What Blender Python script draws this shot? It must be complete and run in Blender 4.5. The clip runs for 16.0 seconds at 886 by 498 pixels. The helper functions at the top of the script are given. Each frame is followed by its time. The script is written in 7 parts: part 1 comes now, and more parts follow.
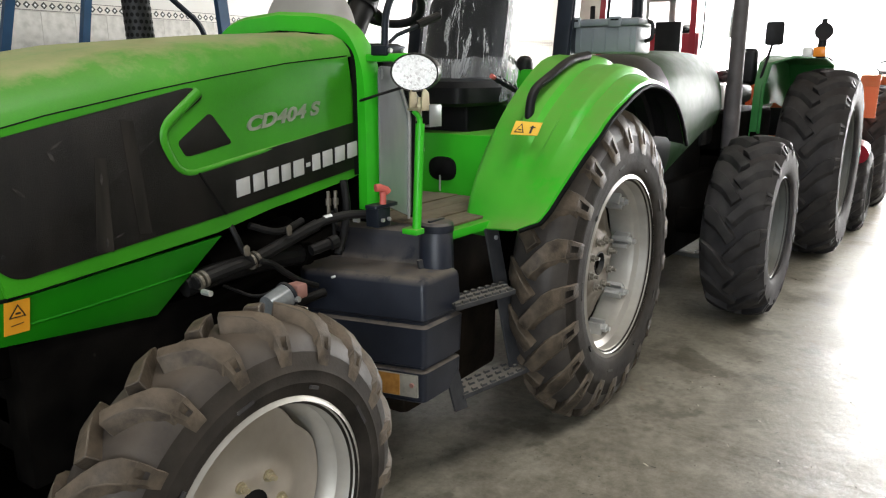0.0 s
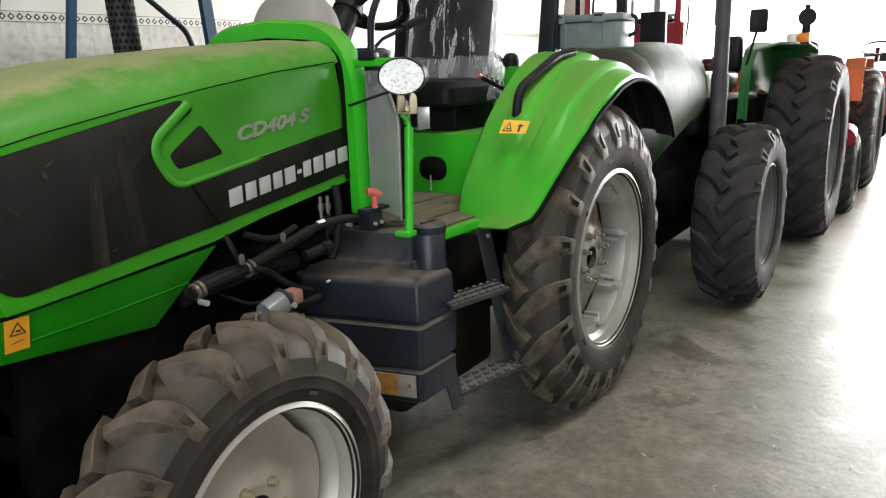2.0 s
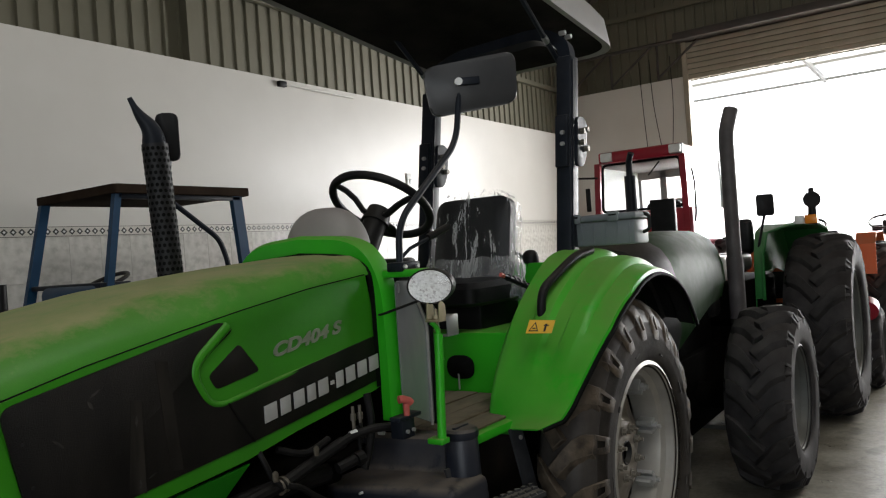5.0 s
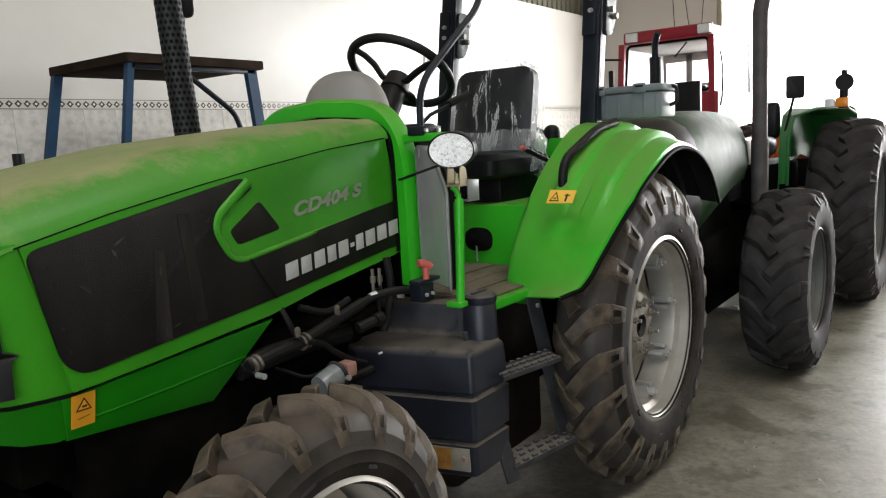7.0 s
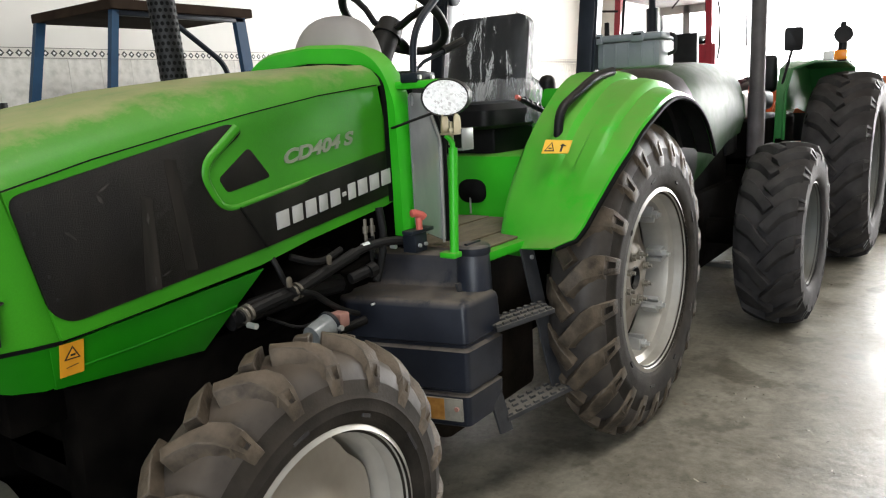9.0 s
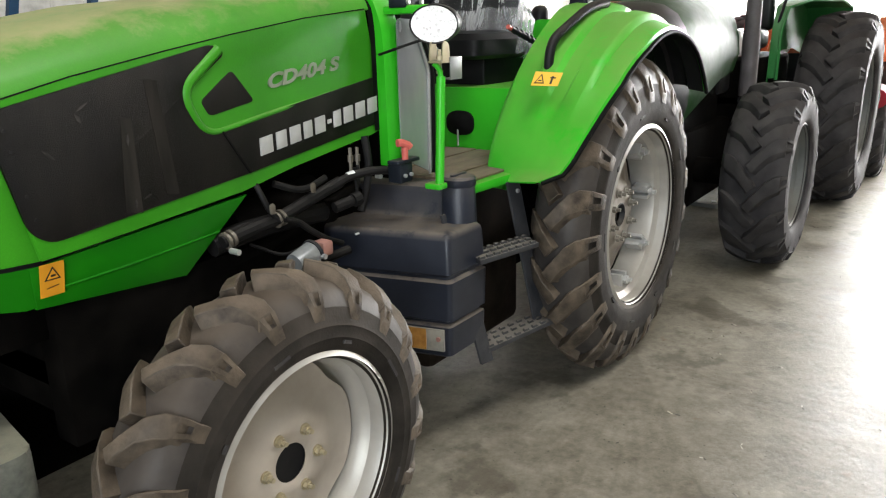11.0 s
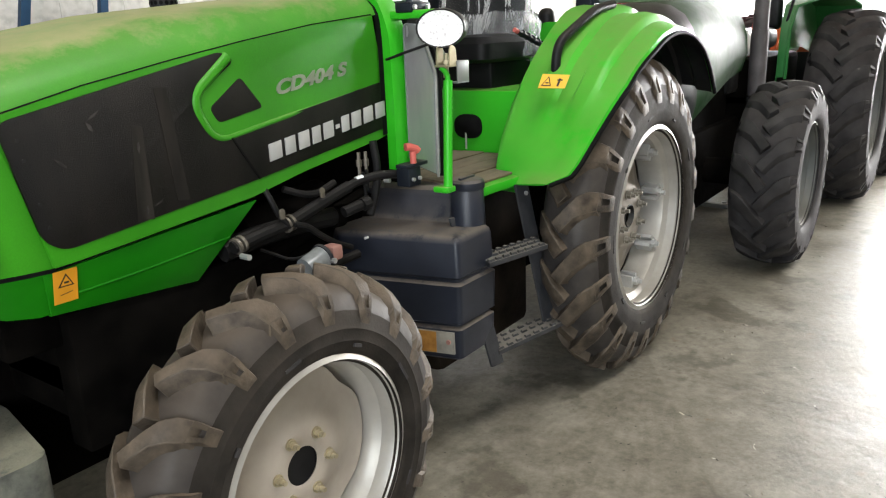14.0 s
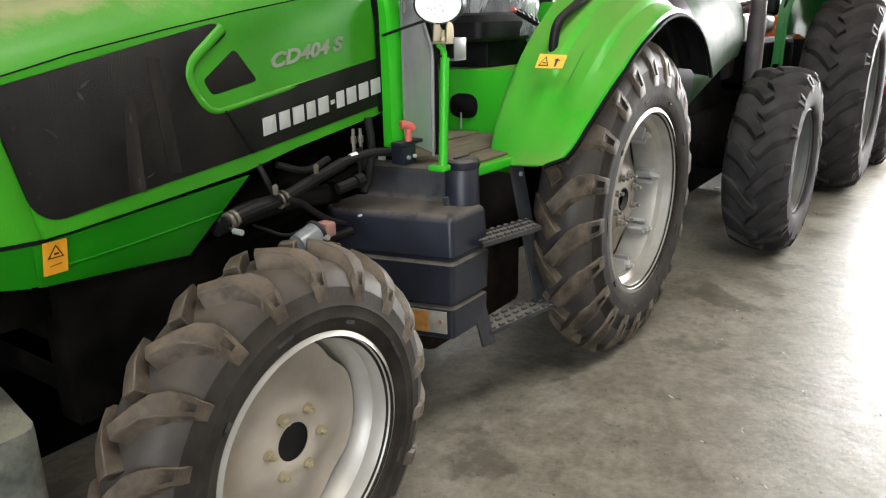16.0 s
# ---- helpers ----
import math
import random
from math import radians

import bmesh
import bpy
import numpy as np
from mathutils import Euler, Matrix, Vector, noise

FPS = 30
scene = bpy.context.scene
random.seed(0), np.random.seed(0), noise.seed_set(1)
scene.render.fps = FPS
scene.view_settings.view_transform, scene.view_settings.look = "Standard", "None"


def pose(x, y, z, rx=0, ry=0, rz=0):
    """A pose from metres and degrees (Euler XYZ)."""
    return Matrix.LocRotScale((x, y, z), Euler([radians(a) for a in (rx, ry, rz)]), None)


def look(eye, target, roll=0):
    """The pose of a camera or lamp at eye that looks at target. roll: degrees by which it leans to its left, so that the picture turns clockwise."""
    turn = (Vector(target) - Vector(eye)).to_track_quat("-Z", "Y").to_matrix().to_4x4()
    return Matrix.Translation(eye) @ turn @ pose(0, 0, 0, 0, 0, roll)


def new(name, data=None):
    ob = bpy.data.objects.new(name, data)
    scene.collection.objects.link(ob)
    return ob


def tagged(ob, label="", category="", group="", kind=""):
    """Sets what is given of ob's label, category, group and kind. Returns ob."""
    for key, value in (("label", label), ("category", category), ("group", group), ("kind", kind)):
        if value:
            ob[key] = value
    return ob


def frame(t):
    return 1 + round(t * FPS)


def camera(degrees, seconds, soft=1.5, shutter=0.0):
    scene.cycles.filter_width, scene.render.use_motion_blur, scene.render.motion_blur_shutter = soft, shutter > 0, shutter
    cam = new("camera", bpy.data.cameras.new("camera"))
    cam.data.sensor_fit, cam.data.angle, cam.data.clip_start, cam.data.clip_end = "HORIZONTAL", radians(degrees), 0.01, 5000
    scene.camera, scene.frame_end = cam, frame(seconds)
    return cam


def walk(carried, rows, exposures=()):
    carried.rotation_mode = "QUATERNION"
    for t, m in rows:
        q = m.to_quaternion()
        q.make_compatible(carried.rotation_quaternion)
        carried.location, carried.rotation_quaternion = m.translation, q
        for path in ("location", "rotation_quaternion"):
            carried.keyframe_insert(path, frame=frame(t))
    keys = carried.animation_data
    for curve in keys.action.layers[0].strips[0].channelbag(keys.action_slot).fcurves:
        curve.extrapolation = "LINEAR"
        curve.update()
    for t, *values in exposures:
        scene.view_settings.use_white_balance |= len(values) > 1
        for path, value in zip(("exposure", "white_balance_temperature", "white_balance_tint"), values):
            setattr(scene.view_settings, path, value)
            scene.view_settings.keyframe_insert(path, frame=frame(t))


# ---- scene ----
cam = camera(61.3, 16.0, soft=1.2)
PATH = [
    (0, (-2.843, -1.053, 1.37), (-1.235, 0.045, 0.91), 0.2),
    (0.5, (-2.862, -1.041, 1.374), (-1.259, 0.054, 0.893), -0.0),
    (1, (-2.868, -1.042, 1.369), (-1.261, 0.043, 0.88), -0.1),
    (1.5, (-2.871, -1.056, 1.371), (-1.262, 0.03, 0.889), -0.6),
    (2, (-2.857, -1.068, 1.394), (-1.244, 0.015, 0.92), -1.7),
    (2.5, (-2.865, -1.071, 1.451), (-1.209, 0.021, 1.196), -2.9),
    (3, (-2.881, -1.067, 1.527), (-1.197, 0.01, 1.576), -3.1),
    (3.2, (-2.882, -1.1, 1.55), (-1.208, -0.015, 1.692), -3.5),
    (5.3, (-2.899, -1.051, 1.451), (-1.268, 0.105, 1.386), -4.0),
    (5.5, (-2.896, -1.04, 1.437), (-1.271, 0.119, 1.308), -3.9),
    (6, (-2.894, -1.033, 1.414), (-1.276, 0.122, 1.2), -3.6),
    (6.5, (-2.896, -1.035, 1.408), (-1.286, 0.125, 1.16), -3.1),
    (7, (-2.893, -1.034, 1.394), (-1.299, 0.14, 1.112), -3.2),
    (7.5, (-2.882, -1.031, 1.388), (-1.292, 0.137, 1.059), -3.2),
    (8, (-2.876, -1.015, 1.381), (-1.288, 0.144, 1.014), -3.2),
    (8.5, (-2.882, -1.012, 1.382), (-1.293, 0.144, 1.006), -3.0),
    (9, (-2.874, -1.014, 1.37), (-1.287, 0.137, 0.973), -3.0),
    (9.5, (-2.865, -1.008, 1.358), (-1.289, 0.128, 0.882), -2.4),
    (9.7, (-2.866, -1.001, 1.354), (-1.29, 0.122, 0.849), -2.0),
    (12, (-2.869, -1.031, 1.361), (-1.309, 0.08, 0.783), -1.7),
    (12.5, (-2.874, -1.023, 1.357), (-1.32, 0.102, 0.793), -2.2),
    (13, (-2.869, -1.023, 1.365), (-1.32, 0.112, 0.804), -2.3),
    (13.5, (-2.871, -1.025, 1.362), (-1.32, 0.108, 0.807), -2.4),
    (14, (-2.872, -1.027, 1.358), (-1.318, 0.101, 0.802), -2.3),
    (14.5, (-2.869, -1.023, 1.351), (-1.313, 0.098, 0.783), -2.0),
    (15, (-2.87, -1.02, 1.346), (-1.315, 0.095, 0.765), -1.6),
    (15.5, (-2.87, -1.016, 1.347), (-1.317, 0.09, 0.742), -1.4),
    (16, (-2.871, -1.016, 1.346), (-1.314, 0.086, 0.744), -1.1),
]
EXPOSURES = [(0, 1.2), (2, 1.15), (3.2, -0.92), (5.5, 0.15), (7, 0.73), (9.5, 1.28), (12, 1.52), (16, 1.54)]
GATE_POWER, FRONT_POWER, ROOF_FILL_POWER = 1040.0, 110.0, 120.0
walk(cam, [(t, look(eye, target, roll)) for t, eye, target, roll in PATH], exposures=EXPOSURES)

# ---- light ----
world = bpy.data.worlds.new("sky")
scene.world = world
world.use_nodes = True
wn = world.node_tree.nodes
sky = wn.new("ShaderNodeTexSky")
sky.sky_type, sky.sun_disc = "NISHITA", False
sky.sun_elevation, sky.sun_rotation = radians(50), radians(70)
world.node_tree.links.new(sky.outputs[0], wn["Background"].inputs[0])
wn["Background"].inputs[1].default_value = 0.15


def lamp(name, m, sx, sy, power, colour=(1, 1, 1)):
    data = bpy.data.lights.new(name, "AREA")
    data.shape, data.size, data.size_y, data.energy, data.color = "RECTANGLE", sx, sy, power, colour
    ob = new(name, data)
    ob.matrix_world = m
    return ob


sun = new("sun", bpy.data.lights.new("sun", "SUN"))
sun.data.energy, sun.data.angle, sun.data.color = 5.0, radians(0.6), (1.0, 0.95, 0.88)
sun.matrix_world = look((30, -12, 40), (0, 0, 0))
# daylight of the rear gateway and of the open front behind the camera, plus added overhead fill
lamp("gateway_daylight", look((9.35, -0.9, 2.2), (0, -0.9, 2.2)), 6.4, 3.2, GATE_POWER, (1.0, 0.99, 0.98))
lamp("front_daylight", look((-7.9, -3.2, 2.2), (-1.0, 0.0, 1.0)), 5.0, 3.2, FRONT_POWER, (0.97, 0.985, 1.0))
# overhead fill; its roof light is added, never in view
lamp("roof_fill", look((-2.2, -2.9, 7.3), (-2.0, -1.6, 0.0)), 6.0, 1.7, ROOF_FILL_POWER, (1.0, 0.99, 0.965))


# ---- materials ----
def shader(name):
    m = bpy.data.materials.new(name)
    m.use_nodes = True
    t = m.node_tree
    return m, t, t.nodes["Principled BSDF"]


def noise_node(t, scale, detail=4.0, rough=0.55, coords="Object", stretch=None):
    tc = t.nodes.new("ShaderNodeTexCoord")
    n = t.nodes.new("ShaderNodeTexNoise")
    n.inputs["Scale"].default_value, n.inputs["Detail"].default_value, n.inputs["Roughness"].default_value = scale, detail, rough
    src = tc.outputs[coords]
    if stretch:
        mp = t.nodes.new("ShaderNodeMapping")
        mp.inputs["Scale"].default_value = stretch
        t.links.new(src, mp.inputs[0])
        src = mp.outputs[0]
    t.links.new(src, n.inputs["Vector"])
    return n.outputs["Fac"]


def ramp(t, fac, stops):
    r = t.nodes.new("ShaderNodeValToRGB")
    el = r.color_ramp.elements
    while len(el) < len(stops):
        el.new(0.5)
    for e, (p, c) in zip(el, stops):
        e.position, e.color = p, (*c, 1) if len(c) == 3 else c
    t.links.new(fac, r.inputs[0])
    return r.outputs[0]


def grey(v):
    return (v, v, v)


def mix(t, fac, a, b, mode="MIX"):
    n = t.nodes.new("ShaderNodeMix")
    n.data_type, n.blend_type = "RGBA", mode
    for sock, v in ((n.inputs[0], fac), (n.inputs[6], a), (n.inputs[7], b)):
        if isinstance(v, (int, float)):
            sock.default_value = v
        elif isinstance(v, tuple):
            sock.default_value = (*v, 1)
        else:
            t.links.new(v, sock)
    return n.outputs[2]


def calc(t, op, a, b=0.0, clamp=False):
    n = t.nodes.new("ShaderNodeMath")
    n.operation, n.use_clamp = op, clamp
    for sock, v in zip(n.inputs, (a, b)):
        if isinstance(v, (int, float)):
            sock.default_value = v
        else:
            t.links.new(v, sock)
    return n.outputs[0]


def surface(name, c1, c2, scale=6.0, rough=0.5, metal=0.0, bump=0.0, bscale=120.0, dust=0.0, dust_colour=(0.33, 0.29, 0.22),
            rough_var=0.12, grain=0.0, coat=0.0, spec=0.5, stretch=None, patch_scale=4.2, film_level=0.05, crest=0.0):
    """Two tones mixed by large stains, fine grain, relief, and dust that has settled on what faces up."""
    m, t, b = shader(name)
    big = noise_node(t, scale, 5, stretch=stretch)
    col = ramp(t, big, [(0.32, c1), (0.68, c2)])
    fine = noise_node(t, bscale, 3)
    if grain:
        col = mix(t, grain, col, ramp(t, fine, [(0.3, grey(0.0)), (0.7, grey(1.0))]), "OVERLAY")
    rgh = calc(t, "ADD", rough - rough_var / 2, calc(t, "MULTIPLY", noise_node(t, scale * 3.1, 4), rough_var))
    if dust:
        geo = t.nodes.new("ShaderNodeNewGeometry")
        sep = t.nodes.new("ShaderNodeSeparateXYZ")
        t.links.new(geo.outputs["Normal"], sep.inputs[0])
        up = calc(t, "MULTIPLY", calc(t, "SUBTRACT", sep.outputs[2], 0.18), 1.35, True)
        thin = 0.42 if crest else 0.10
        patch = ramp(t, noise_node(t, patch_scale, 10, 0.72), [(0.36, grey(thin)), (0.45, grey(0.70)), (0.54, grey(0.85)), (0.68, grey(1.0))])
        fac = calc(t, "MULTIPLY", calc(t, "MULTIPLY", up, patch), dust, True)
        if crest:
            # the dust lies thickest along the crest and has slid off the shoulders
            tc = t.nodes.new("ShaderNodeTexCoord")
            across = t.nodes.new("ShaderNodeSeparateXYZ")
            t.links.new(tc.outputs["Object"], across.inputs[0])
            away = calc(t, "ADD", calc(t, "ABSOLUTE", across.outputs[1]), calc(t, "MULTIPLY", noise_node(t, 5.5, 9, 0.7), 0.34))
            fac = calc(t, "MULTIPLY", fac, ramp(t, away, [(crest + 0.02, grey(1.0)), (crest + 0.065, grey(0.55)), (crest + 0.085, grey(0.24)), (crest + 0.16, grey(0.16))]))
        film = calc(t, "ADD", fac, calc(t, "MULTIPLY", noise_node(t, 2.3, 5), film_level * dust), True)
        col = mix(t, film, col, dust_colour)
        rgh = calc(t, "ADD", rgh, calc(t, "MULTIPLY", film, 0.45), True)
    t.links.new(col, b.inputs["Base Color"])
    t.links.new(rgh, b.inputs["Roughness"])
    b.inputs["Metallic"].default_value = metal
    b.inputs["Specular IOR Level"].default_value = spec
    b.inputs["Coat Weight"].default_value = coat
    b.inputs["Coat Roughness"].default_value = 0.15
    if bump:
        bp = t.nodes.new("ShaderNodeBump")
        bp.inputs["Strength"].default_value, bp.inputs["Distance"].default_value = bump, 0.004
        t.links.new(fine, bp.inputs["Height"])
        t.links.new(bp.outputs[0], b.inputs["Normal"])
    return m


GREEN = surface("green_paint", (0.024, 0.41, 0.012), (0.038, 0.49, 0.019), 4, 0.36, dust=0.6, dust_colour=(0.23, 0.27, 0.085), bump=0.03, bscale=300, coat=0.08, spec=0.32)
GREEN_HOOD = surface("dusty_green_hood_paint", (0.022, 0.205, 0.005), (0.035, 0.285, 0.008), 3.5, 0.40, dust=1.0, dust_colour=(0.365, 0.345, 0.175), bump=0.05, bscale=260, coat=0.04, spec=0.25, patch_scale=3.2, grain=0.06, film_level=0.04, crest=0.38)
# cleaner green; the shade low on the side is put into its tone
GREEN_SHADED = surface("clean_shaded_panel_green", (0.006, 0.145, 0.003), (0.010, 0.190, 0.004), 3.5, 0.40, spec=0.25, bump=0.04, bscale=260)
GREEN_DARK = surface("dark_green_paint", (0.005, 0.030, 0.005), (0.009, 0.044, 0.008), 4, 0.42, dust=0.25, dust_colour=(0.075, 0.074, 0.042), rough_var=0.3, spec=0.06, film_level=0.06)
BLACK_PANEL = surface("black_mesh_panel", (0.0022, 0.0020, 0.0018), (0.0165, 0.0142, 0.0116), 3.4, 0.50, bump=0.5, bscale=520, dust=0.05, spec=0.16, grain=0.25, stretch=(2.2, 1.0, 0.45), rough_var=0.25)
SCUFF = surface("grey_rub_mark", (0.014, 0.0130, 0.0120), (0.055, 0.051, 0.046), 60, 0.7, spec=0.15)
STREAK = surface("streak_of_brown_dust", (0.008, 0.0072, 0.006), (0.026, 0.0225, 0.0185), 9, 0.6, spec=0.12, stretch=(3.0, 1.0, 0.4))
BLACK = surface("black_plastic", (0.006, 0.006, 0.007), (0.011, 0.011, 0.012), 12, 0.45, bump=0.05, dust=0.12, spec=0.2)
BLACK_STEEL = surface("black_painted_steel", (0.009, 0.0115, 0.017), (0.016, 0.020, 0.028), 10, 0.42, bump=0.04, dust=0.12, spec=0.16)
# grimy iron taken near black; shade under hoods and chassis is in it
ENGINE = surface("shaded_grimy_engine_iron", (0.0010, 0.0009, 0.0008), (0.0050, 0.0043, 0.0036), 9, 0.85, bump=0.2, bscale=60, dust=0.05, dust_colour=(0.02, 0.017, 0.014), spec=0.02)
RUBBER = surface("dusty_tyre_rubber", (0.0140, 0.0122, 0.0105), (0.036, 0.031, 0.026), 9, 0.64, bump=0.18, bscale=150, dust=0.40, dust_colour=(0.125, 0.098, 0.07), rough_var=0.25, spec=0.06)
# lifted tone: the haze over the far tyres is put into it
RUBBER_DARK = surface("hazed_tyre_rubber", (0.030, 0.028, 0.0285), (0.060, 0.056, 0.056), 7, 0.66, bump=0.14, bscale=150, dust=0.25, dust_colour=(0.08, 0.064, 0.05), spec=0.05)
LUG_DIRT = surface("worn_brown_tread_rubber", (0.034, 0.0278, 0.022), (0.116, 0.091, 0.066), 20, 0.48, bump=0.35, bscale=130, dust=0.55, dust_colour=(0.16, 0.122, 0.085), rough_var=0.35, spec=0.15, patch_scale=16)
LUG_EDGE = surface("rubbed_pale_tread_edge", (0.050, 0.040, 0.030), (0.115, 0.091, 0.067), 22, 0.5, bump=0.2, spec=0.2)
CARCASS = surface("glossy_grey_tyre_crown", (0.027, 0.0245, 0.0235), (0.062, 0.055, 0.049), 8, 0.42, bump=0.12, bscale=90, dust=0.7, dust_colour=(0.115, 0.090, 0.066), rough_var=0.3, spec=0.14, patch_scale=9)
# tread lifted like the far tyre rubber, for the same haze
LUG_DARK = surface("hazed_tread_rubber", (0.024, 0.0225, 0.0225), (0.052, 0.048, 0.047), 9, 0.60, bump=0.25, bscale=110, dust=0.25, dust_colour=(0.09, 0.082, 0.074), spec=0.10)
SILVER = surface("silver_rim_paint", (0.35, 0.333, 0.298), (0.45, 0.43, 0.388), 8, 0.40, metal=0.45, bump=0.05, dust=0.35)
CREAM = surface("dusty_cream_wheel_disc", (0.325, 0.28, 0.228), (0.445, 0.395, 0.33), 6, 0.6, metal=0.1, bump=0.06, dust=0.5)
BROWN_DISC = surface("dirty_tan_wheel_disc", (0.15, 0.125, 0.10), (0.29, 0.255, 0.21), 9, 0.5, metal=0.2, bump=0.06, dust=0.5)
BRASS = surface("yellow_passivated_bolt", (0.36, 0.31, 0.20), (0.46, 0.40, 0.27), 20, 0.45, metal=0.6)
NUTSTEEL = surface("dull_nut_steel", (0.16, 0.145, 0.12), (0.26, 0.24, 0.20), 20, 0.5, metal=0.5)
STEEL = surface("bare_steel", (0.48, 0.48, 0.47), (0.60, 0.60, 0.58), 20, 0.4, metal=0.6)
GALV = surface("grey_metal_plate", (0.20, 0.21, 0.215), (0.29, 0.30, 0.30), 5, 0.42, metal=0.6, bump=0.05, dust=0.5)
# pale upright streaks in the colour stand in for its reflections
SHIELD = surface("sheen_streaked_grey_shield", (0.19, 0.205, 0.215), (0.35, 0.365, 0.37), 3, 0.24, metal=0.4, dust=0.4, stretch=(1.5, 1.5, 0.5))
TANK = surface("blue_black_tank_plastic", (0.007, 0.011, 0.021), (0.014, 0.019, 0.032), 9, 0.34, bump=0.06, bscale=160, dust=1.0, dust_colour=(0.145, 0.122, 0.10), spec=0.38, rough_var=0.2, film_level=0.08, patch_scale=17)
STEPSTEEL = surface("dark_step_steel", (0.018, 0.020, 0.024), (0.045, 0.046, 0.050), 12, 0.40, dust=0.55, dust_colour=(0.30, 0.27, 0.22), bump=0.15, spec=0.35)
MATWOOD = surface("brown_floor_mat", (0.075, 0.052, 0.030), (0.150, 0.108, 0.064), 10, 0.75, bump=0.3, bscale=60, dust=0.35, stretch=(1.0, 6.0, 1.0))
DOME = surface("grey_beige_dash_cover", (0.26, 0.24, 0.225), (0.31, 0.29, 0.27), 4, 0.55, bump=0.05)
CANOPY = surface("white_canopy_shell", (0.27, 0.262, 0.25), (0.34, 0.33, 0.315), 3, 0.5, bump=0.03, dust=0.3)
LINER = surface("dark_canopy_liner", (0.011, 0.0098, 0.0088), (0.028, 0.0255, 0.022), 5, 0.9, bump=0.2, bscale=90, spec=0.05)
VINYL = surface("black_seat_vinyl", (0.006, 0.006, 0.007), (0.011, 0.011, 0.012), 14, 0.42, bump=0.1, spec=0.3)
YELLOW = surface("yellow_sticker", (0.80, 0.44, 0.02), (0.86, 0.50, 0.03), 8, 0.5)
ORANGE_STICKER = surface("orange_sticker", (0.72, 0.30, 0.015), (0.80, 0.36, 0.02), 8, 0.5)
INK = surface("black_print", (0.02, 0.015, 0.01), (0.03, 0.02, 0.012), 8, 0.6)
LETTER = surface("light_grey_lettering", (0.36, 0.355, 0.34), (0.47, 0.465, 0.45), 12, 0.45)
CHROME_LETTER = surface("embossed_grey_lettering", (0.20, 0.24, 0.17), (0.32, 0.35, 0.28), 12, 0.35, metal=0.4)
TOOLBOX = surface("grey_blue_tool_case", (0.150, 0.170, 0.186), (0.195, 0.215, 0.232), 6, 0.5, bump=0.05, dust=0.3)
REDKNOB = surface("faded_red_plastic", (0.52, 0.10, 0.08), (0.62, 0.15, 0.12), 14, 0.45)
SALMON = surface("salmon_plastic", (0.34, 0.165, 0.135), (0.44, 0.23, 0.19), 20, 0.5)
RED = surface("crimson_paint", (0.28, 0.008, 0.022), (0.36, 0.012, 0.03), 4, 0.3, dust=0.4, coat=0.3)
ORANGE = surface("orange_paint", (0.62, 0.12, 0.03), (0.70, 0.15, 0.04), 4, 0.38, dust=0.3)
BLUE = surface("blue_paint", (0.004, 0.032, 0.075), (0.008, 0.045, 0.10), 5, 0.45, dust=0.2, spec=0.2)
BROWNROOF = surface("brown_canopy_board", (0.019, 0.012, 0.009), (0.034, 0.024, 0.017), 6, 0.9, bump=0.1, spec=0.03)
WALLPAINT = surface("cream_gloss_wall_paint", (0.53, 0.515, 0.475), (0.60, 0.585, 0.545), 0.8, 0.33, bump=0.04, bscale=30, rough_var=0.1)
SHEET = surface("grey_green_sheet_metal", (0.108, 0.102, 0.070), (0.146, 0.136, 0.096), 0.9, 0.5, metal=0.2, bump=0.02)
ROOFSHEET = surface("brown_grey_roof_sheet", (0.13, 0.115, 0.09), (0.19, 0.165, 0.13), 0.9, 0.6, metal=0.1)
TRUSS = surface("dark_truss_steel", (0.045, 0.04, 0.036), (0.075, 0.065, 0.058), 3, 0.6, metal=0.2)
SHUTTER = surface("beige_shutter_slats", (0.30, 0.27, 0.21), (0.37, 0.335, 0.265), 2, 0.5, metal=0.2)
PLASTER = surface("grey_plaster", (0.22, 0.215, 0.20), (0.29, 0.28, 0.26), 1.1, 0.8)
YARD = surface("pale_yard_concrete", (0.42, 0.40, 0.36), (0.52, 0.50, 0.46), 1.2, 0.85)
GASKET = surface("black_rubber_gasket", (0.003, 0.003, 0.003), (0.006, 0.006, 0.006), 12, 0.75, spec=0.1)
AMBER = surface("amber_lens", (0.75, 0.22, 0.02), (0.85, 0.28, 0.03), 20, 0.2)
WHITE_LENS = surface("white_lens", (0.70, 0.70, 0.68), (0.80, 0.80, 0.78), 20, 0.2)
# exhaust steel paled to carry the gateway's glare; some dust on top
STACK = surface("hazed_dusty_exhaust_steel", (0.055, 0.048, 0.050), (0.095, 0.084, 0.086), 9, 0.6, dust=0.3)
HOSE = surface("black_rubber_hose", (0.005, 0.005, 0.0052), (0.012, 0.0112, 0.011), 20, 0.55, dust=0.2, dust_colour=(0.07, 0.06, 0.05), spec=0.2)
IRONCAST = surface("dusty_grey_cast_iron", (0.06, 0.066, 0.055), (0.17, 0.172, 0.14), 22, 0.7, bump=0.8, bscale=60, dust=0.9, dust_colour=(0.25, 0.24, 0.17), patch_scale=14)


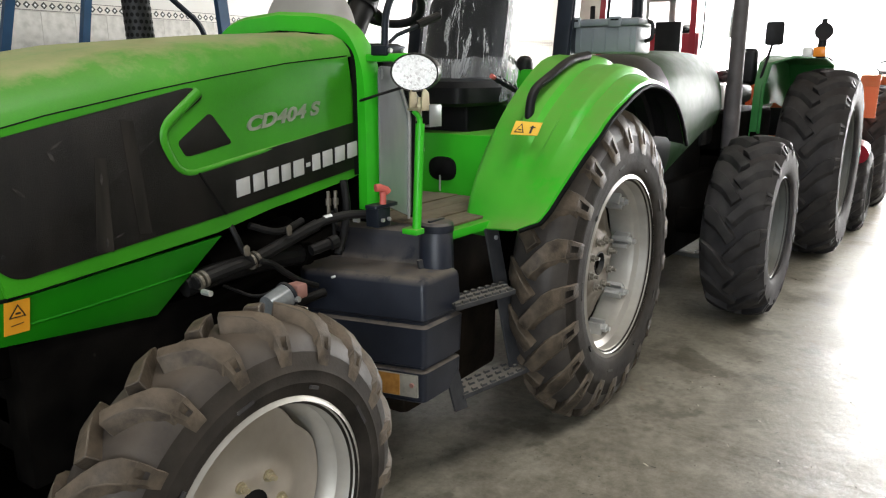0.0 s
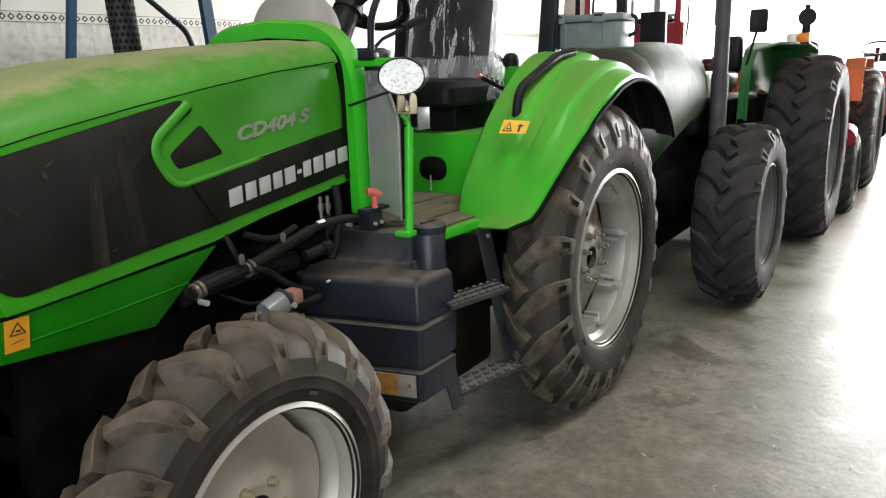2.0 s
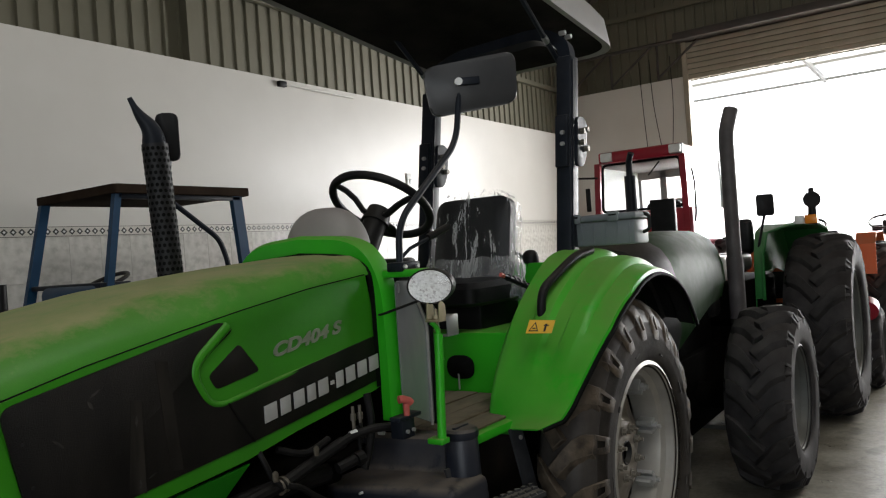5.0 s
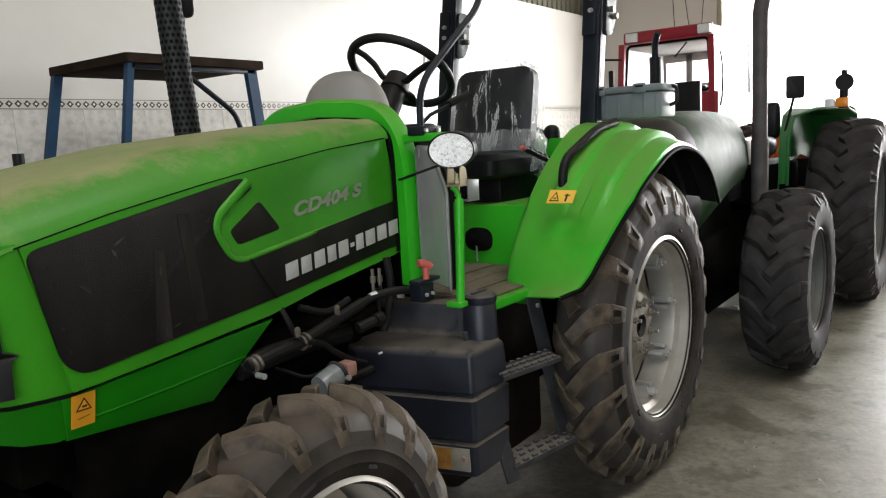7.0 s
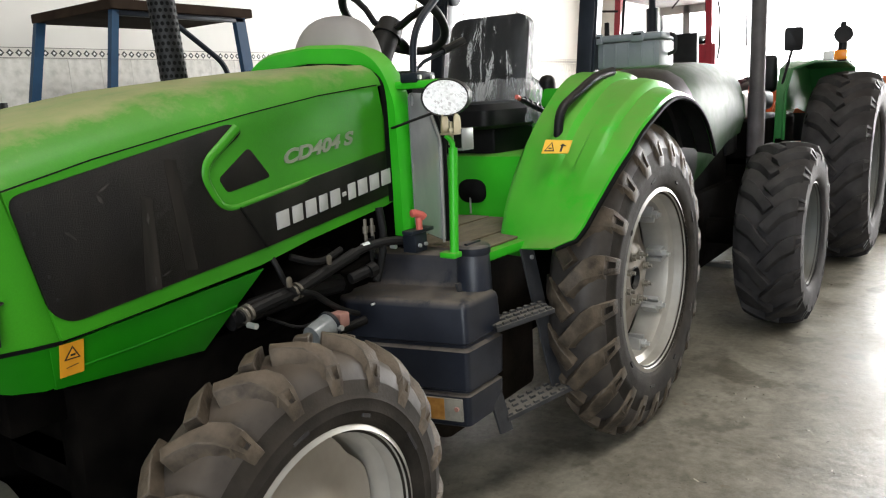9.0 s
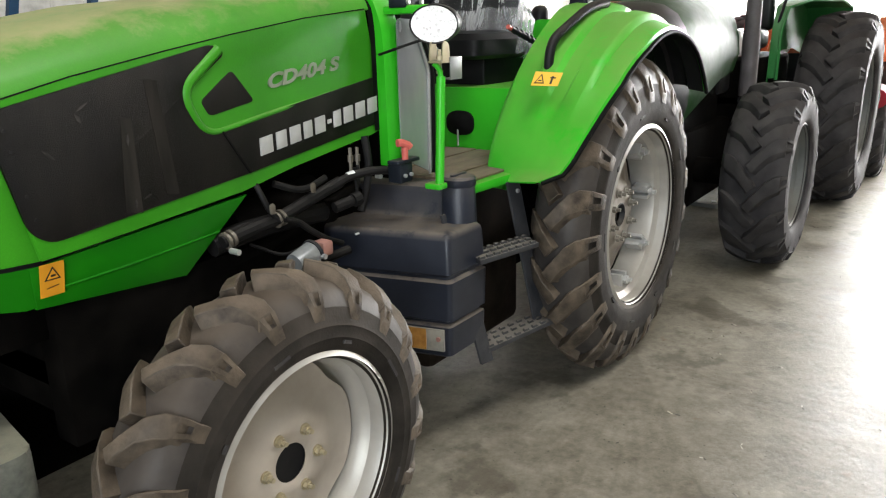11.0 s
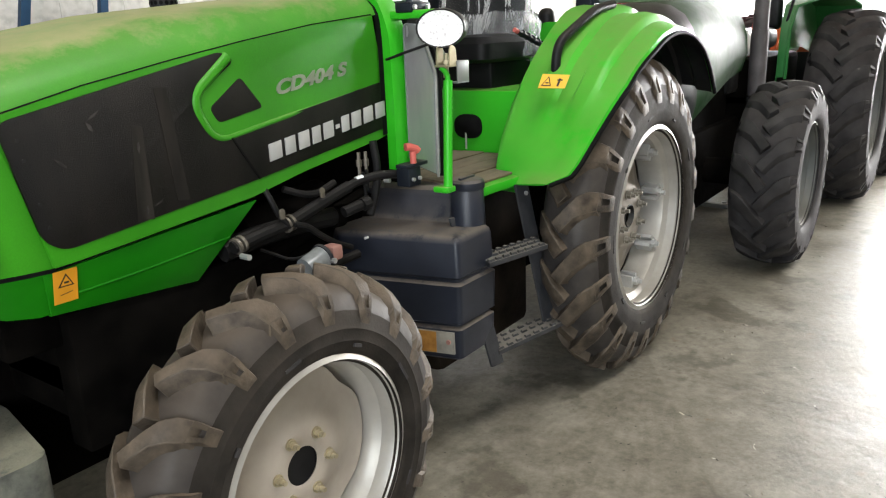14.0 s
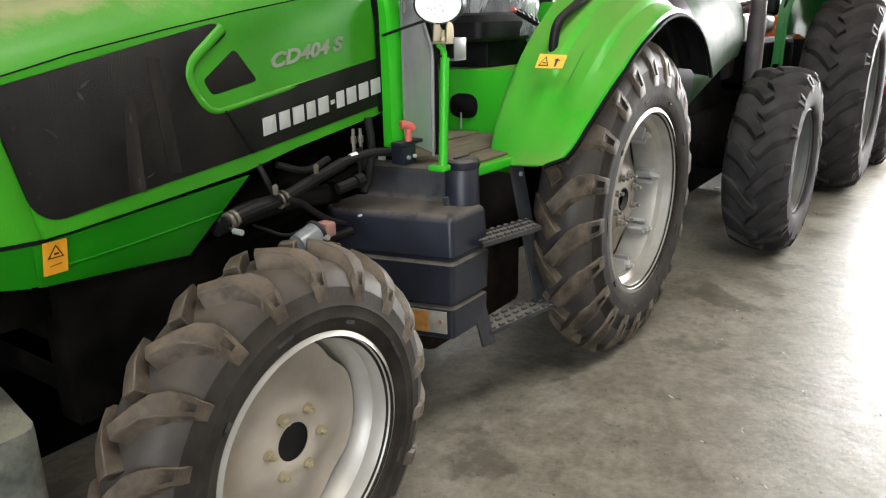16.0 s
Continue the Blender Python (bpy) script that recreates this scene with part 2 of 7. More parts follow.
def tile_material():
    m, t, b = shader("marbled_wall_tile")
    oi = t.nodes.new("ShaderNodeObjectInfo")
    tc = t.nodes.new("ShaderNodeTexCoord")
    v = t.nodes.new("ShaderNodeTexVoronoi")
    v.inputs["Scale"].default_value = 16
    t.links.new(tc.outputs["Object"], v.inputs["Vector"])
    col = ramp(t, noise_node(t, 14, 5, 0.6), [(0.38, (0.40, 0.39, 0.35)), (0.56, (0.53, 0.52, 0.475)), (0.7, (0.58, 0.565, 0.525))])
    col = mix(t, 0.22, col, ramp(t, v.outputs["Distance"], [(0.1, (0.36, 0.35, 0.31)), (0.6, (0.72, 0.70, 0.66))]))
    col = mix(t, calc(t, "MULTIPLY", oi.outputs["Random"], 0.12), col, (0.55, 0.53, 0.47))
    t.links.new(col, b.inputs["Base Color"])
    b.inputs["Roughness"].default_value = 0.22
    return m


TILE = tile_material()


def haze_material():
    m, t, b = shader("bright_white_sky_glare")
    b.inputs["Base Color"].default_value = (0.9, 0.9, 0.9, 1)
    b.inputs["Emission Color"].default_value = (1.0, 0.99, 0.98, 1)
    b.inputs["Emission Strength"].default_value = 3.0
    return m


HAZE = haze_material()


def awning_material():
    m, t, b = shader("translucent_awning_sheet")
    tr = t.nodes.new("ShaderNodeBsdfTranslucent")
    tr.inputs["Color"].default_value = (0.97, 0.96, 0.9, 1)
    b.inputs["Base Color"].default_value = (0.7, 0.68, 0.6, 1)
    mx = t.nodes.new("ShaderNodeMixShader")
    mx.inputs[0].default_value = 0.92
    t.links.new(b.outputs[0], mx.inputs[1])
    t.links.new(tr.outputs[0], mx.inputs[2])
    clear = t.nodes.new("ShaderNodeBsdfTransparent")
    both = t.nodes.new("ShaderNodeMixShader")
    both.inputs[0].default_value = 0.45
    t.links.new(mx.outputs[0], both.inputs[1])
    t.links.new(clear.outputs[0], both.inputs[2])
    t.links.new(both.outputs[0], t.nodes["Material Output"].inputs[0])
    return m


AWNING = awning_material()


def floor_material():
    m, t, b = shader("stained_smooth_concrete")
    n1 = noise_node(t, 0.9, 8, 0.66)
    n2 = noise_node(t, 3.6, 8, 0.7)
    n3 = noise_node(t, 30, 6, 0.65)
    n4 = noise_node(t, 11, 5, 0.6)
    col = ramp(t, n1, [(0.38, (0.155, 0.138, 0.100)), (0.5, (0.225, 0.203, 0.152)), (0.62, (0.345, 0.322, 0.252))])
    col = mix(t, 0.55, col, ramp(t, n2, [(0.38, (0.100, 0.088, 0.064)), (0.5, (0.215, 0.194, 0.146)), (0.60, (0.37, 0.346, 0.275))]))
    col = mix(t, 0.28, col, ramp(t, n4, [(0.40, (0.115, 0.100, 0.074)), (0.60, (0.33, 0.306, 0.245))]))
    col = mix(t, 0.28, col, ramp(t, n3, [(0.36, (0.088, 0.076, 0.056)), (0.64, (0.334, 0.310, 0.252))]))
    damp = ramp(t, noise_node(t, 2.1, 7, 0.6), [(0.575, grey(0.0)), (0.62, grey(0.6))])
    col = mix(t, damp, col, (0.085, 0.073, 0.052))
    rust = ramp(t, noise_node(t, 6.5, 4, 0.6), [(0.66, grey(0.0)), (0.72, grey(0.45))])
    col = mix(t, rust, col, (0.20, 0.125, 0.075))
    fleck = ramp(t, noise_node(t, 55, 2, 0.5), [(0.70, grey(0.0)), (0.73, grey(0.75))])
    col = mix(t, fleck, col, (0.053, 0.044, 0.033))
    col = mix(t, 0.20, col, (0.030, 0.022, 0.013))
    t.links.new(col, b.inputs["Base Color"])
    r = calc(t, "ADD", -0.06, calc(t, "MULTIPLY", calc(t, "ADD", n2, calc(t, "MULTIPLY", n1, 0.5)), 0.62), True)
    t.links.new(r, b.inputs["Roughness"])
    b.inputs["Specular IOR Level"].default_value = 0.22
    bp = t.nodes.new("ShaderNodeBump")
    bp.inputs["Strength"].default_value, bp.inputs["Distance"].default_value = 0.46, 0.008
    t.links.new(calc(t, "ADD", calc(t, "ADD", n2, calc(t, "MULTIPLY", n4, 0.55)), calc(t, "MULTIPLY", n3, 0.35)), bp.inputs["Height"])
    t.links.new(bp.outputs[0], b.inputs["Normal"])
    return m


FLOOR = floor_material()


def glass_material(name, tint=(1, 1, 1), rough=0.03):
    m, t, b = shader(name)
    b.inputs["Base Color"].default_value = (*tint, 1)
    b.inputs["Transmission Weight"].default_value = 1.0
    b.inputs["Roughness"].default_value = rough
    b.inputs["IOR"].default_value = 1.3
    return m


GLASS = glass_material("clear_glass")
MILKGLASS = glass_material("dust_clouded_glass", (0.95, 0.96, 0.96), 0.75)
CABGLASS = glass_material("grey_cab_glass", (0.86, 0.88, 0.87), 0.04)
BOWL = surface("cloudy_filter_bowl", (0.15, 0.16, 0.16), (0.27, 0.28, 0.275), 22, 0.22, coat=0.4)


def wrap_material(name, stops):
    m, t, b = shader(name)
    tc = t.nodes.new("ShaderNodeTexCoord")
    mp = t.nodes.new("ShaderNodeMapping")
    mp.inputs["Rotation"].default_value, mp.inputs["Scale"].default_value = (radians(-56), 0, 0), (1.0, 2.1, 0.34)
    n = t.nodes.new("ShaderNodeTexNoise")
    n.inputs["Scale"].default_value, n.inputs["Detail"].default_value, n.inputs["Roughness"].default_value, n.inputs["Distortion"].default_value = 11.0, 8, 0.66, 0.5
    t.links.new(tc.outputs["Object"], mp.inputs[0])
    t.links.new(mp.outputs[0], n.inputs["Vector"])
    b.inputs["Base Color"].default_value = (0.85, 0.86, 0.86, 1)
    b.inputs["Roughness"].default_value = 0.18
    t.links.new(ramp(t, n.outputs["Fac"], stops), b.inputs["Alpha"])
    bp = t.nodes.new("ShaderNodeBump")
    bp.inputs["Strength"].default_value, bp.inputs["Distance"].default_value = 0.8, 0.03
    t.links.new(n.outputs["Fac"], bp.inputs["Height"])
    t.links.new(bp.outputs[0], b.inputs["Normal"])
    return m


# white alpha streaks stand in for glints on the creases
WRAP = wrap_material("glint_streaked_clear_wrap", [(0.40, grey(0.02)), (0.53, grey(0.03)), (0.575, grey(0.12)), (0.605, grey(0.80)), (0.63, grey(0.14)), (0.665, grey(0.90)), (0.70, grey(0.35))])
WRAP_EDGE = wrap_material("milky_wrap_edge", [(0.35, grey(0.16)), (0.46, grey(0.30)), (0.52, grey(0.22)), (0.60, grey(0.60)), (0.64, grey(0.30)), (0.72, grey(0.7))])



def reflector_material():
    m, t, b = shader("facet_painted_lamp_reflector")
    tc = t.nodes.new("ShaderNodeTexCoord")
    v = t.nodes.new("ShaderNodeTexVoronoi")
    v.inputs["Scale"].default_value = 170
    t.links.new(tc.outputs["Object"], v.inputs["Vector"])
    # the facets' reflections are put into the base colour as pale cells
    t.links.new(ramp(t, v.outputs["Color"], [(0.10, (0.55, 0.53, 0.52)), (0.35, (0.80, 0.80, 0.79)), (0.7, (0.92, 0.92, 0.91))]), b.inputs["Base Color"])
    b.inputs["Metallic"].default_value, b.inputs["Roughness"].default_value = 0.15, 0.22
    bp = t.nodes.new("ShaderNodeBump")
    bp.inputs["Strength"].default_value, bp.inputs["Distance"].default_value = 0.22, 0.004
    t.links.new(v.outputs["Distance"], bp.inputs["Height"])
    t.links.new(bp.outputs[0], b.inputs["Normal"])
    return m


REFLECTOR = reflector_material()


def perforated_material():
    m, t, b = shader("perforated_black_shield")
    b.inputs["Base Color"].default_value = (0.012, 0.012, 0.013, 1)
    b.inputs["Roughness"].default_value = 0.5
    b.inputs["Specular IOR Level"].default_value = 0.3
    return m


PERF = perforated_material()


# ---- shapes ----
def thing(name, at, label, category, group="", kind=""):
    ob = new(name)
    ob.location = at
    ob.empty_display_size = 0.1
    return tagged(ob, label, category, group, kind)


def part(name, bm, material, parent, label="", smooth=35):
    """Links a bmesh, drawn in world metres, as one mesh object under a thing or part."""
    me = bpy.data.meshes.new(name)
    while parent.parent is not None and parent.parent.parent is not None:
        parent = parent.parent
    root = Vector((0, 0, 0))
    up = parent
    while up is not None:
        root += up.location
        up = up.parent
    bmesh.ops.translate(bm, verts=bm.verts, vec=-root)
    bmesh.ops.recalc_face_normals(bm, faces=bm.faces)
    bm.to_mesh(me)
    bm.free()
    me.materials.append(material)
    if smooth:
        for p in me.polygons:
            p.use_smooth = True
        me.set_sharp_from_angle(angle=radians(smooth))
    ob = new(name, me)
    ob.parent = parent
    return tagged(ob, label) if label else ob


def again(ob, shift, turn=None):
    """One more part on the same mesh."""
    o = new(ob.name.split(".")[0], ob.data)
    o.parent = ob.parent
    o.matrix_local = Matrix.Translation(shift) @ ob.matrix_local @ (turn or Matrix.Identity(4))
    return o


def setting(name, bm, material, label="", smooth=0):
    me = bpy.data.meshes.new(name)
    bmesh.ops.recalc_face_normals(bm, faces=bm.faces)
    bm.to_mesh(me)
    bm.free()
    me.materials.append(material)
    if smooth:
        for p in me.polygons:
            p.use_smooth = True
        me.set_sharp_from_angle(angle=radians(smooth))
    return tagged(new(name, me), label, "", "", "structure")


def box(x0, x1, y0, y1, z0, z1, bevel=0.0, seg=2, bm=None):
    bm = bm or bmesh.new()
    made = bmesh.ops.create_cube(bm, size=1)["verts"]
    for v in made:
        v.co = Vector((x0 + (v.co.x + 0.5) * (x1 - x0), y0 + (v.co.y + 0.5) * (y1 - y0), z0 + (v.co.z + 0.5) * (z1 - z0)))
    if bevel:
        edges = list({e for v in made for e in v.link_edges})
        bmesh.ops.bevel(bm, geom=edges, offset=bevel, segments=seg, affect="EDGES", profile=0.5)
    return bm


def rounded(pts, r, n=4):
    """An outline with its corners rounded off."""
    out = []
    for i, p in enumerate(pts):
        p, a, b = Vector(p), Vector(pts[i - 1]), Vector(pts[(i + 1) % len(pts)])
        rr = r[i] if isinstance(r, (list, tuple)) else r
        u, w = a - p, b - p
        cut = min(rr, u.length * 0.45, w.length * 0.45)
        p0, p1 = p + u.normalized() * cut, p + w.normalized() * cut
        for k in range(n + 1):
            s = k / n
            out.append(p0 * (1 - s) ** 2 + p * 2 * s * (1 - s) + p1 * s * s)
    return out


def slab(outline, y0, y1, bevel=0.0, axis="y", bm=None, seg=2):
    """A plate with an outline in x, z (axis y), y, z (axis x) or x, y (axis z)."""
    bm = bm or bmesh.new()
    put = {"y": lambda p, d: (p[0], d, p[1]), "x": lambda p, d: (d, p[0], p[1]), "z": lambda p, d: (p[0], p[1], d)}[axis]
    a = [bm.verts.new(put(p, y0)) for p in outline]
    b = [bm.verts.new(put(p, y1)) for p in outline]
    n = len(a)
    fs = [bm.faces.new(a), bm.faces.new(b[::-1])]
    for i in range(n):
        fs.append(bm.faces.new((a[i], b[i], b[(i + 1) % n], a[(i + 1) % n])))
    if bevel:
        rim = [e for f in fs[:2] for e in f.edges]
        bmesh.ops.bevel(bm, geom=rim, offset=bevel, segments=seg, affect="EDGES", profile=0.5)
    return bm


def bend(pts, r, n=5):
    """A path with its inner corners rounded."""
    pts = [Vector(p) for p in pts]
    out = [pts[0]]
    for a, p, b in zip(pts, pts[1:], pts[2:]):
        u, w = a - p, b - p
        cut = min(r, u.length * 0.48, w.length * 0.48)
        p0, p1 = p + u.normalized() * cut, p + w.normalized() * cut
        for k in range(n + 1):
            s = k / n
            out.append(p0 * (1 - s) ** 2 + p * 2 * s * (1 - s) + p1 * s * s)
    return out + [pts[-1]]


def tube(path, r, seg=10, bm=None, caps=True, r_end=None, flat=1.0):
    bm = bm or bmesh.new()
    path = [Vector(p) for p in path]
    rings = []
    d = (path[1] - path[0]).normalized()
    side = d.cross(Vector((0, 0, 1)))
    if side.length < 0.05:
        side = d.cross(Vector((0, 1, 0)))
    side.normalize()
    for i, p in enumerate(path):
        d = (path[min(i + 1, len(path) - 1)] - path[max(i - 1, 0)]).normalized()
        side = (side - d * side.dot(d)).normalized()
        other = d.cross(side)
        rr = r if r_end is None else r + (r_end - r) * i / (len(path) - 1)
        rings.append([bm.verts.new(p + rr * (math.cos(2 * math.pi * k / seg) * side + flat * math.sin(2 * math.pi * k / seg) * other)) for k in range(seg)])
    for a, b in zip(rings, rings[1:]):
        for k in range(seg):
            bm.faces.new((a[k], a[(k + 1) % seg], b[(k + 1) % seg], b[k]))
    if caps:
        bm.faces.new(rings[0][::-1])
        bm.faces.new(rings[-1])
    return bm


def rod(a, b, r, seg=12, r_end=None, bm=None):
    return tube([a, b], r, seg, bm, r_end=r_end)


def loft(sections, closed=False, bm=None, caps=False):
    bm = bm or bmesh.new()
    rows = [[bm.verts.new(p) for p in s] for s in sections]
    n = len(rows[0])
    for a, b in zip(rows, rows[1:]):
        for k in range(n if closed else n - 1):
            bm.faces.new((a[k], a[(k + 1) % n], b[(k + 1) % n], b[k]))
    if caps:
        bm.faces.new(rows[0][::-1])
        bm.faces.new(rows[-1])
    return bm


def spin(profile, c, n=48, bm=None, wobble=None):
    """A profile of (radius, y) turned round an axle along y through c."""
    bm = bm or bmesh.new()
    rows = []
    for k in range(n):
        a = 2 * math.pi * k / n
        f = wobble(a) if wobble else 1.0
        rows.append([bm.verts.new((c[0] + r * (f if r > 0.09 else 1.0) * math.cos(a), c[1] + y, c[2] + r * (f if r > 0.09 else 1.0) * math.sin(a))) for r, y in profile])
    for i in range(n):
        a, b = rows[i], rows[(i + 1) % n]
        for k in range(len(profile) - 1):
            bm.faces.new((a[k], a[k + 1], b[k + 1], b[k]))
    return bm


def thick(bm, d):
    bmesh.ops.recalc_face_normals(bm, faces=bm.faces)
    bmesh.ops.solidify(bm, geom=list(bm.faces), thickness=d)
    return bm


def curve_at(table, x):
    return float(np.interp(x, [p[0] for p in table], [p[1] for p in table]))


def writing(text, size, m, depth=0.002):
    """Words in the built-in font as a bmesh."""
    cu = bpy.data.curves.new("text", "FONT")
    cu.body, cu.size, cu.extrude, cu.offset = text, size, depth, 0.0016
    ob = bpy.data.objects.new("text", cu)
    scene.collection.objects.link(ob)
    bpy.context.view_layer.update()
    me = ob.evaluated_get(bpy.context.evaluated_depsgraph_get()).to_mesh()
    bm = bmesh.new()
    bm.from_mesh(me)
    bpy.data.objects.remove(ob)
    bpy.data.curves.remove(cu)
    bm.transform(m)
    return bm


# ---- wheels ----
def tread_lug(bm, ends, c, R, w, a0, side, lean, high, wide, pocket, square=1.0):
    """One bar of an agricultural tread, from the middle of the tyre out over its shoulder."""
    ys = [-0.035, 0.10, 0.22, 0.33, 0.41, 0.455, 0.470]
    drop = [v * square * (R / 0.55) for v in (0.0, 0.003, 0.012, 0.032, 0.062, 0.096, 0.110)]
    if pocket and R > 0.5:
        ys[-3:] = [0.43, 0.500, 0.508]
        drop[-3:] = [v * (R / 0.55) for v in (0.066 * square, 0.060 * square + 0.058, 0.060 * square + 0.070)]
    n = len(ys) - 1

    def ring(i, lo, hi, into=bm):
        s = (ys[i] + 0.035) / 0.5
        a = a0 + lean * (s * 0.5 + 0.5 * min(1.0, s * 1.7))
        y = side * ys[i] * w
        top = R - drop[i]
        base = top - (0.026 if i >= n - 1 else high + 0.018)
        ww = wide * (0.88 + 0.26 * s) * (1.0 if i < n - 2 else (0.86, 0.66, 0.60)[i - n + 2])
        pts = []
        for r, da in ((base, lo * 1.25), (top, lo), (top, hi), (base, hi * (1.3 if pocket and into is ends else 2.3))):
            if i == 0:
                y, da = side * (ys[0] * w + 0.5 * da * ww), da * 0.5
            t = a + da * ww / R
            pts.append(into.verts.new((c[0] + r * math.cos(t), c[1] + y, c[2] + r * math.sin(t))))
        return pts

    def join(p, q, into=bm):
        for k in range(4):
            into.faces.new((p[k], p[(k + 1) % 4], q[(k + 1) % 4], q[k]))

    last = n if not pocket else n - 1
    rings = [ring(i, -0.5, 0.5) for i in range(last)]
    for p, q in zip(rings, rings[1:]):
        join(p, q)
    bm.faces.new(rings[0])
    bm.faces.new(rings[-1][::-1])
    if pocket:
        # the outer end is a hollow frame: two prongs and a closing bar
        for i, j, lo, hi in ((n - 2, n - 1, -0.5, -0.22), (n - 2, n - 1, 0.22, 0.5), (n - 1, n, -0.5, 0.5)):
            p, q = ring(i, lo, hi, ends), ring(j, lo, hi, ends)
            join(p, q, ends)
            ends.faces.new(p)
            ends.faces.new(q[::-1])


def add_wheel(owner, c, R, w, rim, lugs, rubber, lug_rubber, face, front=-1, disc_style="front", name="wheel", pocket=True, square=1.0):
    """A wheel whose outer side looks along -y (face=-1) or +y. c: the middle of the tyre. Its parts: disc, tyre, rim, bolts."""
    f = face
    cen = Vector(c)
    yo = f * w * 0.405
    # disc, which carries the rest
    depth = {"front": 0.085, "rear": 0.10, "far": 0.09}[disc_style]
    yd = yo - f * depth
    if disc_style == "rear":
        prof = [(0.042, yd - f * 0.03), (0.046, yd + f * 0.010), (0.120, yd + f * 0.010), (0.132, yd + f * 0.004), (0.150, yd - f * 0.012), (0.195, yd - f * 0.030), (0.245, yd - f * 0.040), (0.252, yd - f * 0.046), (0.245, yd - f * 0.052), (0.15, yd - f * 0.03), (0.036, yd - f * 0.036)]
        lobe = lambda a: 1.0 + 0.045 * math.cos(8 * (a - 0.15)) 
    else:
        prof = [(0.045, yd + f * 0.018), (0.06, yd + f * 0.022), (rim * 0.42, yd + f * 0.022), (rim * 0.52, yd + f * 0.008), (rim * 0.70, yd - f * 0.004), (rim * 0.86, yd - f * 0.002), (rim * 0.87, yd - f * 0.012), (rim * 0.5, yd - f * 0.008), (0.045, yd + f * 0.0)]
        lobe = lambda a: 1.0 - 0.075 * max(0.0, math.cos(4 * (a - 0.72))) ** 2
    disc = part(name, spin(prof, c, 56, wobble=lobe), (CREAM if disc_style == "front" else BROWN_DISC) if disc_style != "far" else GREYRIM, owner, "round pressed steel wheel disc" if disc_style != "far" else "")
    # tyre
    h, k = R - 0.036, square * R / 0.55
    r0 = rim * 0.965
    half = [(r0, 0.38), (rim * 1.03, 0.420), (rim * 1.06, 0.452), (rim * 1.09, 0.472), (rim + (h - rim) * 0.25, 0.490), (rim + (h - 0.12 * k - rim) * 0.7, 0.50), (h - 0.118 * k, 0.490), (h - 0.110 * k, 0.497), (h - 0.100 * k, 0.476), (h - 0.066 * k, 0.438), (h - 0.030 * k, 0.375), (h - 0.010 * k, 0.28), (h - 0.002, 0.15), (h, 0.0)]
    prof = [(r, -y * w) for r, y in half] + [(r, y * w) for r, y in half[-2::-1]]
    bm = spin(prof, c, 72)
    tyre = part("tyre", bm, rubber, disc)
    if disc_style != "far":
        crown = [(h - 0.065 * k, 0.438), (h - 0.029 * k, 0.375), (h - 0.009 * k, 0.28), (h - 0.001, 0.15), (h + 0.001, 0.0), (h - 0.001, -0.15), (h - 0.009 * k, -0.28), (h - 0.029 * k, -0.375), (h - 0.065 * k, -0.438)]
        part("crown", spin([(r + 0.001, y * w) for r, y in crown], c, 72), CARCASS, tyre, "glossy grey-brown crown between the bars")
        for n, size in enumerate((0.030, 0.012, 0.022, 0.009, 0.034, 0.014, 0.026, 0.010, 0.018)):
            t = 0.5 + 0.66 * n
            r = rim + (h - rim) * (0.20 if n % 2 else 0.27)
            er, et = Vector((math.cos(t), 0, math.sin(t))), Vector((-math.sin(t), 0, math.cos(t)))
            o = cen + er * r + Vector((0, f * 0.4985 * w, 0))
            part("sidewall_mark", loft([[o + er * e + et * a + Vector((0, f * d, 0)) for e, a in ((-0.004, -size), (0.004, -size), (0.004, size), (-0.004, size))] for d in (-0.004, 0.0015)], True, caps=True), LUG_DARK, tyre, "small moulded sidewall mark")
    bm = bmesh.new()
    ends = bmesh.new()
    lean = 0.92 * (w / 2) / R
    pitch = 2 * math.pi / lugs
    for k in range(lugs):
        for s, off in ((-1, 0.0), (1, 0.5)):
            tread_lug(bm, ends, c, R, w, (k + off) * pitch, s, -lean, 0.040, {"front": 0.050, "rear": 0.066, "far": 0.078}[disc_style] * (R / 0.5) ** 0.5, pocket, square)
    if disc_style != "far" or R > 0.5:
        bmesh.ops.recalc_face_normals(bm, faces=bm.faces)
        keen = [e for e in bm.edges if len(e.link_faces) == 2 and e.calc_face_angle(0) > 0.5]
        bmesh.ops.bevel(bm, geom=keen, offset=0.0022, segments=1, affect="EDGES", profile=0.5, clamp_overlap=True, material=0 if disc_style == "far" else 1)
    joined = bpy.data.meshes.new("lug_ends")
    ends.to_mesh(joined)
    ends.free()
    bm.from_mesh(joined)
    bpy.data.meshes.remove(joined)
    tread = part("tread", bm, lug_rubber, tyre, "chevron tread bars" if disc_style != "far" else "", 40)
    tread.data.materials.append(LUG_EDGE)
    # rim barrel
    prof = [(rim * 1.0, yo + f * 0.012), (rim * 1.045, yo + f * 0.006), (rim * 1.05, yo - f * 0.004), (rim * 1.03, yo - f * 0.012), (rim * 1.0, yo + f * 0.002), (rim * 0.965, yo - f * 0.012), (rim * 0.955, yo - f * 0.045), (rim * 0.90, yo - f * 0.062), (rim * 0.885, yo - f * 0.085), (rim * 0.88, -yo * 0.7), (rim * 0.95, -yo * 0.8), (rim * 1.04, -yo)]
    part("rim", spin(prof, c, 72), SILVER if disc_style != "far" else GREYRIM, disc)
